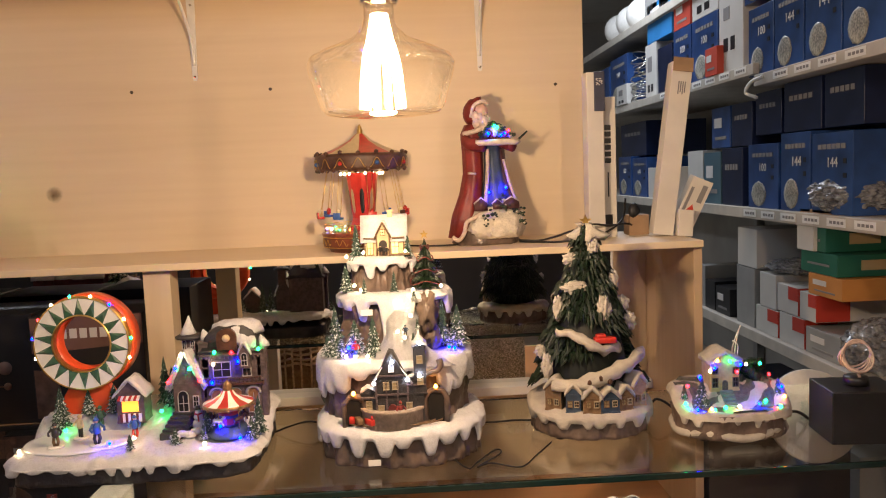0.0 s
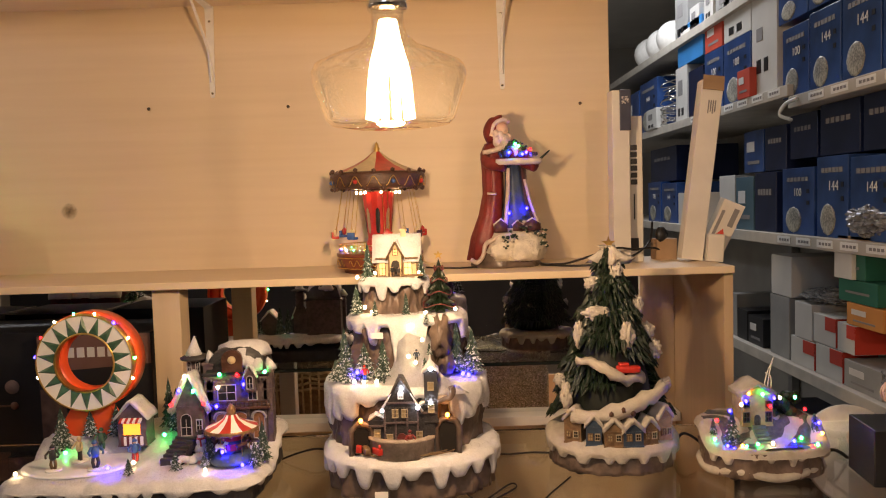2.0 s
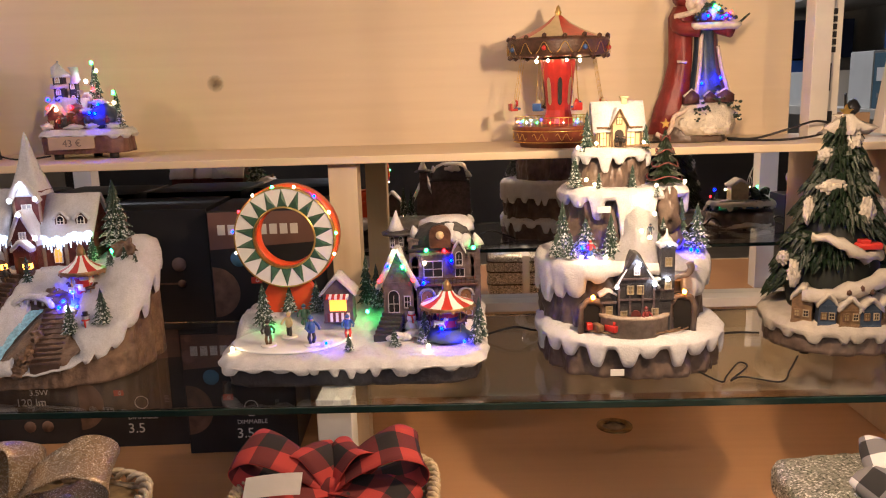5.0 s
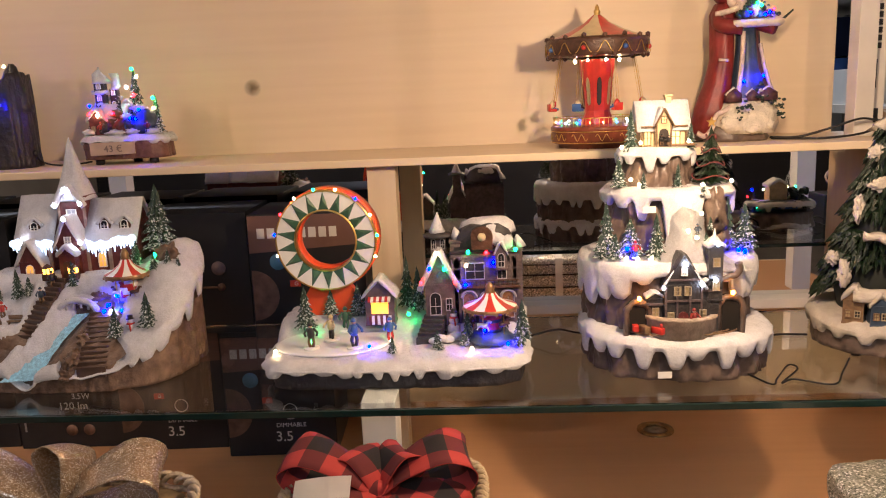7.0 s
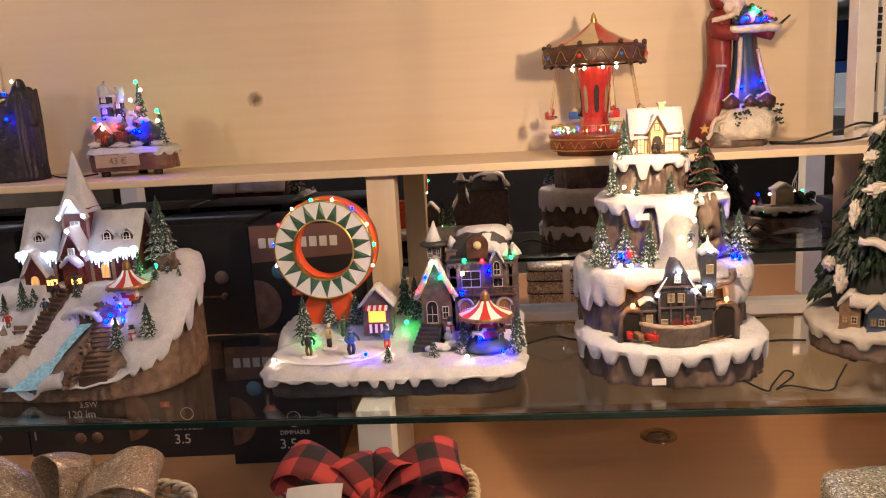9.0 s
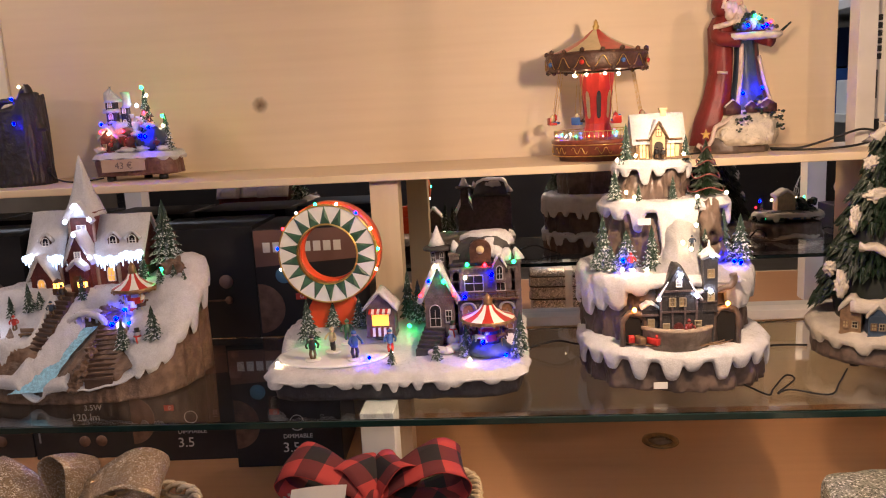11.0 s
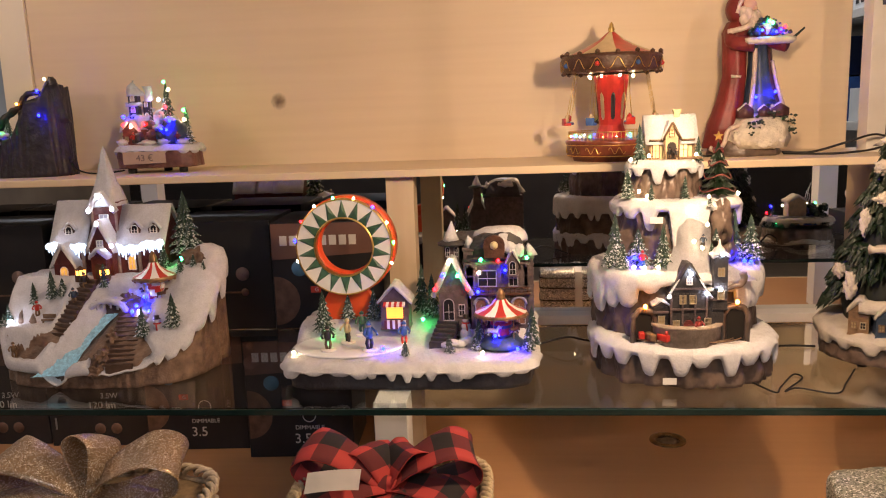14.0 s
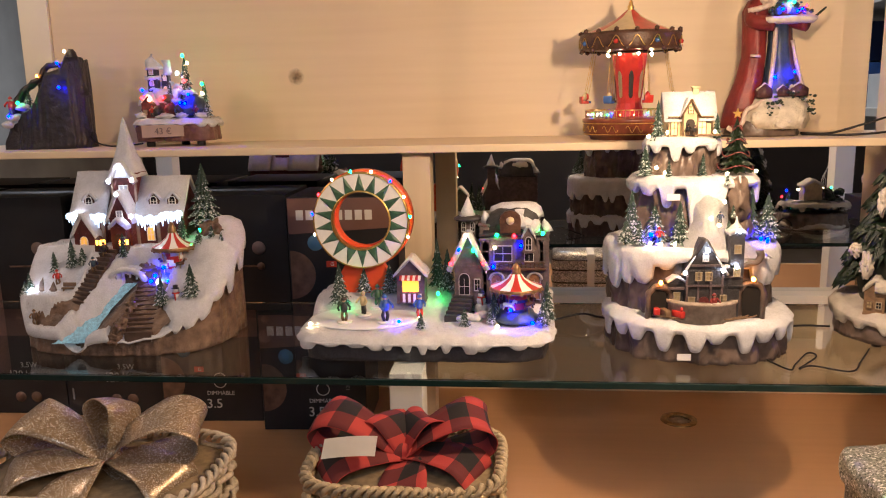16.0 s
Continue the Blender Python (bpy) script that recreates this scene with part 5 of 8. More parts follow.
for k, p in [("g", (-0.162, -0.008, 0.058)), ("w", (-0.205, -0.10, 0.052)), ("b", (-0.045, -0.100, 0.058)), ("w", (-0.010, -0.075, 0.058)), ("g", (0.012, 0.02, 0.078)), ("b", (0.188, -0.100, 0.056)), ("w", (0.128, -0.115, 0.054)),
             ("g", (0.124, 0.008, 0.192)), ("r", (0.156, 0.010, 0.190)), ("g", (0.208, 0.010, 0.194)), ("b", (0.168, 0.008, 0.172)), ("b", (0.186, 0.010, 0.178)), ("w", (0.120, 0.008, 0.168)), ("b", (0.118, 0.000, 0.134)),
             ("w", (0.068, -0.020, 0.196)), ("b", (0.056, -0.018, 0.170)), ("g", (0.082, -0.018, 0.168)), ("r", (0.040, -0.018, 0.144)), ("r", (0.100, -0.018, 0.144)), ("b", (0.150, -0.085, 0.075))]:
    led(vg, k, p, 0.0036)

def loft(bm, rows, n=28, mi=0, wob=0.0, freq=30.0, fold=0.0, folds=9):
    """A body through ellipses (cx, cy, z, rx, ry), with soft folds."""
    rings = []
    for cx, cy, z, rx, ry in rows:
        ring = []
        for i in range(n):
            a = TAU * i / n
            k = 1 + fold * math.sin(folds * a + z * 14) + wob * noise.noise(Vector((math.cos(a) * 2, math.sin(a) * 2, z * freq)))
            ring.append(bm.verts.new((cx + rx * k * math.cos(a), cy + ry * k * math.sin(a), z)))
        rings.append(ring)
    for j in range(len(rings) - 1):
        for i in range(n):
            bm.faces.new((rings[j][i], rings[j][(i + 1) % n], rings[j + 1][(i + 1) % n], rings[j + 1][i])).material_index = mi
    for ring in (rings[0], rings[-1]):
        bm.faces.new(ring).material_index = mi


# ---- swing carousel on the upper shelf ----
cr = thing("swing_carousel", "red and gold swing carousel ornament with hanging seats", "carousel", (-0.084, 1.935, SHELF))
cr.matrix_basis = cr.matrix_basis @ Matrix.Scale(0.955, 4)
bm = bmesh.new()
lathe(bm, [(0.085, 0), (0.088, 0.008), (0.098, 0.010), (0.101, 0.014), (0.1015, 0.036), (0.104, 0.040), (0.104, 0.046), (0.099, 0.048), (0.05, 0.050)], n=64)
part("base", bm, mat("red_brown_lacquer", (0.20, 0.05, 0.025), 0.3, var=0.4, scale=80, coat=0.2), cr, "red-brown lacquered drum base")
bm = bmesh.new()
for z in (0.013, 0.037):
    tube(bm, [(0.1025 * math.cos(a), 0.1025 * math.sin(a), z) for a in [TAU * i / 48 for i in range(49)]], 0.0012, 5)
for i in range(12):
    a0 = TAU * i / 12
    tube(bm, [(0.1022 * math.cos(a0 + u * 0.18), 0.1022 * math.sin(a0 + u * 0.18), 0.025 + 0.007 * math.sin(u * 6)) for u in [k / 8 - 1 for k in range(17)]], 0.0009, 4)
part("gilt_scroll", bm, gold, cr, "gilt scroll ornament")
bm = bmesh.new()
tube(bm, [(0.097 * math.cos(a), 0.097 * math.sin(a), 0.066) for a in [TAU * i / 48 for i in range(49)]], 0.0011, 5)
for i in range(64):
    a = TAU * i / 64
    tube(bm, [(0.097 * math.cos(a), 0.097 * math.sin(a), 0.047), (0.097 * math.cos(a), 0.097 * math.sin(a), 0.066)], 0.0008, 4)
part("railing", bm, gold, cr)
bm = bmesh.new()
n = 16
lathe(bm, [(0.036, 0.05), (0.033, 0.062), (0.0275, 0.08), (0.0310, 0.12), (0.0375, 0.172), (0.039, 0.19)], n=n, pick=lambda i, j: 0)
col = part("column", bm, [red_paint, cream_paint], cr, "red fluted column with painted panels", smooth=False)
for i in range(8):
    bm = bmesh.new()
    a = math.radians(-90 + i * 45)
    prof = [(0.0285, 0.092, 0.5), (0.0292, 0.098, 1.0), (0.0305, 0.112, 1.0), (0.0330, 0.138, 1.0), (0.0345, 0.148, 0.7), (0.0350, 0.152, 0.2)]
    grid = [[bm.verts.new(((r + 0.0006) * math.cos(a + u * w), (r + 0.0006) * math.sin(a + u * w), z)) for u in (-0.16, -0.06, 0.06, 0.16)] for r, z, w in prof]
    for p in range(5):
        for q in range(3):
            bm.faces.new((grid[p][q], grid[p][q + 1], grid[p + 1][q + 1], grid[p + 1][q]))
    bmesh.ops.solidify(bm, geom=bm.faces[:], thickness=0.002)
    part("panel", bm, mat("panel_black", (0.02, 0.018, 0.022), 0.4, var=0.3) if i % 2 == 0 else cream_paint, col)
bm = bmesh.new()
n = 72
lathe(bm, [(0.104, 0.196), (0.111, 0.200), (0.108, 0.212), (0.113, 0.226), (0.110, 0.234), (0.100, 0.236)], n=n, cap=False)
for i in range(16):
    a = TAU * i / 16
    ball(bm, (0.110 * math.cos(a), 0.110 * math.sin(a), 0.236 + 0.002 * (i % 2)), 0.006, 0, 1)
    ball(bm, (0.108 * math.cos(a + 0.2), 0.108 * math.sin(a + 0.2), 0.197), 0.006, 0, 1)
part("canopy_rim", bm, brown_rim, cr, "dark carved rim with gilt scallops")
bm = bmesh.new()
for i in range(16):
    a = TAU * i / 16
    tube(bm, [(0.1135 * math.cos(a + u * 0.15), 0.1135 * math.sin(a + u * 0.15), 0.213 + 0.011 * math.cos(u * 3.1)) for u in [k / 6 - 1 for k in range(13)]], 0.001, 4)
part("gilt_swag", bm, gold, cr)
for i in range(8):
    a = TAU * (i + 0.5) / 8
    bm = bmesh.new()
    ball(bm, (0.113 * math.cos(a), 0.113 * math.sin(a), 0.212), 0.0055, 0, 2, (1, 1, 1))
    part("medallion", bm, red_paint if i % 2 else blue_paint, cr)
bm = bmesh.new()
lathe(bm, [(0.101, 0.236), (0.06, 0.252), (0.03, 0.268), (0.009, 0.285)], n=32, pick=lambda i, j: (i // 4) % 2, cap=False)
lathe(bm, [(0.100, 0.200), (0.046, 0.195)], n=32, cap=False, mi=2)
part("tent_roof", bm, [red_paint, cream_paint, brown_rim], cr, "red and cream striped tent roof")
bm = bmesh.new()
lathe(bm, [(0.009, 0.284), (0.006, 0.288), (0.008, 0.292), (0.0045, 0.297), (0.005, 0.301), (0.0005, 0.308)], n=16)
part("finial", bm, gold, cr, "gold finial")
seat_cols = [red_paint, blue_paint, brown_rim, blue_paint, red_paint, blue_paint, red_paint, brown_rim]
for i in range(8):
    a = TAU * i / 8 + 0.25
    ca, sa = math.cos(a), math.sin(a)
    bm = bmesh.new()
    for s in (-0.006, 0.006):
        tube(bm, [(0.085 * ca - s * sa, 0.085 * sa + s * ca, 0.198), (0.105 * ca - s * sa, 0.105 * sa + s * ca, 0.092)], 0.0006, 4)
    ch = part("chain", bm, gold, cr)
    bm = bmesh.new()
    box(bm, (0.106 * ca, 0.106 * sa, 0.084), (0.016, 0.020, 0.006), 0, (0, 0, math.degrees(a)), 0.0015)
    box(bm, (0.113 * ca, 0.113 * sa, 0.090), (0.004, 0.020, 0.015), 0, (0, 0, math.degrees(a)), 0.001)
    ball(bm, (0.106 * ca, 0.106 * sa, 0.096), 0.008, 1, 1, (0.8, 0.8, 1.3))
    part("swing_seat", bm, [seat_cols[i], cream_paint if i % 3 else red_paint], cr)
for i in range(20):
    a = TAU * i / 20
    led(cr, "wbcgo"[i % 5], (0.093 * math.cos(a), 0.093 * math.sin(a), 0.056), 0.0019)
for i in range(8):
    a = TAU * (i + 0.3) / 8
    led(cr, "w", (0.052 * math.cos(a), 0.052 * math.sin(a), 0.188), 0.0036)

# ---- robed, bearded figure: one plain mesh ----
bm = bmesh.new()
rng = random.Random(77)
loft(bm, [(0.0, 0, 0.0, 0.088, 0.052), (0.0, 0, 0.006, 0.090, 0.054), (0.0, 0, 0.026, 0.084, 0.05), (0.006, 0, 0.050, 0.07, 0.045)], 60, 5, 0.16, 55)
loft(bm, [(-0.062, 0.006, 0.018, 0.042, 0.040), (-0.052, 0.006, 0.07, 0.039, 0.040), (-0.038, 0.006, 0.12, 0.032, 0.036), (-0.030, 0.004, 0.17, 0.027, 0.033), (-0.030, 0.004, 0.22, 0.027, 0.030), (-0.032, 0.002, 0.262, 0.029, 0.028), (-0.028, 0, 0.284, 0.022, 0.022)], 40, 0, 0.05, 30, 0.035, 8)
loft(bm, [(0.032, -0.016, 0.06, 0.058, 0.036), (0.028, -0.018, 0.10, 0.046, 0.032), (0.022, -0.018, 0.15, 0.028, 0.026), (0.020, -0.016, 0.20, 0.022, 0.024), (0.018, -0.014, 0.244, 0.022, 0.022)], 36, 1, 0.05, 30, 0.06, 7)
loft(bm, [(0.066, -0.004, 0.06, 0.034, 0.034), (0.058, -0.004, 0.11, 0.026, 0.030), (0.044, -0.002, 0.16, 0.018, 0.026), (0.036, 0, 0.23, 0.020, 0.024)], 24, 9, 0.05, 30, 0.03, 6)
tube(bm, curve_pts([(-0.098, -0.026, 0.020), (-0.084, -0.036, 0.014), (-0.070, -0.044, 0.030), (-0.062, -0.046, 0.056), (-0.036, -0.046, 0.068), (-0.014, -0.046, 0.088), (-0.006, -0.044, 0.13), (0.000, -0.040, 0.18), (0.002, -0.036, 0.225)], 6), 0.0055, 8, 2)
tube(bm, curve_pts([(0.088, -0.030, 0.080), (0.074, -0.034, 0.11), (0.058, -0.034, 0.15), (0.046, -0.032, 0.20)], 6), 0.0045, 8, 2)
tube(bm, [(-0.052, -0.030, 0.170), (-0.030, -0.036, 0.168)], 0.003, 6, 2)
for pts in ([(-0.046, 0, 0.262), (-0.050, -0.03, 0.240), (-0.010, -0.058, 0.232)], [(0.000, 0, 0.262), (0.052, -0.03, 0.238), (0.068, -0.052, 0.230)]):
    tube(bm, curve_pts(pts, 5), 0.014, 10, 0, 1.1)
tube(bm, curve_pts([(-0.058, -0.020, 0.262), (-0.034, -0.036, 0.266), (-0.008, -0.036, 0.274)], 4), 0.006, 8, 2)
ball(bm, (-0.008, -0.012, 0.312), 0.021, 3, 3)
ball(bm, (-0.026, 0.004, 0.312), 0.029, 0, 3, (0.92, 1.0, 1.12), 0.1, 60)
loft(bm, [(-0.026, 0.004, 0.322, 0.025, 0.026), (-0.018, 0.002, 0.340, 0.017, 0.017), (-0.008, 0, 0.349, 0.006, 0.006)], 20, 0)
tube(bm, curve_pts([(-0.036, -0.018, 0.300), (-0.028, -0.024, 0.326), (-0.006, -0.028, 0.336), (0.010, -0.022, 0.330)], 5), 0.005, 7, 2)
for x, y, z, r in [(-0.012, -0.028, 0.296, 0.012), (-0.022, -0.026, 0.288, 0.011), (0.000, -0.032, 0.288, 0.013), (-0.006, -0.034, 0.276, 0.012), (-0.024, -0.024, 0.302, 0.010), (0.008, -0.028, 0.297, 0.008), (0.012, -0.030, 0.282, 0.008)]:
    ball(bm, (x, y, z), r, 2, 2, (1, 0.8, 1.2), 0.45, 90)
ball(bm, (0.002, -0.034, 0.308), 0.004, 3, 1)
loft(bm, [(0.024, -0.060, 0.232, 0.052, 0.024), (0.026, -0.060, 0.238, 0.060, 0.030), (0.026, -0.060, 0.245, 0.058, 0.028)], 40, 10, 0.14, 50)
tube(bm, [(0.070, -0.062, 0.236), (0.104, -0.064, 0.262)], 0.004, 6, 4, 0.5)
for x, z, r, m_ in [(-0.006, 0.256, 0.010, 1), (0.006, 0.258, 0.009, 0), (0.030, 0.257, 0.010, 1), (0.044, 0.258, 0.009, 0), (0.016, 0.264, 0.012, 2), (0.056, 0.254, 0.007, 2)]:
    ball(bm, (x, -0.062, z), r, m_, 2, (1, 0.9, 1), 0.5, 70)
for k in range(46):
    t = k / 45
    ball(bm, (-0.022 + 0.088 * t + rng.uniform(-0.004, 0.004), -0.060 + rng.uniform(-0.012, 0.012), 0.254 + 0.026 * math.sin(math.pi * min(1, t * 1.15)) + rng.uniform(-0.006, 0.006)), rng.uniform(0.0025, 0.0055), 4, 1, (1.2, 0.8, 0.8), 0.6, 90)
for x, z, k in ((-0.004, 0.258, 6), (0.020, 0.272, 7), (0.040, 0.258, 6), (0.012, 0.276, 7), (0.030, 0.254, 6), (-0.002, 0.124, 6), (0.044, 0.134, 6), (0.050, 0.264, 8)):
    ball(bm, (x, -0.080 if z > 0.2 else -0.056, z), 0.0038, k, 1)
# snowy scene at the foot: snow bank, dark cottages, holly
loft(bm, [(0.024, -0.026, 0.016, 0.068, 0.036), (0.018, -0.028, 0.036, 0.078, 0.040), (0.020, -0.026, 0.062, 0.076, 0.038), (0.020, -0.022, 0.090, 0.060, 0.028)], 56, 10, 0.24, 60)
for x, y, z, sx, sz in ((-0.030, -0.048, 0.040, 0.022, 0.016), (0.018, -0.056, 0.030, 0.026, 0.014), (0.056, -0.050, 0.034, 0.022, 0.018), (0.000, -0.050, 0.054, 0.024, 0.012)):
    ball(bm, (x, y, z), 1.0, 10, 3, (sx, 0.014, sz), 0.5, 2.5)
for x, z, w, h in ((-0.024, 0.082, 0.032, 0.028), (0.020, 0.084, 0.024, 0.022), (0.058, 0.084, 0.040, 0.026)):
    prism(bm, [(x - w / 2, z), (x + w / 2, z), (x + w / 2, z + h * 0.6), (x, z + h), (x - w / 2, z + h * 0.6)], -0.060, -0.035, 9)
    tube(bm, [(x - w * 0.58, -0.050, z + h * 0.55), (x, -0.050, z + h * 1.05), (x + w * 0.58, -0.050, z + h * 0.55)], 0.0028, 6, 10)
for k in range(70):
    cx, cz, sp = ((0.004, 0.070, 0.016), (0.078, 0.076, 0.015), (0.084, 0.056, 0.011), (-0.014, 0.064, 0.010), (0.036, 0.096, 0.014))[k % 5]
    ball(bm, (cx + rng.gauss(0, sp * 0.6), -0.064 + rng.uniform(-0.006, 0.006), cz + rng.gauss(0, sp * 0.6)), rng.uniform(0.0022, 0.0048), 4 if k % 6 else 10, 1, (1.3, 0.7, 0.8), 0.6, 90)
fig = part("bearded_figurine", bm, [red_robe, blue_robe, mat("cream_pink_trim", (0.62, 0.50, 0.43), 0.6, var=0.3, scale=90, bump=0.5), skin_m, mat("dark_holly_green", (0.022, 0.040, 0.024), 0.4, var=0.4, scale=90), rock_m, LED["b"], LED["g"], LED["r"], mat("dark_mulberry_paint", (0.10, 0.042, 0.045), 0.45, var=0.5, scale=60, bump=0.4), mat("cream_painted_snow", (0.66, 0.60, 0.50), 0.55, var=0.25, scale=60, bump=0.6, fine=200)])
fig.matrix_basis = pose(0.207, 1.955, SHELF, 0, 0, 6) @ Matrix.Diagonal((0.88, 1, 1, 1))
tagged(fig, "red-robed bearded figurine holding a tray with blue lights", "figurine")

# ---- big tree ornament with a village at its foot ----
tr = thing("tree_village", "green fir tree ornament with snow clumps above a small village", "christmas village", (0.367, 1.600, GLASS))
RT = rounded(0.116, 0.108, 2.2)
bm = bmesh.new()
crag(bm, RT, 0.008, 0.050, n=140, rows=6, amp=0.008, freq=40, seed=3)
part("rock_base", bm, rock_m, tr)
feet(tr, [(-0.07, -0.06), (0.07, -0.06), (0, 0.08)])
bm = bmesh.new()
drape(bm, RT, 0.062, drips(71, 20, 0.006, 0.022, 0.09, 0.022), n=260, out=0.007, bumpy=0.003, top=lambda x, y: 0.010 * max(0.0, min(1.0, (y + 0.05) / 0.08)))
part("snow_rim", bm, snow_dull, tr)
bm = bmesh.new()
rng = random.Random(5)
# core coloured near-black, standing in for shade in the cave and between branches
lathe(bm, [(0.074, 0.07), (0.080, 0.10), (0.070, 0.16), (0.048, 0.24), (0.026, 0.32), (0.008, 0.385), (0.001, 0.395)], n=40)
core = part("crown_core", bm, mat("shaded_green_core", (0.006, 0.010, 0.006), 0.6, var=0.3), tr)


def groove(a, z):
    """True where the winding cave opens in the crown's front."""
    s = math.sin(a + math.pi / 2)
    f = math.cos(a + math.pi / 2)
    return f > 0.1 and ((0.118 + 0.02 * s < z < 0.158 + 0.018 * s) or (0.178 - 0.02 * s < z < 0.208 - 0.02 * s) or z < 0.125 + 0.02 * s)


bm = bmesh.new()
for k in range(33):
    z = 0.090 + 0.0094 * k
    R = 0.106 * (1 - (z - 0.09) / 0.325) ** 0.9 + 0.004 + 0.008 * (k % 5 == 0) - 0.004 * (k % 5 == 3)
    nl = max(8, int(TAU * R / 0.0088))
    for i in range(nl):
        a = TAU * (i + rng.uniform(-0.4, 0.4) + 0.5 * (k % 2)) / nl
        if groove(a, z):
            continue
        wd, out = rng.uniform(0.0035, 0.0065), rng.uniform(-0.006, 0.011)
        yaw = rng.uniform(-0.5, 0.5)
        d = Vector((math.cos(a), math.sin(a), 0))
        s = Vector((-math.sin(a), math.cos(a), 0))
        p0 = d * max(0.002, R - 0.030) + Vector((0, 0, z + 0.016))
        p1 = d * (R - 0.010 + out * 0.4) + s * yaw * 0.008 + Vector((0, 0, z + 0.010 + rng.uniform(-0.002, 0.004)))
        p2 = d * (R + out) + s * yaw * 0.018 + Vector((0, 0, z - rng.uniform(0.002, 0.010)))
        v = [bm.verts.new(q) for q in (p0 + s * wd * 0.5, p0 - s * wd * 0.5, p1 + s * wd, p1 - s * wd, p2, p1 + Vector((0, 0, 0.004)) + d * 0.003, p1 - Vector((0, 0, 0.006)) - d * 0.003)]
        for f in ((0, 1, 5), (0, 5, 2), (1, 3, 5), (2, 5, 4), (3, 4, 5), (2, 4, 6), (3, 6, 4), (0, 2, 6), (1, 6, 3), (0, 6, 1)):
            bm.faces.new([v[q] for q in f])
cw = part("crown", bm, fir_dark, tr, "glossy dark green resin branches", smooth=False)
bm = bmesh.new()
lathe(bm, [(0.024, 0.376), (0.021, 0.388), (0.012, 0.404), (0.001, 0.410)], n=32, wob=1.4, freq=90)
part("snow_cap", bm, snow_dull, tr)
for x, z, sx, sz in [(0.009, 0.366, 0.011, 0.014), (-0.034, 0.341, 0.014, 0.012), (-0.030, 0.290, 0.024, 0.012), (0.050, 0.298, 0.010, 0.018), (-0.062, 0.248, 0.009, 0.022), (0.018, 0.250, 0.012, 0.024), (0.066, 0.250, 0.014, 0.015), (0.080, 0.214, 0.013, 0.018), (-0.090, 0.140, 0.011, 0.022), (-0.098, 0.162, 0.010, 0.012), (0.100, 0.148, 0.011, 0.012)]:
    R = 0.110 * (1 - (z - 0.09) / 0.325) ** 0.9 + 0.006
    y = -math.sqrt(max(0.0002, R * R - x * x))
    bm = bmesh.new()
    ball(bm, (x, y, z), 1.0, 0, 4, (sx, 0.007, sz), wob=0.55, freq=2.9)
    part("snow_clump", bm, snow_dull, tr)
bm = bmesh.new()
pts = [(-0.072 + 0.115 * t, -0.066 - 0.028 * math.sin(math.pi * t), 0.208 - 0.036 * t + 0.006 * math.sin(t * 7)) for t in [i / 12 for i in range(13)]]
tube(bm, pts, 0.010, 9)
for v in bm.verts:
    v.co.z += 0.011 * noise.noise(v.co * 48)
    v.co.y += 0.006 * noise.noise(v.co * 45 + Vector((3, 0, 0)))
part("snow_ledge", bm, snow_dull, tr)
bm = bmesh.new()
pts = [(-0.085 + 0.165 * t, -0.070 - 0.022 * math.sin(math.pi * t), 0.108 + 0.002 * t + 0.046 * t ** 2) for t in [i / 14 for i in range(15)]]
tube(bm, pts, 0.013, 12)
for v in bm.verts:
    v.co.z += 0.012 * noise.noise(v.co * 42)
part("snow_ledge", bm, snow_dull, tr)
bm = bmesh.new()
box(bm, (0.014, -0.085, 0.194), (0.042, 0.018, 0.012), bev=0.003)
box(bm, (0.006, -0.085, 0.202), (0.018, 0.015, 0.008), bev=0.002)
part("toy_train", bm, red_paint, tr, "red toy train in the cave")
star(tr, (0, -0.004, 0.414), 0.013)
for i, (x, w, h, wm, rz) in enumerate([(-0.078, 0.032, 0.042, brown_wall, -30), (-0.048, 0.028, 0.036, blue_robe, -12), (-0.016, 0.034, 0.030, brown_wall, -4), (0.016, 0.036, 0.028, blue_robe, 4), (0.046, 0.030, 0.028, brown_wall, 14), (0.076, 0.030, 0.044, mat("tan_timber_wall", (0.34, 0.22, 0.11), 0.5, var=0.35, scale=90, bump=0.4), 26)]):
    y = -math.sqrt(0.0102 - x * x * 0.9) + 0.008
    hh = mini_house(tr, "house", (x, y, 0.058), w, 0.026, h, 0.016, wm, rz, over=0.003, roof=snow_dull, t=0.008)
    window(hh, (-w * 0.22, -0.0145, 0.014), 0.007, 0.010, mat("dim_lit_window", (0.30, 0.23, 0.12), 0.3, var=0, emit=0.12), brown_wall)
    window(hh, (w * 0.22, -0.0145, 0.014), 0.007, 0.010, dark_glass, MATS["dull_cream_bars"])
for x in (-0.02, 0.0, 0.018):
    bm = bmesh.new()
    ball(bm, (x, -0.102, 0.124 - abs(x) * 0.3), 0.005, 0, 1, (1, 0.8, 1.2), 0.4, 80)
    part("bird", bm, brown_rim, tr)

# ---- small lit village ----
sv = thing("small_lit_village", "small snowy village ornament covered with coloured lights", "christmas village", (0.625, 1.540, GLASS))
sv.matrix_basis = sv.matrix_basis @ Matrix.Diagonal((0.90, 0.92, 1.0, 1.0))
RS = rounded(0.120, 0.092, 2.6)
bm = bmesh.new()
crag(bm, RS, 0.006, 0.052, n=140, rows=5, amp=0.009, freq=42, seed=8)
part("rock_base", bm, rock_m, sv)
feet(sv, [(-0.075, -0.055), (0.075, -0.055), (0, 0.06)])
bm = bmesh.new()
drape(bm, RS, 0.056, drips(81, 18, 0.006, 0.018, 0.08, 0.010), n=240, out=0.006, bumpy=0.003, top=lambda x, y: 0.034 * max(0.0, min(1.0, (y + 0.045) / 0.05)))
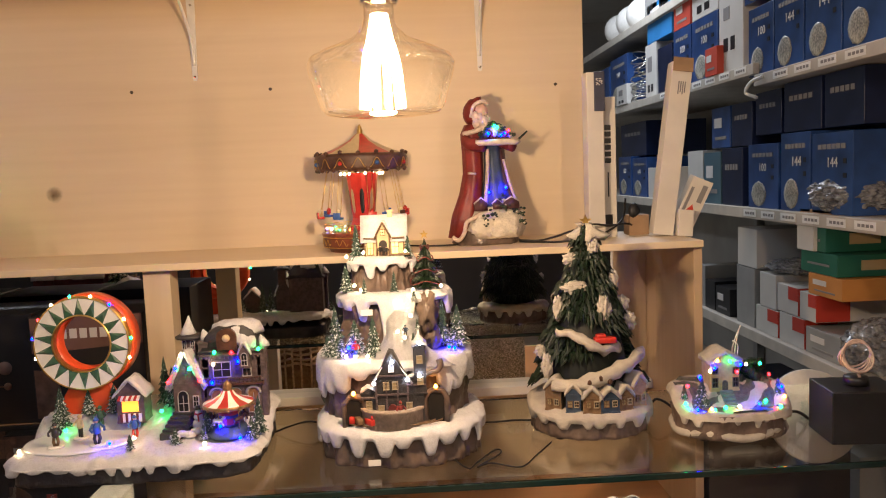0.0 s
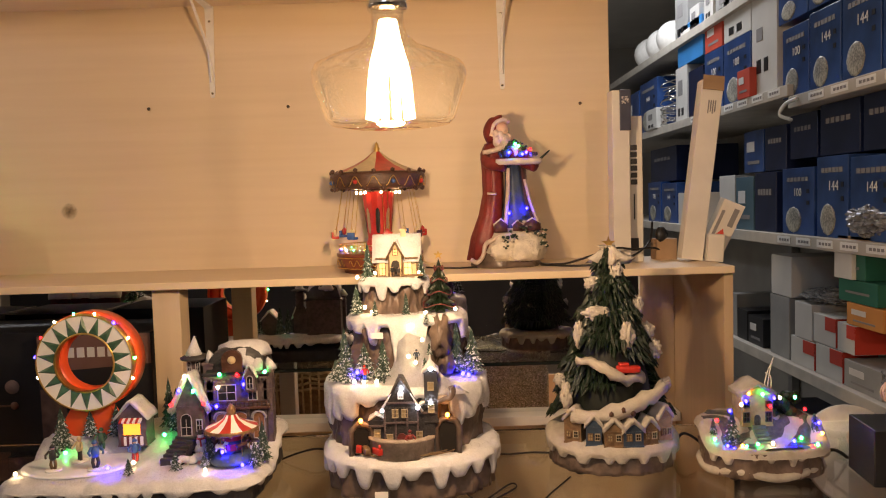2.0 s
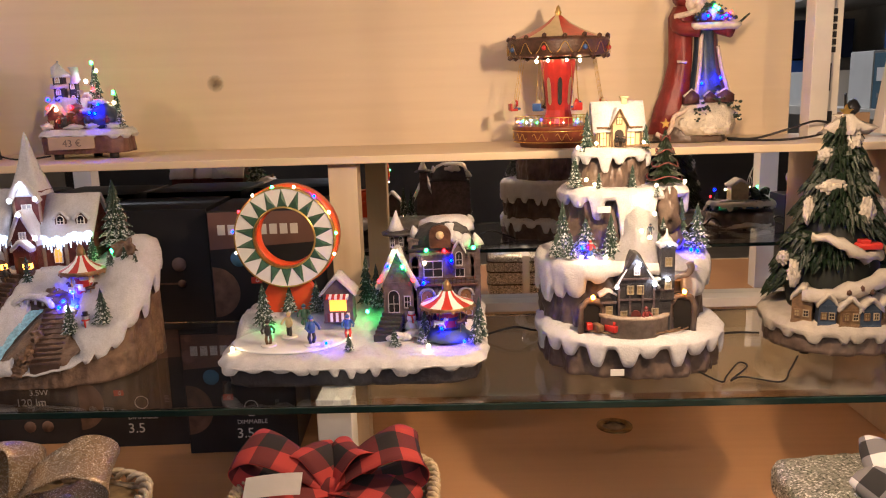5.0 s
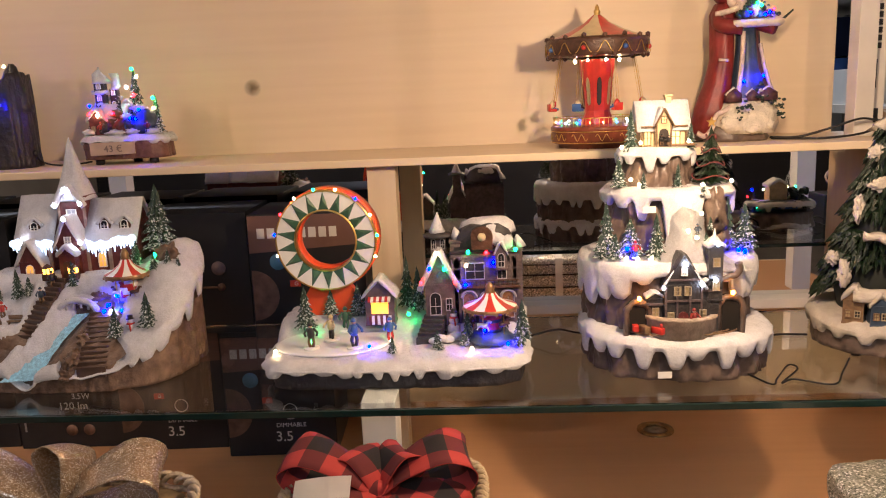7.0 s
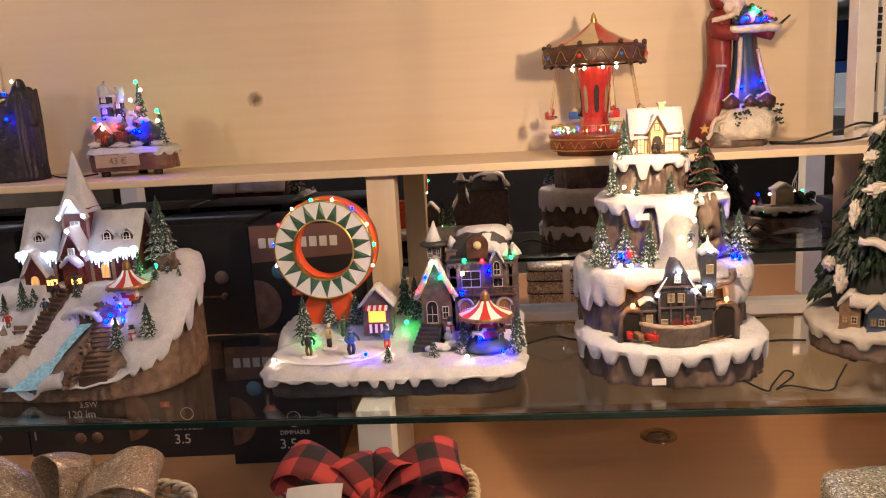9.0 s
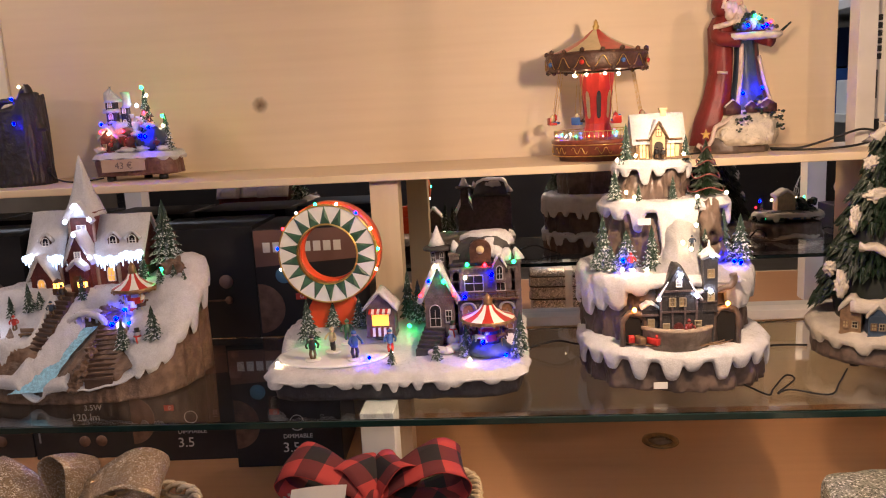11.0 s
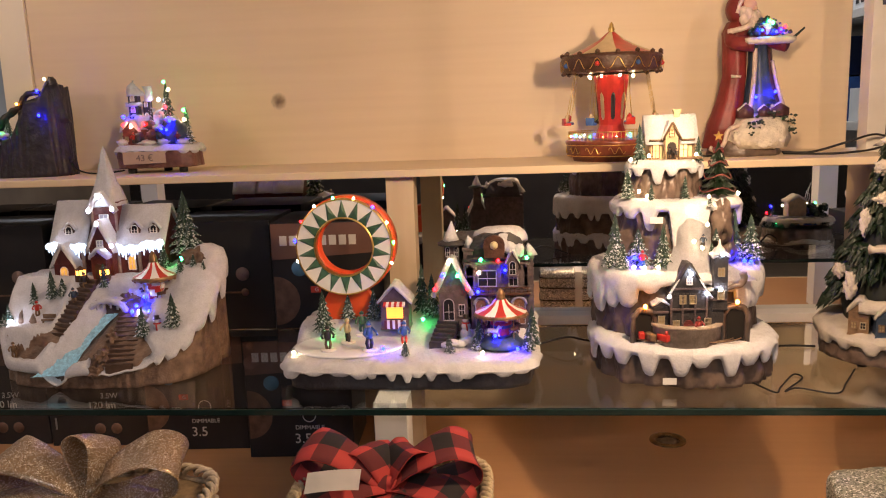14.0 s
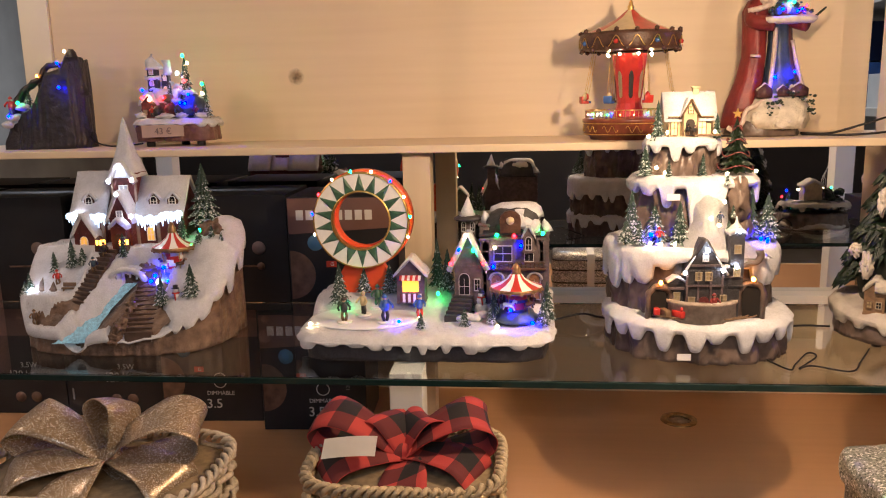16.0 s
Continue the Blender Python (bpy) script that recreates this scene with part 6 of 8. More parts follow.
tube(bm, [(0.118 * math.cos(a), 0.090 * math.sin(a), 0.014 + 0.004 * math.sin(5 * a)) for a in [TAU * i / 60 for i in range(61)]], 0.008, 7)
part("snow_rim", bm, snow_dull, sv)
bm = bmesh.new()
blanket(bm, rounded(0.112, 0.084, 2.6), lambda x, y: 0.0595 + 0.034 * clamp01((y + 0.045) / 0.05) + 0.006 * clamp01(noise.noise(Vector((x * 34, y * 34, 5))) * 6 + 0.6) - 0.006 + 0.0012 * noise.noise(Vector((x * 260, y * 260, 0))), 90, 24)
part("cobbles", bm, mat("grey_green_cobbles", (0.085, 0.09, 0.075), 0.5, var=0.5, scale=150, bump=0.8), sv, "dark cobbled paths between the snow")
hh = mini_house(sv, "villa", (-0.012, 0.010, 0.080), 0.062, 0.05, 0.058, 0.016, mat("pale_ochre_paint", (0.36, 0.28, 0.15), 0.5, var=0.3, scale=80), 0, label="cream villa with snow on its roof", t=0.008, roof=snow_dull)
for x in (-0.022, 0.022):
    window(hh, (x, -0.0265, 0.010), 0.010, 0.016, dark_glass, slate_wall)
    window(hh, (x, -0.0265, 0.036), 0.010, 0.010, dark_glass, slate_wall)
    bm = bmesh.new()
    ball(bm, (x * 1.15, -0.020, 0.060), 1.0, 0, 2, (0.016, 0.012, 0.006), 0.5, 3)
    part("snow_clump", bm, snow_dull, hh)
doorway(hh, (0, -0.0265, 0.0), 0.012, 0.016, slate_wall)
steps(sv, (-0.010, -0.050, 0.058), 0.026, 5, 0.005, 0.007, mat("green_stone", (0.10, 0.16, 0.13), 0.5, var=0.3), 0)
bm = bmesh.new()
for k in range(14):
    ball(bm, (0.035 + 0.012 * (k % 5), 0.02 + 0.010 * (k // 5), 0.09 + 0.010 * ((k * 7) % 4)), 0.013, 0, 2, (1, 1, 1), 0.6, 60)
part("hedge", bm, fir_dark, sv)
bm = bmesh.new()
lathe(bm, [(0.001, 0.0565), (0.036, 0.0565), (0.040, 0.053)], (0.058, -0.050, 0), 32, sx=1.0, sy=0.62)
part("pond", bm, mat("blue_painted_pond", (0.10, 0.22, 0.55), 0.2, var=0.3, scale=60), sv)
little_fir(sv, (-0.072, -0.040, 0.05), 0.07, 0.020, seed=91)
little_fir(sv, (-0.102, -0.020, 0.05), 0.05, 0.015, seed=92)
little_fir(sv, (0.100, -0.020, 0.055), 0.05, 0.013, seed=93)
bm = bmesh.new()
for x, y, h in ((0.018, 0.02, 0.20), (0.024, 0.02, 0.19), (0.03, 0.022, 0.17)):
    tube(bm, curve_pts([(x, y, 0.13), (x + 0.002, y, 0.16), (x + 0.012 * (h - 0.18) * 80, y, h)], 4), 0.0012, 5)
part("twig", bm, white_paint, sv)
for k, p in [("g", (-0.108, -0.045, 0.068)), ("r", (-0.098, -0.03, 0.098)), ("b", (-0.076, -0.062, 0.056)), ("b", (-0.078, -0.045, 0.118)), ("g", (-0.052, -0.062, 0.058)), ("o", (-0.06, -0.062, 0.06)), ("b", (-0.088, -0.06, 0.06)),
             ("w", (-0.046, -0.020, 0.122)), ("b", (-0.036, -0.020, 0.128)), ("o", (-0.030, -0.020, 0.142)), ("g", (-0.004, -0.022, 0.140)), ("b", (0.020, -0.02, 0.132)), ("w", (0.036, -0.01, 0.130)), ("g", (0.066, -0.01, 0.130)), ("r", (0.086, -0.01, 0.108)), ("r", (0.012, -0.02, 0.118)),
             ("b", (0.104, -0.03, 0.088)), ("o", (0.108, -0.035, 0.07)), ("g", (0.084, -0.066, 0.060)), ("b", (0.040, -0.062, 0.066)), ("g", (0.062, -0.045, 0.066)), ("r", (0.072, -0.07, 0.058)), ("w", (0.0, -0.06, 0.062)), ("g", (-0.03, -0.062, 0.062))]:
    led(sv, k, p, 0.0034)

# ---- church on its hill ----
ch = thing("church_hill_village", "snowy hillside church ornament with stairs and a frozen stream", "christmas village", (-1.063, 1.585, GLASS))
BANK = [(-0.020, -0.056), (-0.036, -0.092), (-0.084, -0.128), (-0.140, -0.136), (-0.198, -0.112)]


def near_line(x, y, pts):
    """Distance from a point to a chain of points."""
    best = 9.0
    for (ax, ay), (bx, by) in zip(pts, pts[1:]):
        k = clamp01(((x - ax) * (bx - ax) + (y - ay) * (by - ay)) / ((bx - ax) ** 2 + (by - ay) ** 2))
        best = min(best, math.hypot(x - ax - k * (bx - ax), y - ay - k * (by - ay)))
    return best


def hill(x, y):
    """The moulded rock: a ramp up to the churchyard, a terrace, a hump and the gorge of the stream."""
    z = 0.030 + 0.132 * clamp01((y + 0.152) / 0.145) ** 0.92
    left = clamp01((-0.078 - x) / 0.022)
    shelf = 0.038 + 0.050 * clamp01((y + 0.112) / 0.014) + 0.076 * clamp01((y + 0.060) / 0.064)
    z = z * (1 - left) + shelf * left
    z += 0.040 * math.exp(-((x - 0.150) ** 2 + (y - 0.075) ** 2) / 0.0040) - 0.030 * clamp01((x - 0.168) / 0.04) ** 2 + 0.008 * clamp01((x - 0.1) / 0.04)
    z -= 0.020 * math.exp(-(near_line(x, y, [(0.016, -0.050), (-0.055, -0.160)]) / 0.020) ** 2)
    return z + 0.0030 * noise.noise(Vector((x * 70, y * 70, 2)))


def snow_mask(x, y):
    """Positive where painted snow lies on the rock."""
    nz = 0.007 * noise.noise(Vector((x * 62, y * 62, 8))) + 0.004 * noise.noise(Vector((x * 150, y * 150, 3)))
    right = x - (0.092 + 0.10 * clamp01((-y - 0.10) / 0.1))
    upper = y + 0.040 - 0.012 * math.sin(x * 40)
    terrace = 0.052 - math.hypot((x + 0.142) * 0.70, y + 0.052)
    bank = 0.021 - near_line(x, y, BANK)
    step_way = 0.016 - near_line(x, y, [(-0.074, -0.100), (-0.042, -0.012)])
    rim = 0.010 - abs(y + 0.148) if -0.03 < x < 0.012 else -1
    return min(max(right, upper, terrace, bank, rim), -step_way) + nz


RC = rounded(0.197, 0.147, 2.8)
bm = bmesh.new()
crag(bm, RC, 0.0, 0.002, n=260, rows=14, amp=0.008, freq=30, seed=21, slope=0.985, top=hill)
part("rock_base", bm, rock_brown, ch, "brown painted rock flank")


bm = bmesh.new()
blanket(bm, rounded(0.193, 0.144, 2.8), lambda x, y: hill(x, y) + 0.001)
part("rock_ground", bm, rock_brown, ch, "bare brown rock gorge")
bm = bmesh.new()
rings = blanket(bm, rounded(0.199, 0.149, 2.8), lambda x, y: hill(x, y) - 0.005 + 0.0155 * clamp01(snow_mask(x, y) / 0.0045 + 0.4) ** 0.5)
hang = drips(91, 40, 0.006, 0.036, 0.050, 0.020)
last = rings[-1]
for k in range(1, 6):
    ring = []
    for i, v in enumerate(rings[-1]):
        th = TAU * i / 260
        d = min(hang(th), 0.45 * v.co.z) if snow_mask(v.co.x, v.co.y) > 0 else 0.004
        f = 1 + 0.030 * (0.6, 1.0, 1.0, 0.7, -0.2)[k - 1]
        ring.append(bm.verts.new((v.co.x * f, v.co.y * f, v.co.z - d * (0.10, 0.35, 0.65, 0.90, 1.0)[k - 1])))
    for i in range(260):
        bm.faces.new((last[i], last[(i + 1) % 260], ring[(i + 1) % 260], ring[i]))
    last = ring
part("snow_ground", bm, snow_m, ch, "thick glittering painted snow with ragged edges")
ZC = 0.164
nave = mini_house(ch, "church", (-0.106, 0.075, ZC), 0.086, 0.064, 0.068, 0.072, brick_red, 90, over=0.005, label="dark red church with deep snow on its roof", t=0.009)
mini_house(ch, "church_wing", (0.040, 0.075, ZC), 0.086, 0.090, 0.066, 0.064, brick_red, 90, over=0.005, t=0.009)
mini_house(ch, "church_wing", (-0.040, 0.082, ZC), 0.060, 0.070, 0.060, 0.040, brick_red, 90, over=0.001)
gab = mini_house(ch, "porch_gable", (-0.030, 0.036, ZC), 0.044, 0.052, 0.064, 0.044, brick_red, 0, over=0.006, t=0.008)
mini_house(gab, "porch", (0.003, -0.030, 0), 0.028, 0.026, 0.046, 0.012, brick_red, 0, over=0.004, t=0.007)
chap = mini_house(ch, "side_chapel", (-0.106, 0.022, ZC - 0.002), 0.040, 0.030, 0.034, 0.034, brick_red, 0, over=0.006, t=0.007)
for x in (-0.134, -0.078, -0.006, 0.036, 0.082):
    bm = bmesh.new()
    box(bm, (x, 0.031, ZC + 0.030), (0.006, 0.006, 0.062), bev=0.001)
    part("buttress", bm, mat("pale_corner_trim", (0.30, 0.22, 0.18), 0.5, var=0.3, scale=90), ch, smooth=False)
tow = mini_house(ch, "tower", (-0.034, 0.066, ZC + 0.06), 0.050, 0.046, 0.082, 0.004, brick_red, 0, over=0.001, roof=brick_red)
for sx in (-1, 1):
    bm = bmesh.new()
    box(bm, (sx * 0.024, -0.0225, 0.042), (0.005, 0.004, 0.080), bev=0.0008)
    part("corner_pier", bm, MATS["pale_corner_trim"], tow, smooth=False)
bm = bmesh.new()
lathe(bm, [(0.040, 0.078), (0.034, 0.092), (0.022, 0.124), (0.010, 0.166), (0.0008, 0.194)], n=4, rot=Matrix.Rotation(math.pi / 4, 3, "Z"))
bmesh.ops.subdivide_edges(bm, edges=bm.edges[:], cuts=3, use_grid_fill=True)
for v in bm.verts:
    v.co += Vector((noise.noise(v.co * 60), noise.noise(v.co * 60 + Vector((5, 0, 0))), 0)) * 0.002
part("spire", bm, snow_m, tow, "snow-covered pointed spire")
bm = bmesh.new()
tube(bm, curve_pts([(-0.029, -0.030, 0.068), (-0.016, -0.031, 0.090), (0.0, -0.031, 0.108), (0.016, -0.031, 0.090), (0.029, -0.030, 0.068)], 4), 0.0062, 8)
for v in bm.verts:
    v.co.z += 0.003 * noise.noise(v.co * 110)
part("gablet", bm, snow_m, tow, "snow piled on the little gable")
window(tow, (0, -0.0235, 0.044), 0.016, 0.018, mat("bluish_dusk_pane", (0.40, 0.42, 0.46), 0.3, var=0.1, emit=0.10), white_paint)
window(gab, (0, -0.0265, 0.062), 0.010, 0.014, mat("bluish_dusk_pane", (0.40, 0.42, 0.46)), white_paint)
window(chap, (0, -0.0155, 0.006), 0.013, 0.016, glow_window, white_paint, True)
window(ch, (0.020, 0.0315, ZC + 0.016), 0.013, 0.02, glow_window, white_paint, True)
window(ch, (0.062, 0.0315, ZC + 0.016), 0.013, 0.02, dark_glass, brown_rim, True)
doorway(gab, (0.003, -0.0440, 0.001), 0.016, 0.026, brown_rim)
for x in (-0.106, 0.028, 0.066):
    dormer(ch, (x, 0.040, ZC + 0.084), 0.0105)
    bm = bmesh.new()
    tube(bm, curve_pts([(x - 0.015, 0.040, ZC + 0.094), (x, 0.040, ZC + 0.109), (x + 0.015, 0.040, ZC + 0.094)], 4), 0.0035, 7)
    part("dormer_snow", bm, snow_m, ch)
for k, (x, w, dz) in enumerate(((-0.134, 0.026, 0.0), (-0.090, 0.042, -0.001), (-0.056, 0.014, -0.004), (-0.002, 0.018, -0.002), (0.022, 0.040, -0.006), (0.066, 0.042, 0.002))):
    bm = bmesh.new()
    for q in range(int(w / 0.008)):
        ball(bm, (x - w / 2 + 0.004 + 0.008 * q, 0.026 + 0.002 * (q % 2), ZC + 0.064 + dz + 0.002 * math.sin(q * 2.1 + k)), 0.0085, 0, 2, (1.0, 0.7, 0.8), 0.35, 90)
    # snow and icicles emit cold light themselves, in place of LEDs in the eaves
    eave = part("lit_eave", bm, mat("self_lit_icicle", (0.66, 0.82, 1.0), 0.3, var=0, emit=1.7), ch, "eave snow with a cold white glow of its own")
    for i in range(int(w / 0.006)):
        bm = bmesh.new()
        xx = x - w / 2 + 0.006 * i + 0.003
        tube(bm, [(xx, 0.025, ZC + 0.062 + dz), (xx + 0.0005, 0.0245, ZC + 0.052 + dz - 0.005 * ((i * 7 + k) % 3))], 0.0034, 6, 0, 0.25)
        part("icicle", bm, MATS["self_lit_icicle"], eave)
for p in [(-0.030, 0.004, ZC + 0.110), (-0.006, 0.006, ZC + 0.066), (-0.058, 0.030, ZC + 0.132), (-0.010, 0.030, ZC + 0.134), (-0.034, 0.028, ZC + 0.160), (-0.126, 0.020, ZC + 0.066)]:
    led(ch, "c", p, 0.0040)
for x in (-0.060, -0.013):
    bm = bmesh.new()
    box(bm, (x, -0.016, ZC + 0.020), (0.014, 0.011, 0.010), 0, bev=0.001)
    lan = part("lantern", bm, mat("lantern_glow", (1.0, 0.42, 0.06), var=0, emit=7.0), ch, "glowing amber lantern", smooth=False)
    bm = bmesh.new()
    box(bm, (x, -0.016, ZC + 0.009), (0.017, 0.014, 0.012))
    for sx in (-1, 0, 1):
        box(bm, (x + sx * 0.0068, -0.0225, ZC + 0.020), (0.0012, 0.0012, 0.010))
    lathe(bm, [(0.012, 0.0255), (0.001, 0.033)], (x, -0.016, ZC), 4)
    part("lantern_frame", bm, brown_rim, lan, smooth=False)
# stairs: an upper flight to the porch and a lower one beside the gorge
dark_steps = mat("dark_brown_steps", (0.085, 0.05, 0.035), 0.5, var=0.4, scale=80)
steps(ch, (-0.072, -0.098, 0.082), 0.036, 13, 0.0068, 0.0070, dark_steps, -19)
steps(ch, (0.066, -0.146, 0.038), 0.048, 12, 0.0066, 0.0076, dark_steps, 6)
# stream that widens towards the front, and the bridge over it
bm = bmesh.new()
rows = []
for j in range(24):
    t = j / 23
    x = 0.014 - 0.072 * t - 0.006 * math.sin(t * 3.1)
    y = -0.054 - 0.101 * t
    z = max(0.026, hill(x, y) + 0.010)
    hw = 0.011 + 0.022 * t ** 1.3
    rows.append([bm.verts.new((x + u * hw, y + u * 0.004, z + 0.0016 * noise.noise(Vector((u * 9, t * 8, 0))))) for u in [k / 5 - 1 for k in range(11)]])
for j in range(23):
    for k in range(10):
        bm.faces.new((rows[j][k], rows[j][k + 1], rows[j + 1][k + 1], rows[j + 1][k]))
bmesh.ops.solidify(bm, geom=bm.faces[:], thickness=0.006)
part("stream", bm, mat("icy_stream", (0.42, 0.70, 0.80), 0.12, var=0.45, scale=190, bump=0.8, emit=0.16), ch, "glossy ice stream faintly lit from below")
bm = bmesh.new()
for dy in (-0.010, 0.010):
    tube(bm, [(0.008 + 0.036 * math.cos(a), -0.046 + dy, 0.112 + 0.026 * math.sin(a)) for a in [math.pi * i / 14 for i in range(15)]], 0.0058, 8)
for v in bm.verts:
    v.co.z += 0.0025 * noise.noise(v.co * 120)
brg = part("bridge", bm, snow_m, ch, "arched snowy footbridge")
bm = bmesh.new()
prism(bm, [(0.008 + 0.032 * math.cos(a), 0.106 + 0.020 * math.sin(a)) for a in [math.pi * i / 10 for i in range(11)]], -0.044, -0.040)
part("arch_wall", bm, rock_brown, brg, "brown stone arch", smooth=False)
for i in range(8):
    a = math.pi * (i + 0.5) / 8
    bm = bmesh.new()
    tube(bm, [(0.008 + 0.036 * math.cos(a), -0.057, 0.104 + 0.020 * math.sin(a)), (0.008 + 0.036 * math.cos(a), -0.056, 0.116 + 0.024 * math.sin(a))], 0.0022, 5)
    part("baluster", bm, snow_m, brg)
bm = bmesh.new()
lathe(bm, [(0.001, 0.0975), (0.034, 0.0975), (0.038, 0.094)], (-0.140, -0.062, 0), 32, sx=1.0, sy=0.62)
part("ice_rink", bm, ice_m, ch)
mini_carousel(ch, (0.092, -0.030, 0.112), 0.038, 0.108, stripes=True)
little_snowman(ch, (0.120, -0.096, 0.074), 0.044)
for i, (x, y, h, r) in enumerate([(0.096, -0.104, 0.056, 0.016), (0.150, -0.096, 0.064, 0.018), (0.134, -0.010, 0.034, 0.009), (0.156, 0.000, 0.030, 0.009), (0.176, -0.004, 0.022, 0.006), (0.116, 0.068, 0.128, 0.038), (0.086, 0.026, 0.060, 0.015), (-0.116, -0.024, 0.058, 0.013), (-0.096, -0.022, 0.036, 0.013), (-0.012, -0.022, 0.050, 0.010), (-0.150, -0.030, 0.044, 0.010), (-0.184, -0.062, 0.044, 0.010), (-0.182, -0.080, 0.030, 0.010)]):
    little_fir(ch, (x, y, 0.004 + hill(x, y)), h, r, seed=120 + i)
for x, y, cm in ((-0.134, -0.050, red_paint), (-0.058, -0.052, blue_robe), (-0.148, -0.112, brown_wall), (-0.050, -0.024, slate_wall), (0.074, -0.020, blue_paint)):
    little_skater(ch, (x, y, 0.006 + hill(x, y)), 0.032, cm, brown_wall, 30, 0)
bm = bmesh.new()
box(bm, (-0.108, -0.060, 0.104), (0.026, 0.006, 0.003), bev=0.0006)
box(bm, (-0.108, -0.055, 0.110), (0.026, 0.002, 0.008), bev=0.0006)
for sx in (-0.010, 0.010):
    box(bm, (-0.108 + sx, -0.059, 0.098), (0.002, 0.006, 0.010))
part("bench", bm, brown_wall, ch, "little brown bench", smooth=False)
bm = bmesh.new()
ball(bm, (0.148, 0.022, 0.196), 1.0, 0, 4, (0.020, 0.016, 0.022), 0.55, 2.5)
part("boulder", bm, rock_brown, ch)
for x, y, z, sx, sy, sz in ((0.030, -0.118, 0.050, 0.014, 0.030, 0.018), (0.036, -0.084, 0.076, 0.012, 0.028, 0.018), (0.020, -0.144, 0.032, 0.016, 0.010, 0.012), (0.040, -0.030, 0.128, 0.030, 0.012, 0.016), (-0.020, -0.038, 0.118, 0.012, 0.012, 0.020)):
    bm = bmesh.new()
    ball(bm, (x, y, z), 1.0, 0, 4, (sx, sy, sz), 0.6, 2.8)
    part("rock_face", bm, rock_brown, ch)
for k, p in [("g", (-0.108, -0.044, 0.108)), ("c", (-0.172, -0.074, 0.104)), ("b", (0.062, -0.052, 0.126)), ("c", (0.074, -0.066, 0.118)), ("b", (0.058, -0.062, 0.118)), ("g", (0.122, 0.022, 0.200)), ("b", (0.090, -0.060, 0.118)), ("b", (0.074, -0.040, 0.140))]:
    led(ch, k, p, 0.0042)

# ---- little village with the handwritten price ----
fv = thing("tower_village", "little snowy castle village with coloured lights and a price card", "christmas village", (-1.130, 1.978, SHELF), 4)
RF = rounded(0.094, 0.058, 4)
bm = bmesh.new()
crag(bm, RF, 0.012, 0.050, n=120, rows=6, amp=0.007, freq=45, seed=31)
part("rock_base", bm, mat("purple_brown_rock", (0.16, 0.075, 0.065), 0.42, var=0.45, scale=70, bump=0.5), fv)
feet(fv, [(-0.058, -0.035), (0.062, -0.035), (0.0, 0.035)], None, 0.010, 0.013)
bm = bmesh.new()
drape(bm, RF, 0.064, drips(101, 18, 0.004, 0.012, 0.09, 0.014), n=200, out=0.006, bumpy=0.004)
part("snow_rim", bm, snow_m, fv)
for x, y, z0, z1, w in ((-0.054, 0.004, 0.090, 0.180, 0.022), (-0.026, 0.010, 0.090, 0.166, 0.017)):
    bm = bmesh.new()
    box(bm, (x, y, (z0 + z1) / 2), (w, w, z1 - z0), bev=0.0015)
    tw2 = part("castle_tower", bm, slate_wall, fv, smooth=False)
    bm = bmesh.new()
    lathe(bm, [(w * 0.80, z1 - 0.002), (w * 0.62, z1 + 0.006), (w * 0.26, z1 + 0.020), (0.0006, z1 + 0.034)], (x, y, 0), n=14, wob=0.5, freq=80)
    part("spire", bm, snow_m, tw2, "snow-covered cone")
    for q in range(2):
        bm = bmesh.new()
        zz = z1 - 0.022 - 0.026 * q
        lathe(bm, [(w * 0.60, zz - 0.004), (w * 0.74, zz), (w * 0.66, zz + 0.004), (w * 0.52, zz + 0.006)], (x, y, 0), n=16, wob=0.6, freq=80)
        part("snow_ledge", bm, snow_m, tw2)
        window(tw2, (x, y - w / 2 - 0.0005, zz + 0.009), w * 0.34, 0.008, cream_paint, white_paint, True)
for nm, x, y, w, d, h, rh, wm, rz in (("house", -0.056, -0.014, 0.034, 0.040, 0.040, 0.018, brick_red, 0), ("house", -0.020, -0.010, 0.030, 0.050, 0.046, 0.018, brown_wall, 90), ("house", 0.004, 0.016, 0.030, 0.030, 0.058, 0.018, brick_red, 0)):
    hq = mini_house(fv, nm, (x, y, 0.060), w, d, h, rh, wm, rz, over=0.005, t=0.008)
    if not rz:
        for q in (-0.25, 0.25):
            window(hq, (q * w, -d / 2 - 0.0005, h * 0.35), 0.006, 0.010, dim_pane, dull_bars)
bm = bmesh.new()
ball(bm, (0.040, -0.020, 0.092), 0.034, 0, 3, (1, 0.8, 0.86), 0.45, 40)
part("cave", bm, blue_robe, fv, "blue rocky cave")
for x, y, z, sx in ((0.022, -0.042, 0.072, 0.014), (-0.014, -0.046, 0.070, 0.020), (0.066, -0.040, 0.070, 0.014), (-0.076, -0.034, 0.072, 0.012), (0.040, -0.030, 0.122, 0.018), (0.010, -0.034, 0.104, 0.012)):
    bm = bmesh.new()
    ball(bm, (x, y, z), 1.0, 0, 3, (sx, 0.012, 0.007), 0.5, 2.6)
    part("snow_clump", bm, snow_m, fv)
for x, y, z, sx, sz, wm in ((0.000, -0.040, 0.084, 0.014, 0.014, brick_red), (-0.010, -0.030, 0.110, 0.014, 0.010, brown_wall), (0.020, -0.046, 0.086, 0.010, 0.010, slate_wall), (-0.030, -0.046, 0.080, 0.010, 0.014, slate_wall)):
    bm = bmesh.new()
    ball(bm, (x, y, z), 1.0, 0, 3, (sx, 0.010, sz), 0.6, 2.4)
    part("rock", bm, wm, fv)
for x, rz, cm in ((-0.044, 20, red_paint), (0.012, -30, blue_paint), (0.058, 10, red_robe)):
    little_skater(fv, (x, -0.046, 0.066), 0.028, cm, slate_wall, rz, 0)
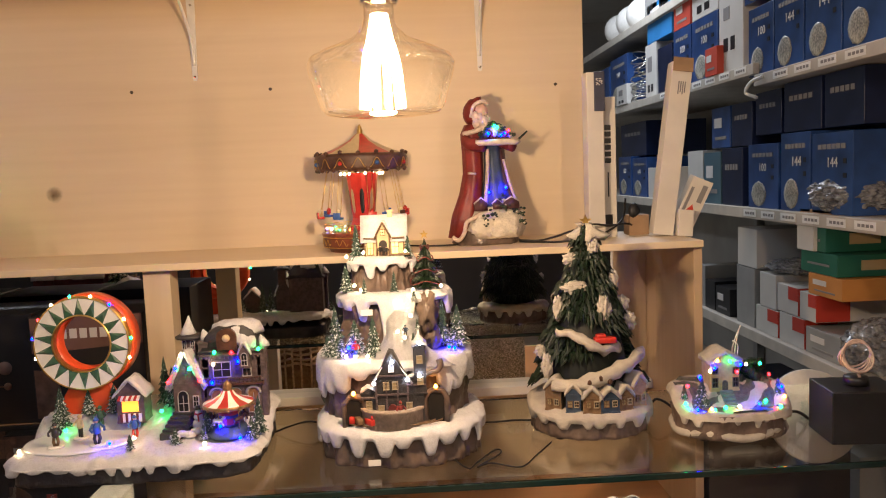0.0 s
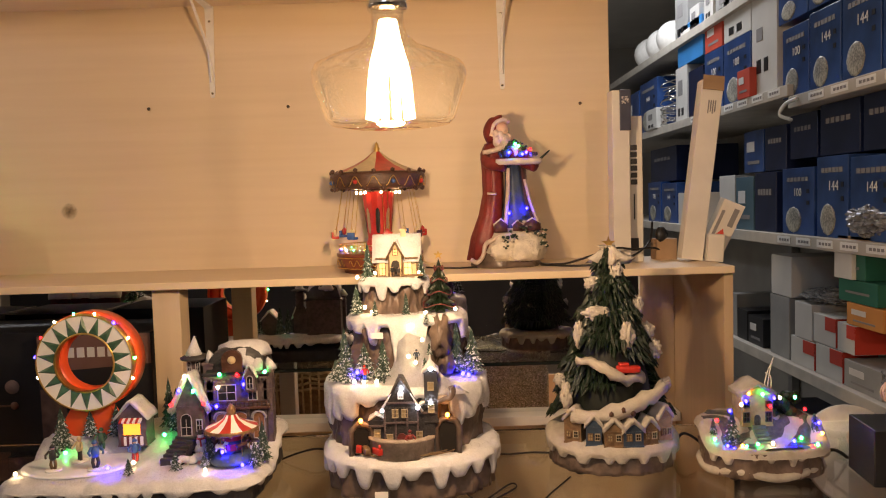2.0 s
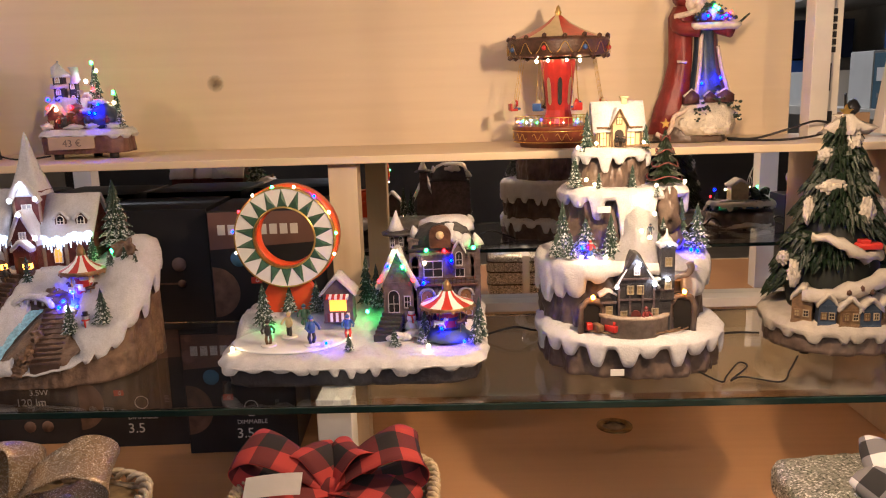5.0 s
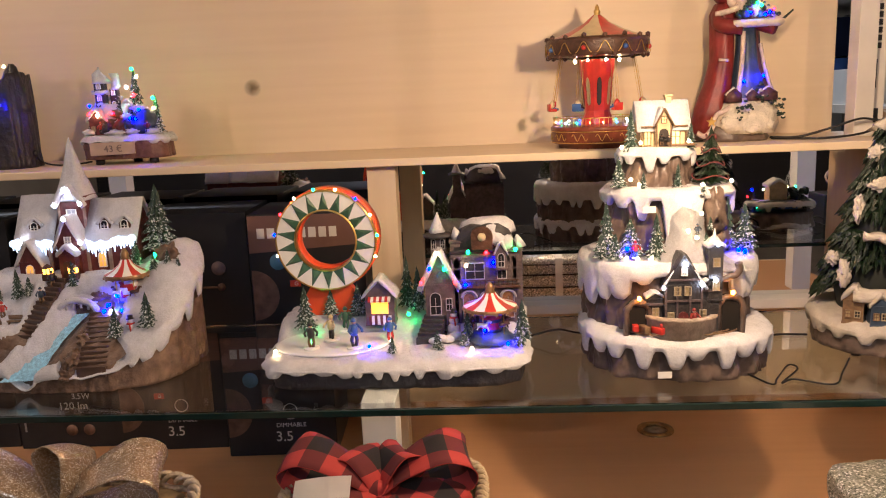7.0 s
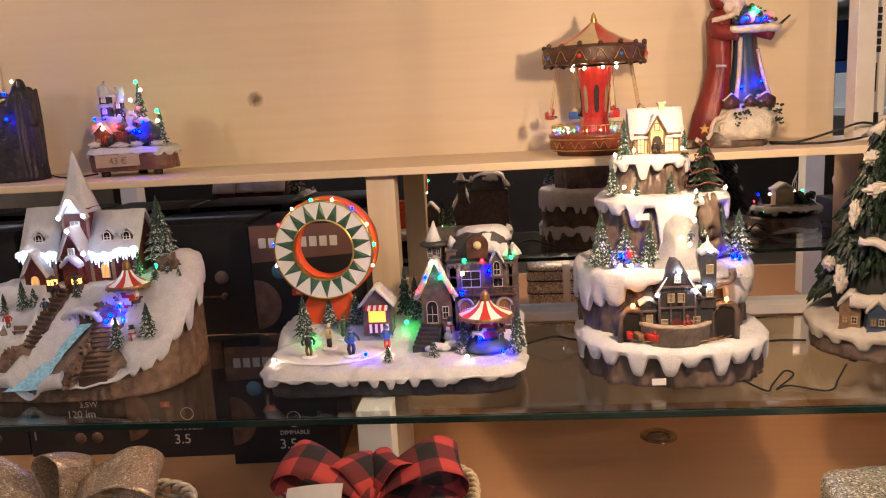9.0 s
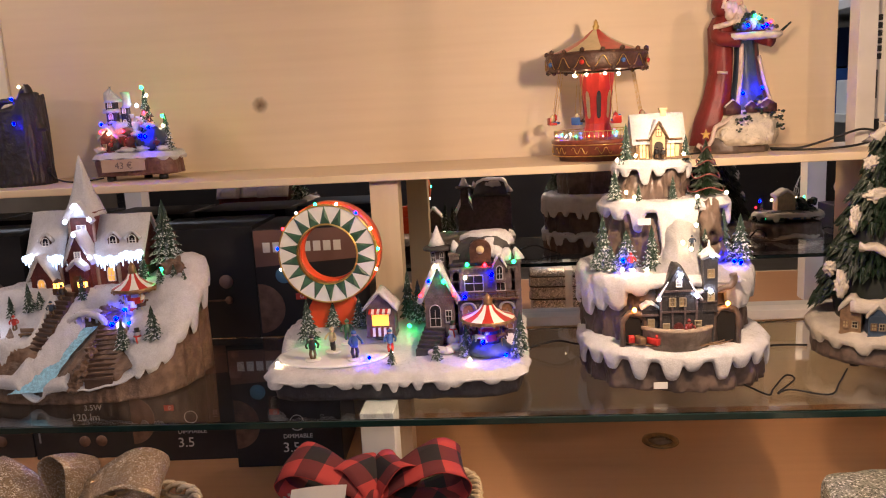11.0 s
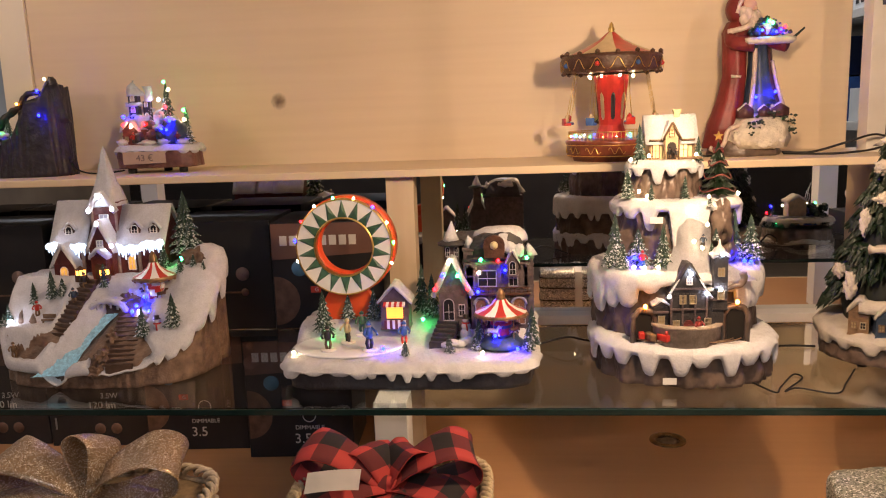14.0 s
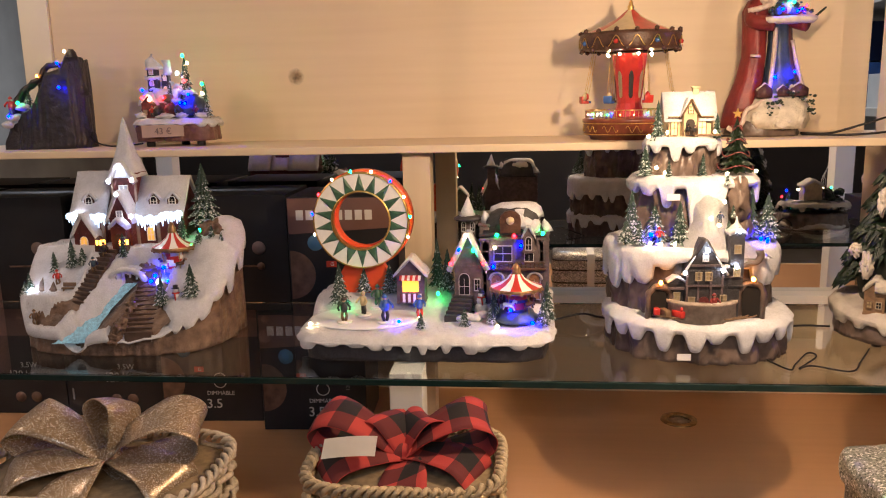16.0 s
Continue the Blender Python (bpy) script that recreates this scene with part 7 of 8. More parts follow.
for i, (x, y, z, h, r) in enumerate([(0.020, 0.010, 0.062, 0.148, 0.032), (-0.008, -0.020, 0.090, 0.050, 0.016), (0.066, 0.000, 0.062, 0.090, 0.018), (-0.080, -0.010, 0.062, 0.034, 0.014), (0.078, -0.030, 0.062, 0.040, 0.010)]):
    little_fir(fv, (x, y, z), h, r, fir_snowy, seed=150 + i)
bm = bmesh.new()
prism(bm, [(-0.064, 0.022), (0.034, 0.024), (0.034, 0.050), (-0.064, 0.050)], -0.0685, -0.067)
crd = part("price_card", bm, mat("kraft_card", (0.42, 0.31, 0.24), 0.7, var=0.1), fv, "brown price card", smooth=False)
words("price_writing", "43 €", 0.021, mat("faded_pen_ink", (0.15, 0.11, 0.10), 0.6, var=0), crd, pose(-0.034, -0.0690, 0.029, 90, 0, 0))
for k, p in [("g", (0.022, -0.004, 0.208)), ("w", (0.034, -0.012, 0.190)), ("c", (0.010, -0.014, 0.168)), ("r", (0.028, -0.024, 0.150)), ("b", (0.036, -0.052, 0.098)), ("g", (0.066, -0.014, 0.142)), ("w", (0.068, -0.022, 0.120)), ("b", (-0.066, -0.038, 0.130)), ("r", (-0.068, -0.040, 0.112)), ("w", (-0.050, -0.042, 0.108)), ("b", (0.044, -0.050, 0.118)), ("b", (0.024, -0.050, 0.100)), ("r", (-0.018, -0.044, 0.112))]:
    led(fv, k, p, 0.0040)

# ---- dark rocky grotto ----
gr = thing("rocky_grotto", "dark rocky grotto ornament with open arches and lights", "christmas village", (-1.438, 1.955, SHELF))


def gtop(x, y):
    """A flank that climbs in steps to a thin horn on one side."""
    z = 0.012 + 0.034 * clamp01((x + 0.060) / 0.03) + 0.050 * clamp01((x + 0.012) / 0.03) + 0.040 * clamp01((x - 0.022) / 0.014)
    return z + 0.030 * clamp01((x - 0.066) / 0.016) + 0.006 * noise.noise(Vector((x * 60, y * 60, 2)))


RG = rounded(0.102, 0.070, 3.2)
bm = bmesh.new()
crag(bm, RG, 0.0, 0.042, n=180, rows=20, amp=0.008, freq=38, seed=41, top=gtop, slope=0.90)
part("rock", bm, black_rock, gr, "near-black craggy rock")


def rock_arch(pts, r, taper):
    bm = bmesh.new()
    tube(bm, curve_pts(pts, 5), r, 9, 0, taper)
    for v in bm.verts:
        v.co += Vector((noise.noise(v.co * 70), noise.noise(v.co * 70 + Vector((5, 0, 0))), noise.noise(v.co * 70 + Vector((0, 5, 0))))) * 0.005
    part("rock_arch", bm, black_rock, gr)


rock_arch([(0.092, -0.010, 0.120), (0.084, -0.012, 0.176), (0.080, -0.012, 0.205), (0.076, -0.012, 0.228)], 0.016, 0.35)
rock_arch([(0.076, -0.014, 0.226), (0.066, -0.016, 0.212), (0.056, -0.018, 0.194), (0.044, -0.020, 0.170)], 0.005, 1.2)
rock_arch([(0.052, -0.018, 0.190), (0.030, -0.020, 0.192), (0.014, -0.022, 0.186), (0.002, -0.024, 0.164), (-0.014, -0.026, 0.152), (-0.036, -0.028, 0.138), (-0.056, -0.030, 0.112), (-0.066, -0.030, 0.070)], 0.006, 1.7)
rock_arch([(0.004, -0.022, 0.162), (0.000, -0.026, 0.140), (-0.006, -0.030, 0.110)], 0.006, 1.3)
bm = bmesh.new()
for x, z, q in ((-0.030, 0.098, 0.016), (-0.052, 0.074, 0.016), (-0.072, 0.058, 0.014)):
    ball(bm, (x, -0.054, z), q, 0, 3, (1.1, 0.7, 0.6), 0.6, 50)
part("snow_patch", bm, snow_m, gr)
for k, p in [("w", (0.070, -0.030, 0.222)), ("b", (0.050, -0.032, 0.196)), ("o", (0.000, -0.036, 0.168)), ("g", (-0.034, -0.068, 0.108)), ("b", (0.074, -0.074, 0.140)), ("b", (-0.060, -0.068, 0.078))]:
    led(gr, k, p, 0.0034)
little_fir(gr, (-0.018, -0.050, 0.090), 0.050, 0.013, seed=170)
little_skater(gr, (-0.062, -0.052, 0.072), 0.050, red_paint, slate_wall, 20, 0)
bm = bmesh.new()
tube(bm, curve_pts([(0.085, 0.0, 0.030), (0.098, -0.01, 0.032), (0.106, -0.012, 0.030)], 4), 0.008, 8)
part("plug", bm, plastic_black, gr)

# ---- lamp cartons behind the glass ----
box_black = mat("matt_black_carton", (0.016, 0.016, 0.019), 0.45, var=0.35, scale=12)
box_brown = mat("brown_print_band", (0.16, 0.085, 0.07), 0.5, var=0.12, scale=20)
print_white = mat("white_print", (0.62, 0.60, 0.58), 0.6, var=0.05)
print_grey = mat("grey_print", (0.22, 0.21, 0.21), 0.6, var=0.05)
print_red = mat("red_print", (0.50, 0.05, 0.03), 0.5, var=0.05)
print_blue = mat("light_blue_print", (0.07, 0.20, 0.34), 0.5, var=0.05)
print_copper = mat("copper_globe_print", (0.15, 0.085, 0.06), 0.5, var=0.5, scale=40)


def flat(parent, name, x0, x1, z0, z1, y, material, label=""):
    """A printed patch on a face that looks along -y."""
    bm = bmesh.new()
    box(bm, ((x0 + x1) / 2, y, (z0 + z1) / 2), (x1 - x0, 0.0012, z1 - z0))
    return part(name, bm, material, parent, label, smooth=False)


def disc(parent, name, x, z, r, y, material, hole=0.0):
    bm = bmesh.new()
    prof = [(hole, 0.0), (hole, 0.001), (r, 0.001), (r, 0.0)] if hole else [(0.0005, 0.001), (r, 0.001), (r, 0.0)]
    lathe(bm, prof, (x, y, z), 32, rot=Matrix.Rotation(math.pi / 2, 3, "X"), cap=False)
    return part(name, bm, material, parent)


def bars(parent, x, z, w, h, y, n, material, name="lettering"):
    """Lettering that stays unread: a row of plain bars."""
    step = w / n
    for i in range(n):
        bm = bmesh.new()
        box(bm, (x + step * (i + 0.5), y, z), (step * 0.72, 0.0012, h))
        part(name, bm, material, parent, smooth=False)


def lamp_carton(x0, y, z0, rz=0.0, style=0, w=0.250, h=0.284, d=0.22):
    b = thing("lamp_carton", "black and brown printed lamp carton, stacked", "carton", (x0 + w / 2, y, z0), rz, "stacked lamp cartons")
    bm = bmesh.new()
    box(bm, (0, d / 2, h / 2), (w, d, h - 0.0015), bev=0.0015)
    part("body", bm, box_black, b, smooth=False)
    f = -0.0008
    if style in (0, 1):
        bm = bmesh.new()
        prism(bm, [(-w / 2 + 0.002, h - 0.084), (w / 2 - 0.002, h - 0.070), (w / 2 - 0.002, h - 0.003), (-w / 2 + 0.002, h - 0.003)], -0.0012, 0)
        part("band", bm, box_brown, b, "brown print band", smooth=False)
        bars(b, -w / 2 + 0.018, h - 0.041, 0.178, 0.022, -0.0018, 8, print_white)
        disc(b, "badge", -w / 2 + 0.062, h - 0.104, 0.018, -0.0006, print_blue)
        bm = bmesh.new()
        prism(bm, [(-w / 2 + 0.003 + 0.056 * math.cos(t), h - 0.178 + 0.056 * math.sin(t)) for t in [math.pi * (k / 20 - 0.5) for k in range(21)]], -0.0010, 0)
        part("globe_print", bm, print_copper, b, smooth=False)
        flat(b, "energy_label", -w / 2 + 0.085, -w / 2 + 0.108, h - 0.160, h - 0.146, f, print_red)
        words("energy_letter", "G", 0.012, print_white, b, pose(-w / 2 + 0.094, -0.0018, h - 0.157, 90, 0, 0))
        disc(b, "dial_print", 0.022, 0.104, 0.016, -0.0006, print_white, 0.0142)
        words("words_dimmable", "DIMMABLE", 0.0145, print_white, b, pose(0.022, -0.0012, 0.070, 90, 0, 0), align="CENTER")
        words("words_power", "3.5", 0.034, print_white, b, pose(-0.016, -0.0012, 0.036, 90, 0, 0))
        words("words_side", "120", 0.013, print_grey, b, pose(0.086, -0.0012, 0.10, 90, -90, 0))
    elif style == 2:
        words("words_power", "3.5W", 0.020, print_white, b, pose(0.010, -0.0012, 0.118, 90, 0, 0))
        words("words_lumen", "120 lm", 0.026, print_white, b, pose(-0.024, -0.0012, 0.092, 90, 0, 0))
        for k in (0, 1):
            disc(b, "lamp_print", 0.002 + 0.042 * k, 0.046, 0.014, -0.0006, print_copper)
        bars(b, -w / 2 + 0.012, 0.06, 0.006, 0.03, -0.0012, 1, print_grey)
        flat(b, "band", -w / 2 + 0.002, w / 2 - 0.002, h - 0.08, h - 0.003, f, box_brown)
    else:
        flat(b, "band", -w / 2 + 0.002, -w / 2 + 0.075, 0.004, h - 0.004, f, box_brown)
        bm = bmesh.new()
        for i in range(8):
            box(bm, (-w / 2 + 0.035, -0.0018, 0.05 + 0.022 * i), (0.022, 0.0012, 0.015))
        part("lettering", bm, mat("dim_red_brown_print", (0.26, 0.10, 0.07), 0.5, var=0), b, smooth=False)
        disc(b, "icon", 0.055, h * 0.56, 0.016, -0.0006, mat("dusky_pink_print", (0.16, 0.11, 0.10), 0.5, var=0.3))
        flat(b, "line_print", -0.02, 0.05, h * 0.40, h * 0.414, f, print_copper)
        disc(b, "line_end", 0.058, h * 0.407, 0.009, -0.0006, print_copper)
    return b


for x, y, rz, st in [(-0.936, 1.886, 2.5, 0), (-1.205, 1.925, 3.0, 0), (-1.468, 1.945, 2.0, 2), (-1.73, 1.95, 2.0, 2), (-2.0, 1.95, 0.0, 2)]:
    lamp_carton(x, y, FLOOR, rz, st, h=0.282, d=0.20)
for x, y, rz, st in [(-0.842, 1.858, 1.5, 1), (-1.110, 1.905, 2.0, 3), (-1.380, 1.915, 3.0, 3), (-1.660, 1.905, 3.0, 3), (-1.94, 1.92, 0.0, 1)]:
    lamp_carton(x, y, FLOOR + 0.2835, rz, st, h=0.284, d=0.215)

# ---- gift hampers in front of the glass ----
wicker = mat("pale_wicker", (0.46, 0.36, 0.22), 0.6, var=0.4, scale=120, bump=0.5)
wicker_white = mat("whitewashed_wicker", (0.55, 0.47, 0.36), 0.55, var=0.35, scale=120, bump=0.5)
tinsel = glitter_mat("silver_green_glitter", (0.10, 0.11, 0.085), (0.44, 0.45, 0.37), (0.95, 0.95, 0.90), 420)
gold_cloth = glitter_mat("gold_glitter_cloth", (0.20, 0.14, 0.085), (0.42, 0.305, 0.19), (0.95, 0.88, 0.76), 900, 0.45)
red_plaid = plaid_mat("red_black_buffalo_check", (0.44, 0.045, 0.038), (0.13, 0.016, 0.018), (0.014, 0.010, 0.012), 17.0, 17.0)
bw_plaid = plaid_mat("black_white_buffalo_check", (0.76, 0.78, 0.82), (0.20, 0.20, 0.22), (0.022, 0.022, 0.026), 16.0, 16.0)


def hamper(name, label, place, a, b, ztop, weave):
    h = thing(name, label, "gift basket", (place[0], place[1], FLOOR), 0)
    R = rounded(a, b, 4)
    zt = ztop - FLOOR
    bm = bmesh.new()
    # inner wall in darker wicker: shade behind the canes is put into its colour
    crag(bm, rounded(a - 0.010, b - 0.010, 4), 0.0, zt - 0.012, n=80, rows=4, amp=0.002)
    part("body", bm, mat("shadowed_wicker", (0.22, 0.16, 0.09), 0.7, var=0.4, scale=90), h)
    for j in range(7):
        z = zt - 0.012 - 0.020 * j
        bm = bmesh.new()
        tube(bm, [((R(t) + 0.004 * math.sin(t * 24 + math.pi * j)) * math.cos(t), (R(t) + 0.004 * math.sin(t * 24 + math.pi * j)) * math.sin(t), z + 0.004 * math.sin(t * 7 + j)) for t in [TAU * i / 120 for i in range(121)]], 0.005, 6)
        part("cane", bm, weave, h)
    for i in range(24):
        t = TAU * i / 24
        bm = bmesh.new()
        tube(bm, [(R(t) * 0.985 * math.cos(t), R(t) * 0.985 * math.sin(t), 0.0), ((R(t) + 0.004) * math.cos(t), (R(t) + 0.004) * math.sin(t), zt * 0.6), (R(t) * 0.99 * math.cos(t), R(t) * 0.99 * math.sin(t), zt - 0.005)], 0.004, 5)
        part("stake", bm, weave, h)
    bm = bmesh.new()
    for k in (0, math.pi):
        tube(bm, [((R(t) + 0.006 * math.cos(t * 30 + k)) * math.cos(t), (R(t) + 0.006 * math.cos(t * 30 + k)) * math.sin(t), zt + 0.006 * math.sin(t * 30 + k)) for t in [TAU * i / 240 for i in range(241)]], 0.0042, 6)
    part("rim", bm, weave, h, "twisted rim")
    return h


def bow(label, place, cloth, loops, tails, width=0.075, rz=0.0):
    """A big tied ribbon bow: teardrop loops, loose tails and a knot."""
    b = thing("ribbon_bow", label, "bow", place, rz)
    for dx, dz, dy, ln, op, tw in loops:
        d = Vector((dx, dy, dz)).normalized()
        side = Vector((-0.25 * dx, 0.92, 0.34 - 0.3 * tw)).normalized()
        side = (side - d * side.dot(d)).normalized()
        nrm = d.cross(side).normalized()
        if nrm.z < 0:
            nrm = -nrm
        pts = curve_pts([Vector((0, 0, 0)) + nrm * 0.004, d * ln * 0.35 + nrm * op * 0.8, d * ln * 0.8 + nrm * op, d * ln + nrm * op * 0.1, d * ln * 0.82 - nrm * op * 0.7, d * ln * 0.38 - nrm * op * 0.45, -nrm * 0.004], 6)
        m = len(pts)
        wd = [width * (0.38 + 0.62 * min(1.0, 2.6 * min(k, m - 1 - k) / m)) for k in range(m)]
        bm = bmesh.new()
        ribbon(bm, pts, side, wd, cup=0.004)
        part("loop", bm, cloth, b)
    for pts in tails:
        bm = bmesh.new()
        P_ = curve_pts(pts, 6)
        m = len(P_)
        ribbon(bm, P_, Vector((0.8, 0.35, 0.2)).normalized() if abs(pts[-1][0]) < 0.06 else Vector((0.1, 0.85, 0.5)).normalized(), [width * (0.4 + 0.6 * min(1.0, 2.2 * k / m)) for k in range(m)], cup=0.004)
        part("tail", bm, cloth, b)
    bm = bmesh.new()
    ball(bm, (0, 0, 0.004), 0.020, 0, 3, (1.2, 0.9, 0.8), 0.3, 60)
    uvl = bm.loops.layers.uv.verify()
    for f in bm.faces:
        for lp in f.loops:
            lp[uvl].uv = (lp.vert.co.x, lp.vert.co.z)
    part("knot", bm, cloth, b)
    return b


hr = hamper("wicker_hamper", "pale wicker hamper tied with a red checked bow", (-0.480, 1.190), 0.134, 0.105, 0.876, wicker)
bow("red and black buffalo-check ribbon bow on the hamper", (-0.487, 1.205, 0.870), red_plaid,
    [(-1, 0.35, 0.15, 0.138, 0.034, 0.2), (1, 0.35, 0.15, 0.134, 0.034, 0.2), (-0.55, 0.62, 0.45, 0.070, 0.020, 0.0), (0.55, 0.62, 0.45, 0.070, 0.020, 0.0), (-0.9, -0.10, -0.45, 0.12, 0.024, 0.5), (0.95, -0.08, -0.40, 0.12, 0.024, 0.5)],
    [[(0, -0.01, 0), (0.006, -0.05, 0.004), (0.01, -0.10, -0.02), (0.012, -0.13, -0.07)]])
bm = bmesh.new()
rows = [[bm.verts.new((-0.115 + 0.11 * u, -0.012 + 0.018 * u + 0.05 * v - 0.05, 0.014 + 0.007 * math.sin(2.0 * u + 0.3) + 0.030 * v)) for u in [k / 8 for k in range(9)]] for v in (0, 0.5, 1)]
for j in range(2):
    for k in range(8):
        bm.faces.new((rows[j][k], rows[j][k + 1], rows[j + 1][k + 1], rows[j + 1][k]))
bmesh.ops.solidify(bm, geom=bm.faces[:], thickness=0.0012)
note = part("paper_note", bm, MATS["paper_white"], smooth=False)
note.matrix_basis = Matrix.Translation((-0.512, 1.160, 0.890)) @ Matrix.Diagonal((0.66, 0.50, 0.60, 1))
tagged(note, "curled white paper note tucked under the checked bow", "paper")
hg = hamper("wicker_hamper", "whitewashed wicker hamper tied with a gold glitter bow", (-0.930, 1.170), 0.178, 0.115, 0.862, wicker_white)
bow("gold glitter ribbon bow on the hamper", (-0.918, 1.180, 0.868), gold_cloth,
    [(-1, 0.30, 0.1, 0.15, 0.032, 0.2), (1, 0.36, 0.1, 0.145, 0.036, 0.2), (-0.15, 0.9, 0.45, 0.085, 0.026, 0.2), (-0.95, -0.12, -0.4, 0.14, 0.022, 0.4), (0.95, -0.15, -0.4, 0.13, 0.022, 0.4)],
    [[(0, -0.01, 0), (-0.02, -0.05, 0.0), (-0.03, -0.10, -0.03), (-0.03, -0.12, -0.08)]], 0.085)
hb = thing("glitter_gift_box", "grey-green glitter gift box tied with a checked bow", "gift box", (0.300, 1.185, FLOOR), 4)
bm = bmesh.new()
crag(bm, rounded(0.158, 0.10, 7), 0.0, 0.262, n=100, rows=12, amp=0.002, freq=60)
part("body", bm, tinsel, hb)
bm = bmesh.new()
drape(bm, rounded(0.162, 0.104, 7), 0.272, lambda t: 0.040, n=160, out=0.003, bumpy=0.004)
part("lid", bm, tinsel, hb, "tinsel-covered lid")
bow("black and white buffalo-check ribbon bow on the gift box", (0.324, 1.190, 0.880), bw_plaid,
    [(-1, 0.26, 0.2, 0.095, 0.017, 0.3), (1, 0.26, 0.2, 0.115, 0.018, 0.3), (0.12, 0.95, 0.45, 0.078, 0.020, 0.0), (-0.9, -0.02, -0.4, 0.12, 0.022, 0.5), (0.95, -0.02, -0.4, 0.12, 0.022, 0.5)],
    [[(0, -0.01, 0), (0.006, -0.05, 0.004), (0.01, -0.10, -0.02), (0.012, -0.12, -0.06)]])

# ---- low present between the hampers, seen in the mirror ----
pr = thing("glitter_present", "silver glitter present tied with a dark checked ribbon", "gift box", (-0.080, 1.100, FLOOR), 2)
silver = glitter_mat("silver_glitter_wrap", (0.12, 0.12, 0.12), (0.50, 0.51, 0.52), (0.95, 0.95, 0.95), 340)
bm = bmesh.new()
crag(bm, rounded(0.118, 0.078, 8), 0.0, 0.172, n=120, rows=12, amp=0.002, freq=60)
part("body", bm, silver, pr)
bm = bmesh.new()
slot = rounded(0.120, 0.080, 8)
box(bm, (0.030, 0.0, 0.087), (0.030, 0.166, 0.178), bev=0.003)
part("ribbon", bm, bw_plaid, pr, "black and white checked ribbon")
bm = bmesh.new()
for z in (0.060, 0.110, 0.150):
    tube(bm, [(slot(a) * math.cos(a), slot(a) * math.sin(a), z) for a in [TAU * i / 60 for i in range(61)]], 0.003, 5)
part("cord", bm, plastic_black, pr)

# ---- cables ----
def cable(label, pts, r=0.0022, name="cable"):
    bm = bmesh.new()
    tube(bm, curve_pts(pts, 7), r, 6)
    ob = part(name, bm, cable_m)
    return tagged(ob, label, "cable")


zs, zg = SHELF + 0.0025, GLASS + 0.0025
cable("thin black cable trailing along the upper shelf", [(0.285, 1.95, zs + 0.002), (0.34, 1.93, zs + 0.002), (0.40, 1.90, zs + 0.022), (0.45, 1.90, zs + 0.036), (0.50, 1.93, zs + 0.030), (0.56, 1.99, zs + 0.028), (0.60, 2.03, zs + 0.012)], 0.0026)
cable("thin black cable trailing along the upper shelf", [(0.285, 1.94, zs), (0.36, 1.885, zs), (0.44, 1.88, zs + 0.006), (0.50, 1.92, zs + 0.020), (0.545, 1.97, zs + 0.045), (0.56, 2.0, zs + 0.09)], 0.0026)
cable("thin black cable lying behind the carousel", [(0.02, 1.96, zs), (0.06, 1.93, zs), (0.10, 1.92, zs), (0.14, 1.93, zs)])
cable("short black cable from the grotto along the shelf", [(-1.335, 1.945, SHELF + 0.030), (-1.32, 1.94, SHELF + 0.012), (-1.29, 1.945, zs), (-1.25, 1.95, zs), (-1.215, 1.96, zs + 0.004)])
cable("black cable arching over the glass between two villages", [(-0.27, 1.66, zg), (-0.24, 1.655, zg + 0.012), (-0.20, 1.65, zg + 0.022), (-0.165, 1.66, zg + 0.012), (-0.12, 1.69, zg)])
cable("black cable lying on the glass in zigzag", [(0.085, 1.455, zg), (0.108, 1.405, zg), (0.125, 1.43, zg), (0.165, 1.49, zg), (0.172, 1.47, zg), (0.125, 1.41, zg), (0.15, 1.425, zg), (0.20, 1.40, zg), (0.235, 1.45, zg), (0.275, 1.515, zg)], 0.0016)
cable("black cable behind the tree on the glass", [(0.12, 1.66, zg), (0.17, 1.65, zg), (0.22, 1.655, zg), (0.26, 1.65, zg)])
cable("black cable looping up from the glass", [(0.46, 1.63, zg), (0.49, 1.62, zg + 0.02), (0.51, 1.62, zg + 0.040), (0.535, 1.61, zg + 0.028), (0.545, 1.60, zg + 0.012)], 0.0028)
cable("black plug cable on the glass by the small village", [(0.735, 1.545, zg + 0.02), (0.755, 1.54, zg + 0.026), (0.775, 1.55, zg + 0.018), (0.80, 1.57, zg)], 0.0032)

# ---- black box with a coiled lead on the glass ----
bb = thing("black_display_box", "matt black display box holding a coiled clear lead", "box", (0.838, 1.470, GLASS), -6)
bm = bmesh.new()
box(bm, (0, 0, 0.049), (0.128, 0.105, 0.097), bev=0.002)
part("body", bm, plastic_black, bb, smooth=False)
bm = bmesh.new()
lathe(bm, [(0.022, 0.098), (0.022, 0.112), (0.019, 0.114)], n=24)
part("cap", bm, plastic_black, bb)
bm = bmesh.new()
for k in range(5):
    ph = 0.5 * k
    tube(bm, [((0.026 + 0.002 * k) * math.cos(a), 0.012 * math.sin(a + ph) - 0.01 + 0.004 * k, 0.152 + (0.026 + 0.003 * math.sin(k)) * math.sin(a)) for a in [TAU * i / 30 for i in range(31)]], 0.0019, 6)
tube(bm, curve_pts([(-0.004, -0.01, 0.128), (0.0, -0.012, 0.118), (0.004, -0.008, 0.108)], 4), 0.003, 6)
part("coiled_lead", bm, mat("clear_pink_cable", (0.62, 0.46, 0.40), 0.25, var=0.2, scale=80), bb, "clear pinkish coiled lead")

# ---- cartons leaning on the end of the upper shelf ----
card_white = mat("white_carton", (0.66, 0.62, 0.55), 0.6, var=0.10, scale=14, bump=0.05)
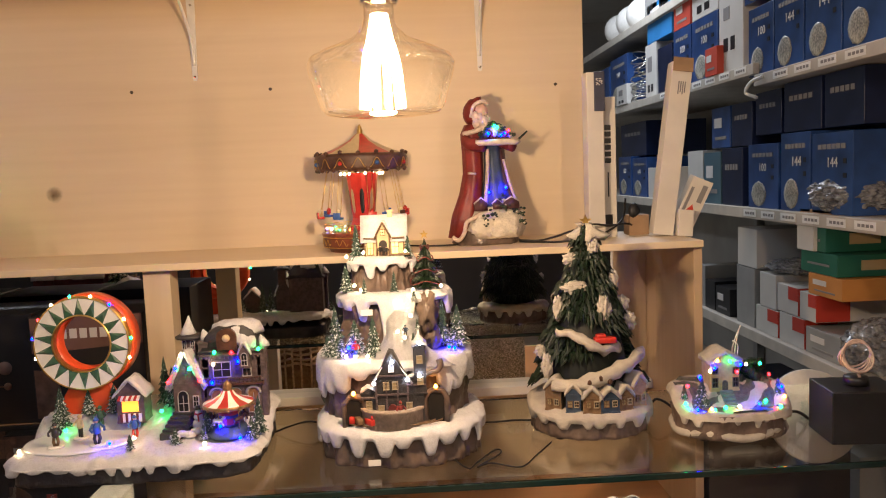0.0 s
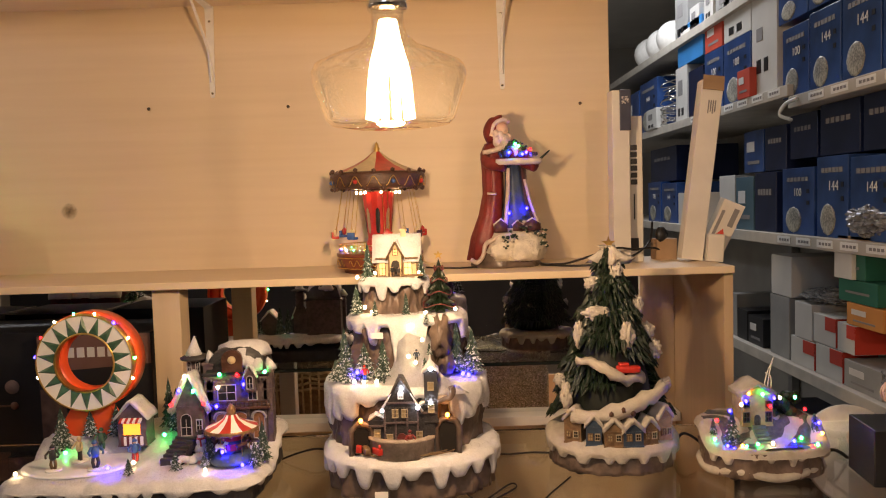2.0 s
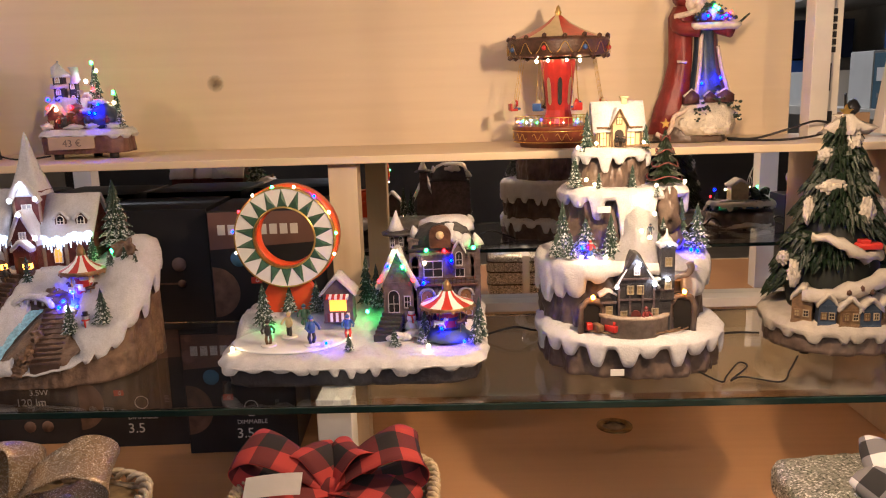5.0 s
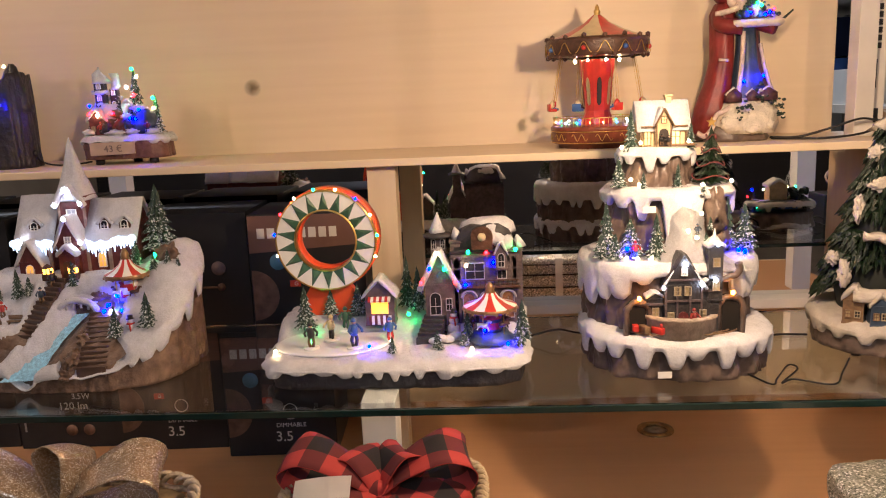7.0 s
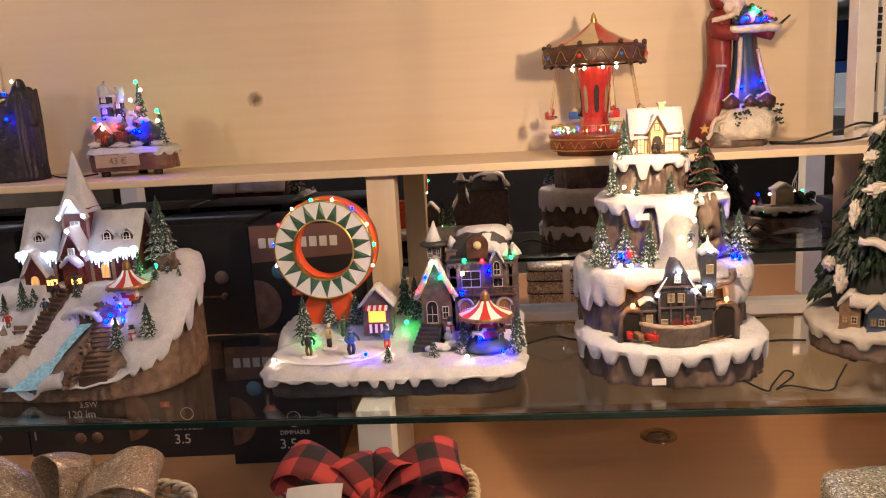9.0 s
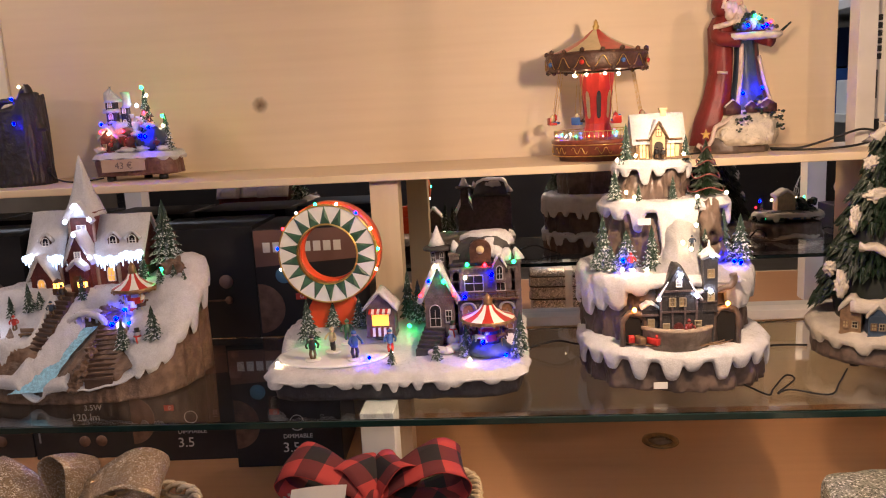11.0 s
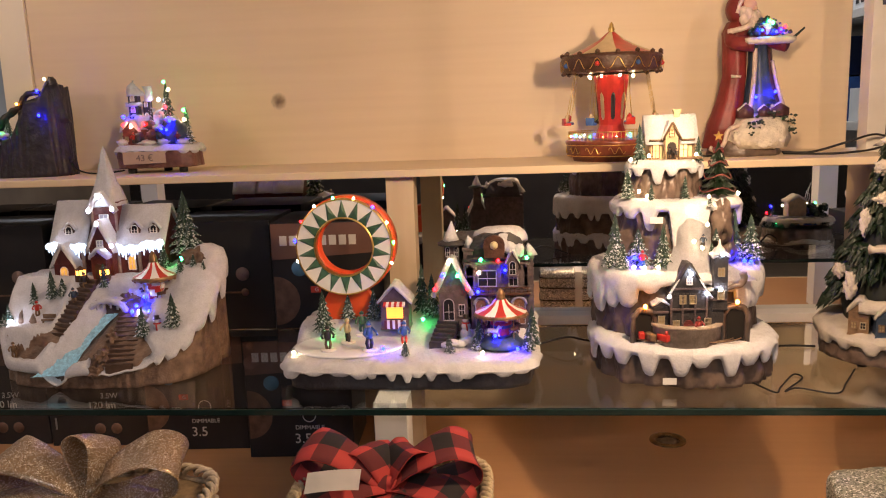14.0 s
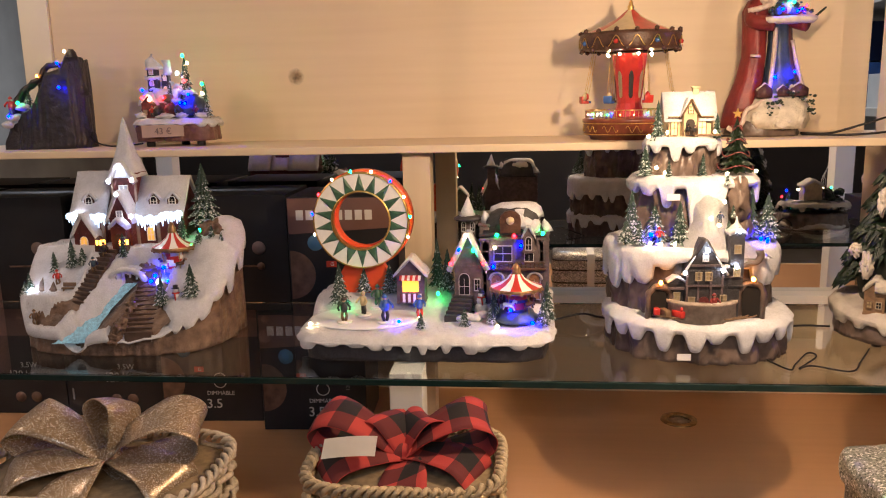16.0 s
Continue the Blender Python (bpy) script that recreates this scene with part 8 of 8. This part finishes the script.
card_brown = mat("plain_brown_carton", (0.36, 0.23, 0.13), 0.7, var=0.2, scale=18, bump=0.08)


def tall_carton(label, m, w, d, h, extra=None):
    b = thing("tube_carton", label, "carton")
    b.matrix_basis = m
    bm = bmesh.new()
    box(bm, (0, 0, h / 2), (w, d, h), bev=0.0012)
    part("body", bm, card_white, b, smooth=False)
    if extra:
        extra(b, w, d, h)
    return b


def sleeve(b, w, d, h):
    bm = bmesh.new()
    box(bm, (0.010, -0.002, h - 0.045), (w * 0.62, d + 0.006, 0.092), bev=0.001)
    s = part("sleeve", bm, mat("slate_printed_sleeve", (0.05, 0.055, 0.09), 0.5, var=0.2), b, "dark blue printed sleeve", smooth=False)
    bm = bmesh.new()
    rg = random.Random(3)
    for i in range(7):
        for j in range(7):
            if rg.random() < 0.5:
                box(bm, (0.002 + 0.0023 * i, -d / 2 - 0.0058, h - 0.030 + 0.0023 * j), (0.0021, 0.001, 0.0021))
    part("print_patch", bm, print_white, s, smooth=False)


def vertical_bars(b, w, d, h):
    for z, ww, hh in [(h * 0.55 + 0.016 * i, w * 0.42, 0.012) for i in range(6)] + [(h * 0.12, w * 0.5, 0.030), (h * 0.38, 0.003, 0.06)]:
        bm = bmesh.new()
        box(bm, (-0.002, -d / 2 - 0.0006, z), (ww, 0.001, hh))
        part("lettering", bm, plastic_black, b, smooth=False)


def open_flap(b, w, d, h):
    bm = bmesh.new()
    box(bm, (0, -d / 2 - 0.004, h - 0.006), (w * 0.98, 0.002, 0.034), rot=(-14, 0, 0))
    box(bm, (0, 0, h + 0.001), (w * 0.8, d * 0.8, 0.004))
    part("flap", bm, card_brown, b, "open brown flap", smooth=False)
    for k in range(4):
        flat(b, "lettering", -0.006 + 0.005 * k, -0.0035 + 0.005 * k, h - 0.075 + 0.004 * (k % 2), h - 0.045, -d / 2 - 0.0006, print_grey)


tall_carton("white tube carton with a dark sleeve standing on the shelf", pose(0.472, 1.955, SHELF, 0, 0, 4), 0.040, 0.040, 0.395, sleeve)
tall_carton("white tube carton with black upright lettering", pose(0.515, 1.995, SHELF, 0, 0, -3), 0.036, 0.038, 0.34, vertical_bars)
tall_carton("white tube carton with open brown end, leaning", pose(0.633, 1.955, SHELF + 0.004, 0, 7.3, -3), 0.048, 0.045, 0.410, open_flap)


def tri_print(b, w, d, h):
    bm = bmesh.new()
    prism(bm, [(-0.010, h * 0.34), (0.010, h * 0.34), (0, h * 0.34 + 0.018)], -d / 2 - 0.001, -d / 2)
    part("emblem", bm, print_red, b, smooth=False)
    flat(b, "lettering", -w / 2 + 0.006, -w / 2 + 0.013, h * 0.30, h * 0.8, -d / 2 - 0.0006, print_grey)
    flat(b, "lettering", w / 2 - 0.02, w / 2 - 0.008, h * 0.55, h * 0.9, -d / 2 - 0.0006, print_grey)


tall_carton("small white lamp carton with red emblem, tilted", pose(0.688, 1.975, SHELF + 0.020, 4, 24, -8), 0.050, 0.05, 0.125, tri_print)
tall_carton("small white lamp carton standing on the shelf", pose(0.680, 1.930, SHELF, 0, 4, -6), 0.036, 0.034, 0.062)
jk = thing("brown_figurine_carton", "small brown carton with dark plug on top", "carton", (0.595, 2.03, SHELF))
bm = bmesh.new()
box(bm, (0, 0, 0.025), (0.05, 0.05, 0.05), bev=0.001)
part("body", bm, card_brown, jk, smooth=False)
bm = bmesh.new()
ball(bm, (-0.012, -0.02, 0.062), 0.014, 0, 2, (1, 0.8, 1.2), 0.4, 60)
part("plug", bm, plastic_black, jk)

# ---- shop shelving along the aisle ----
XF = 1.14
rack = thing("shop_shelving", "long white shop shelving crowded with lamp cartons", "shelving")
edge_white = mat("worn_white_shelf", (0.50, 0.46, 0.40), 0.5, var=0.18, scale=14)
for z, y0, y1 in ((0.895, 1.0, 5.6), (1.300, 1.0, 5.6), (1.725, 1.0, 2.57), (1.765, 2.575, 5.6), (2.13, 2.3, 5.6), (2.12, 1.0, 2.28), (0.45, 1.0, 5.6)):
    slab("shelf_board", (XF, y0, z - 0.036), (1.62, y1, z), edge_white, rack, 0.002)
for y in (1.6, 2.572, 3.55, 4.55, 5.55):
    slab("upright", (1.585, y - 0.02, 0.0), (1.62, y + 0.02, 2.5), mat("grey_steel_upright", (0.30, 0.30, 0.30), 0.4, 0.5, var=0.2), rack)
slab("back_panel", (1.625, 1.0, 0.0), (1.645, 5.6, 2.5), mat("grey_back_panel", (0.32, 0.31, 0.29), 0.7, var=0.2, scale=5), rack)
for z, y0, y1 in ((1.283, 1.9, 2.75), (1.75, 2.62, 3.6), (1.708, 1.95, 2.5)):
    for k in range(int((y1 - y0) / 0.13)):
        bm = bmesh.new()
        box(bm, (XF - 0.001, y0 + 0.13 * k + 0.05, z), (0.0015, 0.09, 0.022))
        lab = part("price_strip", bm, MATS["paper_white"], rack, smooth=False)
        bm = bmesh.new()
        for q in range(4):
            box(bm, (XF - 0.002, y0 + 0.13 * k + 0.02 + 0.018 * q, z), (0.0012, 0.012, 0.008))
        part("lettering", bm, print_grey, lab, smooth=False)
bm = bmesh.new()
tube(bm, curve_pts([(XF - 0.003, 2.50, 1.712), (XF - 0.02, 2.545, 1.70), (XF - 0.03, 2.56, 1.67), (XF - 0.012, 2.52, 1.65)], 5), 0.006, 6)
part("curled_label", bm, MATS["paper_white"], rack, "peeling paper label")

COL = {
    "blue": mat("blue_carton", (0.026, 0.070, 0.22), 0.28, var=0.55, scale=9),
    "navy": mat("navy_carton", (0.010, 0.017, 0.052), 0.3, var=0.4, scale=10),
    "sky": mat("bright_blue_carton", (0.03, 0.22, 0.55), 0.45, var=0.15, scale=10),
    "white": mat("clean_white_carton", (0.56, 0.55, 0.52), 0.55, var=0.08, scale=10),
    "grey": mat("grey_carton", (0.30, 0.30, 0.29), 0.55, var=0.15, scale=10),
    "red": mat("red_carton", (0.52, 0.07, 0.04), 0.5, var=0.12, scale=10),
    "green": mat("dark_green_carton", (0.02, 0.13, 0.085), 0.5, var=0.12, scale=10),
    "orange": mat("orange_carton", (0.55, 0.24, 0.06), 0.6, var=0.15, scale=10),
    "brown": card_brown,
    "black": plastic_black,
    "teal": mat("grey_teal_carton", (0.06, 0.12, 0.16), 0.5, var=0.15, scale=10),
}
NOUN = {"blue": "blue printed lamp carton", "navy": "dark navy lamp carton", "sky": "bright blue carton", "white": "white lamp carton", "grey": "grey cardboard carton", "red": "red carton", "green": "dark green carton", "orange": "orange printed carton", "brown": "brown cardboard carton", "black": "black device carton", "teal": "grey-teal carton"}


def aisle_y(slant, x=XF + 0.02):
    """Depth along the aisle at which a sight line with this slant meets the shelf fronts."""
    return 0.141 + (x - 0.061) * 1376.0 / (slant - 783.0)


def stock(s0, s1, z, h, colour, style="", depth=0.22, dx=0.0, tilt=0.0):
    """One carton on the shelving, between two sight lines, with its print."""
    x = XF + 0.02 + dx
    ya, yb = aisle_y(s1, x), aisle_y(s0, x)
    w = max(0.03, yb - ya - 0.004)
    ob = thing("stock_carton", NOUN[colour] + " standing on the shop shelving", "carton", (x, (ya + yb) / 2, z + 0.0005), tilt, "cartons on the shop shelving")
    bm = bmesh.new()
    box(bm, (depth / 2, 0, h / 2), (depth, w, h), bev=0.0015)
    part("body", bm, COL[colour], ob, smooth=False)
    f = -0.0008

    def patch(name, y0, y1, z0, z1, m, k=1.0):
        bm = bmesh.new()
        box(bm, (f, -(y0 + y1) / 2 * w, (z0 + z1) / 2 * h), (0.0012 * k, abs(y1 - y0) * w, (z1 - z0) * h))
        part(name, bm, m, ob, smooth=False)

    def near(name, x0, x1, z0, z1, m):
        bm = bmesh.new()
        box(bm, ((x0 + x1) / 2 * depth, -w / 2 - 0.0006, (z0 + z1) / 2 * h), ((x1 - x0) * depth, 0.0012, (z1 - z0) * h))
        part(name, bm, m, ob, smooth=False)
    if style[:1] == "n":
        for q in range(6):
            patch("lettering", -0.34 + 0.115 * q, -0.25 + 0.115 * q, 0.80, 0.86, print_grey)
        words("number_print", style[1:], h * 0.17, print_white, ob, pose(-0.0014, w * 0.12, h * 0.58, 90, 0, -90))
        bm = bmesh.new()
        ball(bm, (0.0, w * 0.14, h * 0.22), 1.0, 0, 2, (0.0012, w * 0.26, h * 0.20), 0.0)
        part("lamp_print", bm, mat("pale_bulb_print", (0.50, 0.48, 0.40), 0.5, scale=160, col2=(0.10, 0.10, 0.10)), ob)
        for zz in (0.45, 0.62):
            patch("icon", 0.28, 0.36, zz, zz + 0.06, plastic_black)
    elif style == "w":
        patch("print_patch", -0.28, 0.10, 0.48, 0.76, print_grey)
        patch("print_patch", -0.30, -0.12, 0.10, 0.24, plastic_black)
        patch("print_patch", 0.0, 0.18, 0.10, 0.24, plastic_black)
    elif style == "ribbon":
        near("red_print", 0.25, 0.55, 0.42, 0.99, print_red)
        patch("print_patch", -0.3, -0.05, 0.55, 0.68, print_grey)
        patch("print_patch", -0.3, -0.12, 0.22, 0.36, plastic_black)
        patch("print_patch", 0.0, 0.16, 0.22, 0.36, plastic_black)
    elif style == "r":
        patch("red_print", 0.05, 0.5, 0.52, 0.98, print_red)
        near("red_print", 0.0, 0.45, 0.02, 0.98, print_red)
    elif style == "b":
        if colour == "navy":
            for q in range(5):
                patch("lettering", -0.34 + 0.13 * q, -0.25 + 0.13 * q, 0.62, 0.72, print_grey)
        else:
            patch("print_patch", -0.35, 0.05, 0.50, 0.74, print_white)
            patch("lettering", -0.3, 0.3, 0.2, 0.28, print_grey)
    elif style == "l":
        near("label", 0.3, 0.7, 0.3, 0.75, mat("tan_label", (0.45, 0.34, 0.18), 0.6, var=0.05))
        patch("lettering", -0.3, 0.3, 0.4, 0.5, print_grey)
    return ob


# shelf with the numbered blue cartons, and what stands on it farther down the aisle
zA, zF, zL, z3 = 1.725, 1.765, 1.300, 0.895
for a, b_, h, n_ in ((1385, 1431, 0.215, "n100"), (1432, 1486, 0.225, "n144"), (1488, 1556, 0.235, "n144"), (1558, 1640, 0.235, "n144")):
    stock(a, b_, zA, h, "blue", n_)
for a, b_, n_ in ((1378, 1428, "n144"), (1430, 1488, "n144"), (1490, 1560, "n100")):
    stock(a, b_, zA + 0.237, 0.15, "blue", n_)
stock(1562, 1640, zA + 0.237, 0.06, "red", "", 0.2)
for a, b_, h, c_, s_ in ((1088, 1108, 0.25, "blue", "b"), (1110, 1136, 0.24, "blue", "b"), (1138, 1168, 0.26, "blue", "n144"), (1200, 1220, 0.24, "white", "w"), (1222, 1248, 0.20, "navy", ""), (1250, 1282, 0.235, "blue", "n100"), (1283, 1330, 0.235, "blue", "n100"), (1332, 1376, 0.33, "white", "ribbon")):
    stock(a, b_, zF, h, c_, s_)
stock(1148, 1166, zF, 0.10, "white", "w", 0.05, -0.025)
stock(1306, 1328, zF, 0.10, "red", "b", 0.05, -0.025)
for a, b_, z, h, c_, s_ in ((1204, 1248, zF + 0.241, 0.085, "sky", ""), (1204, 1246, zF + 0.327, 0.085, "sky", "b"), (1251, 1281, zF + 0.236, 0.12, "red", "b"), (1284, 1331, zF + 0.236, 0.20, "white", "w")):
    stock(a, b_, z, h, c_, s_)
for a, b_, h, c_ in ((1225, 1242, 0.10, "white"), (1250, 1266, 0.13, "white"), (1200, 1222, 0.20, "grey"), (1270, 1300, 0.06, "grey"), (1302, 1335, 0.09, "grey")):
    stock(a, b_, 2.13, h, c_, "w")
for slant in (1128, 1148, 1166):
    y = aisle_y(slant)
    gl = thing("globe_lampshade", "white opal glass globe lampshade on the top shelf", "lampshade", (XF + 0.11, y, 2.131), group="globe lampshades")
    bm = bmesh.new()
    ball(bm, (0, 0, 0.085), 0.085, 0, 3)
    part("globe", bm, white_paint, gl)
    bm = bmesh.new()
    lathe(bm, [(0.05, 0.0), (0.048, 0.015)], n=20)
    part("collar", bm, chrome, gl)
# middle shelf
for a, b_, h, c_, s_ in ((1150, 1172, 0.20, "blue", "n100"), (1174, 1200, 0.19, "blue", "n144"), (1202, 1240, 0.14, "white", ""), (1274, 1302, 0.20, "white", ""), (1303, 1334, 0.19, "teal", "b"), (1336, 1374, 0.20, "navy", "b"), (1384, 1440, 0.205, "blue", "n100"), (1444, 1500, 0.23, "blue", "n144"), (1502, 1580, 0.22, "blue", "n144")):
    stock(a, b_, zL, h, c_, s_)
for a, b_, z, h, c_ in ((1155, 1200, zL + 0.202, 0.17, "navy"), (1318, 1352, zL + 0.206, 0.15, "blue"), (1354, 1392, zL + 0.206, 0.15, "navy"), (1398, 1446, zL + 0.236, 0.14, "navy"), (1450, 1520, zL + 0.236, 0.15, "navy"), (1525, 1600, zL + 0.236, 0.15, "navy")):
    stock(a, b_, z, h, c_, "b", 0.3, 0.04)
# lowest shelf in view
for a, b_, z, h, c_, s_ in ((1292, 1304, z3, 0.16, "grey", ""), (1304, 1322, z3, 0.11, "black", ""), (1323, 1350, z3, 0.10, "black", "b"), (1362, 1396, z3, 0.20, "grey", ""), (1398, 1440, z3, 0.085, "white", "r"), (1442, 1490, z3, 0.09, "white", "r"), (1492, 1560, z3, 0.075, "grey", "b"),
                            (1405, 1436, z3 + 0.087, 0.11, "white", ""), (1438, 1478, z3 + 0.092, 0.085, "white", "r"), (1480, 1512, z3 + 0.092, 0.080, "white", "r"), (1496, 1562, z3 + 0.174, 0.06, "orange", "b"), (1364, 1400, z3 + 0.202, 0.13, "white", ""), (1482, 1552, z3 + 0.236, 0.06, "green", "l"), (1478, 1530, z3 + 0.298, 0.07, "green", "l"), (1480, 1540, z3 + 0.370, 0.045, "brown", "")):
    stock(a, b_, z, h, c_, s_)
stock(1474, 1506, z3 + 0.298, 0.07, "white", "", 0.2, -0.012)
for a, b_, z, h, c_ in ((1300, 1330, 0.45, 0.2, "grey"), (1335, 1400, 0.45, 0.25, "navy"), (1405, 1480, 0.45, 0.2, "white"), (1490, 1600, 0.45, 0.22, "grey")):
    stock(a, b_, z, h, c_, "b")


def bag(label, c, s, seed):
    """A crumpled clear plastic bag."""
    ob = thing("plastic_bag", label, "bag", c)
    bm = bmesh.new()
    bmesh.ops.create_icosphere(bm, subdivisions=5, radius=1.0)
    for v in bm.verts:
        q = v.co * 2.2 + Vector((seed, 0, 0))
        k = 1 + 0.22 * abs(noise.noise(q * 1.6)) + 0.14 * abs(noise.noise(q * 4)) - 0.10 * abs(noise.noise(q * 8))
        v.co = Vector((v.co.x * s[0] * k, v.co.y * s[1] * k, max(-0.85, v.co.z) * s[2] * k + s[2] * 0.9))
    part("film", bm, mat("crumpled_clear_film", (0.42, 0.43, 0.44), 0.12, 0.25, scale=60, col2=(0.10, 0.10, 0.11), bump=0.6, fine=90), ob, smooth=False)
    return ob


bag("crumpled clear bag of bulbs on the shop shelf", (XF + 0.10, aisle_y(1532), zL + 0.001), (0.10, 0.145, 0.055), 1)
bag("crumpled clear bag on stacked white cartons", (XF + 0.12, aisle_y(1425), z3 + 0.198), (0.09, 0.12, 0.022), 2)
bag("crumpled clear bag at the shelf front", (XF + 0.10, aisle_y(1585), z3 + 0.001), (0.09, 0.09, 0.07), 3)
wr = thing("wire_bundle", "loose bundle of bright wire among the cartons", "wire", (XF + 0.06, aisle_y(1184), zF))
rg = random.Random(9)
for k in range(14):
    bm = bmesh.new()
    ph = rg.uniform(0, TAU)
    tube(bm, [(0.05 * math.cos(a) * rg.uniform(0.95, 1.05), 0.07 * math.cos(a + ph), 0.012 + 0.016 * k + 0.02 * math.sin(a + ph)) for a in [TAU * i / 20 for i in range(21)]], 0.003, 5)
    part("strand", bm, chrome, wr)
wf = thing("round_white_pack", "round white printed pack leaning under the shelf", "pack", (0.93, 1.80, 0.86), 0)
bm = bmesh.new()
lathe(bm, [(0.001, 0.010), (0.108, 0.010), (0.110, 0.0), (0.001, 0.0)], n=40, rot=Matrix.Rotation(math.radians(70), 3, "X"), cap=False)
part("body", bm, white_paint, wf)
# a stand behind, which carries the pack and closes the display's end
structure(slab("cabinet_end", (0.70, 1.83, 0.0), (1.04, 2.16, 0.80), mat("dark_cabinet", (0.05, 0.05, 0.055), 0.5, var=0.3, scale=8)), "dark cabinet beside the display", "cabinet")
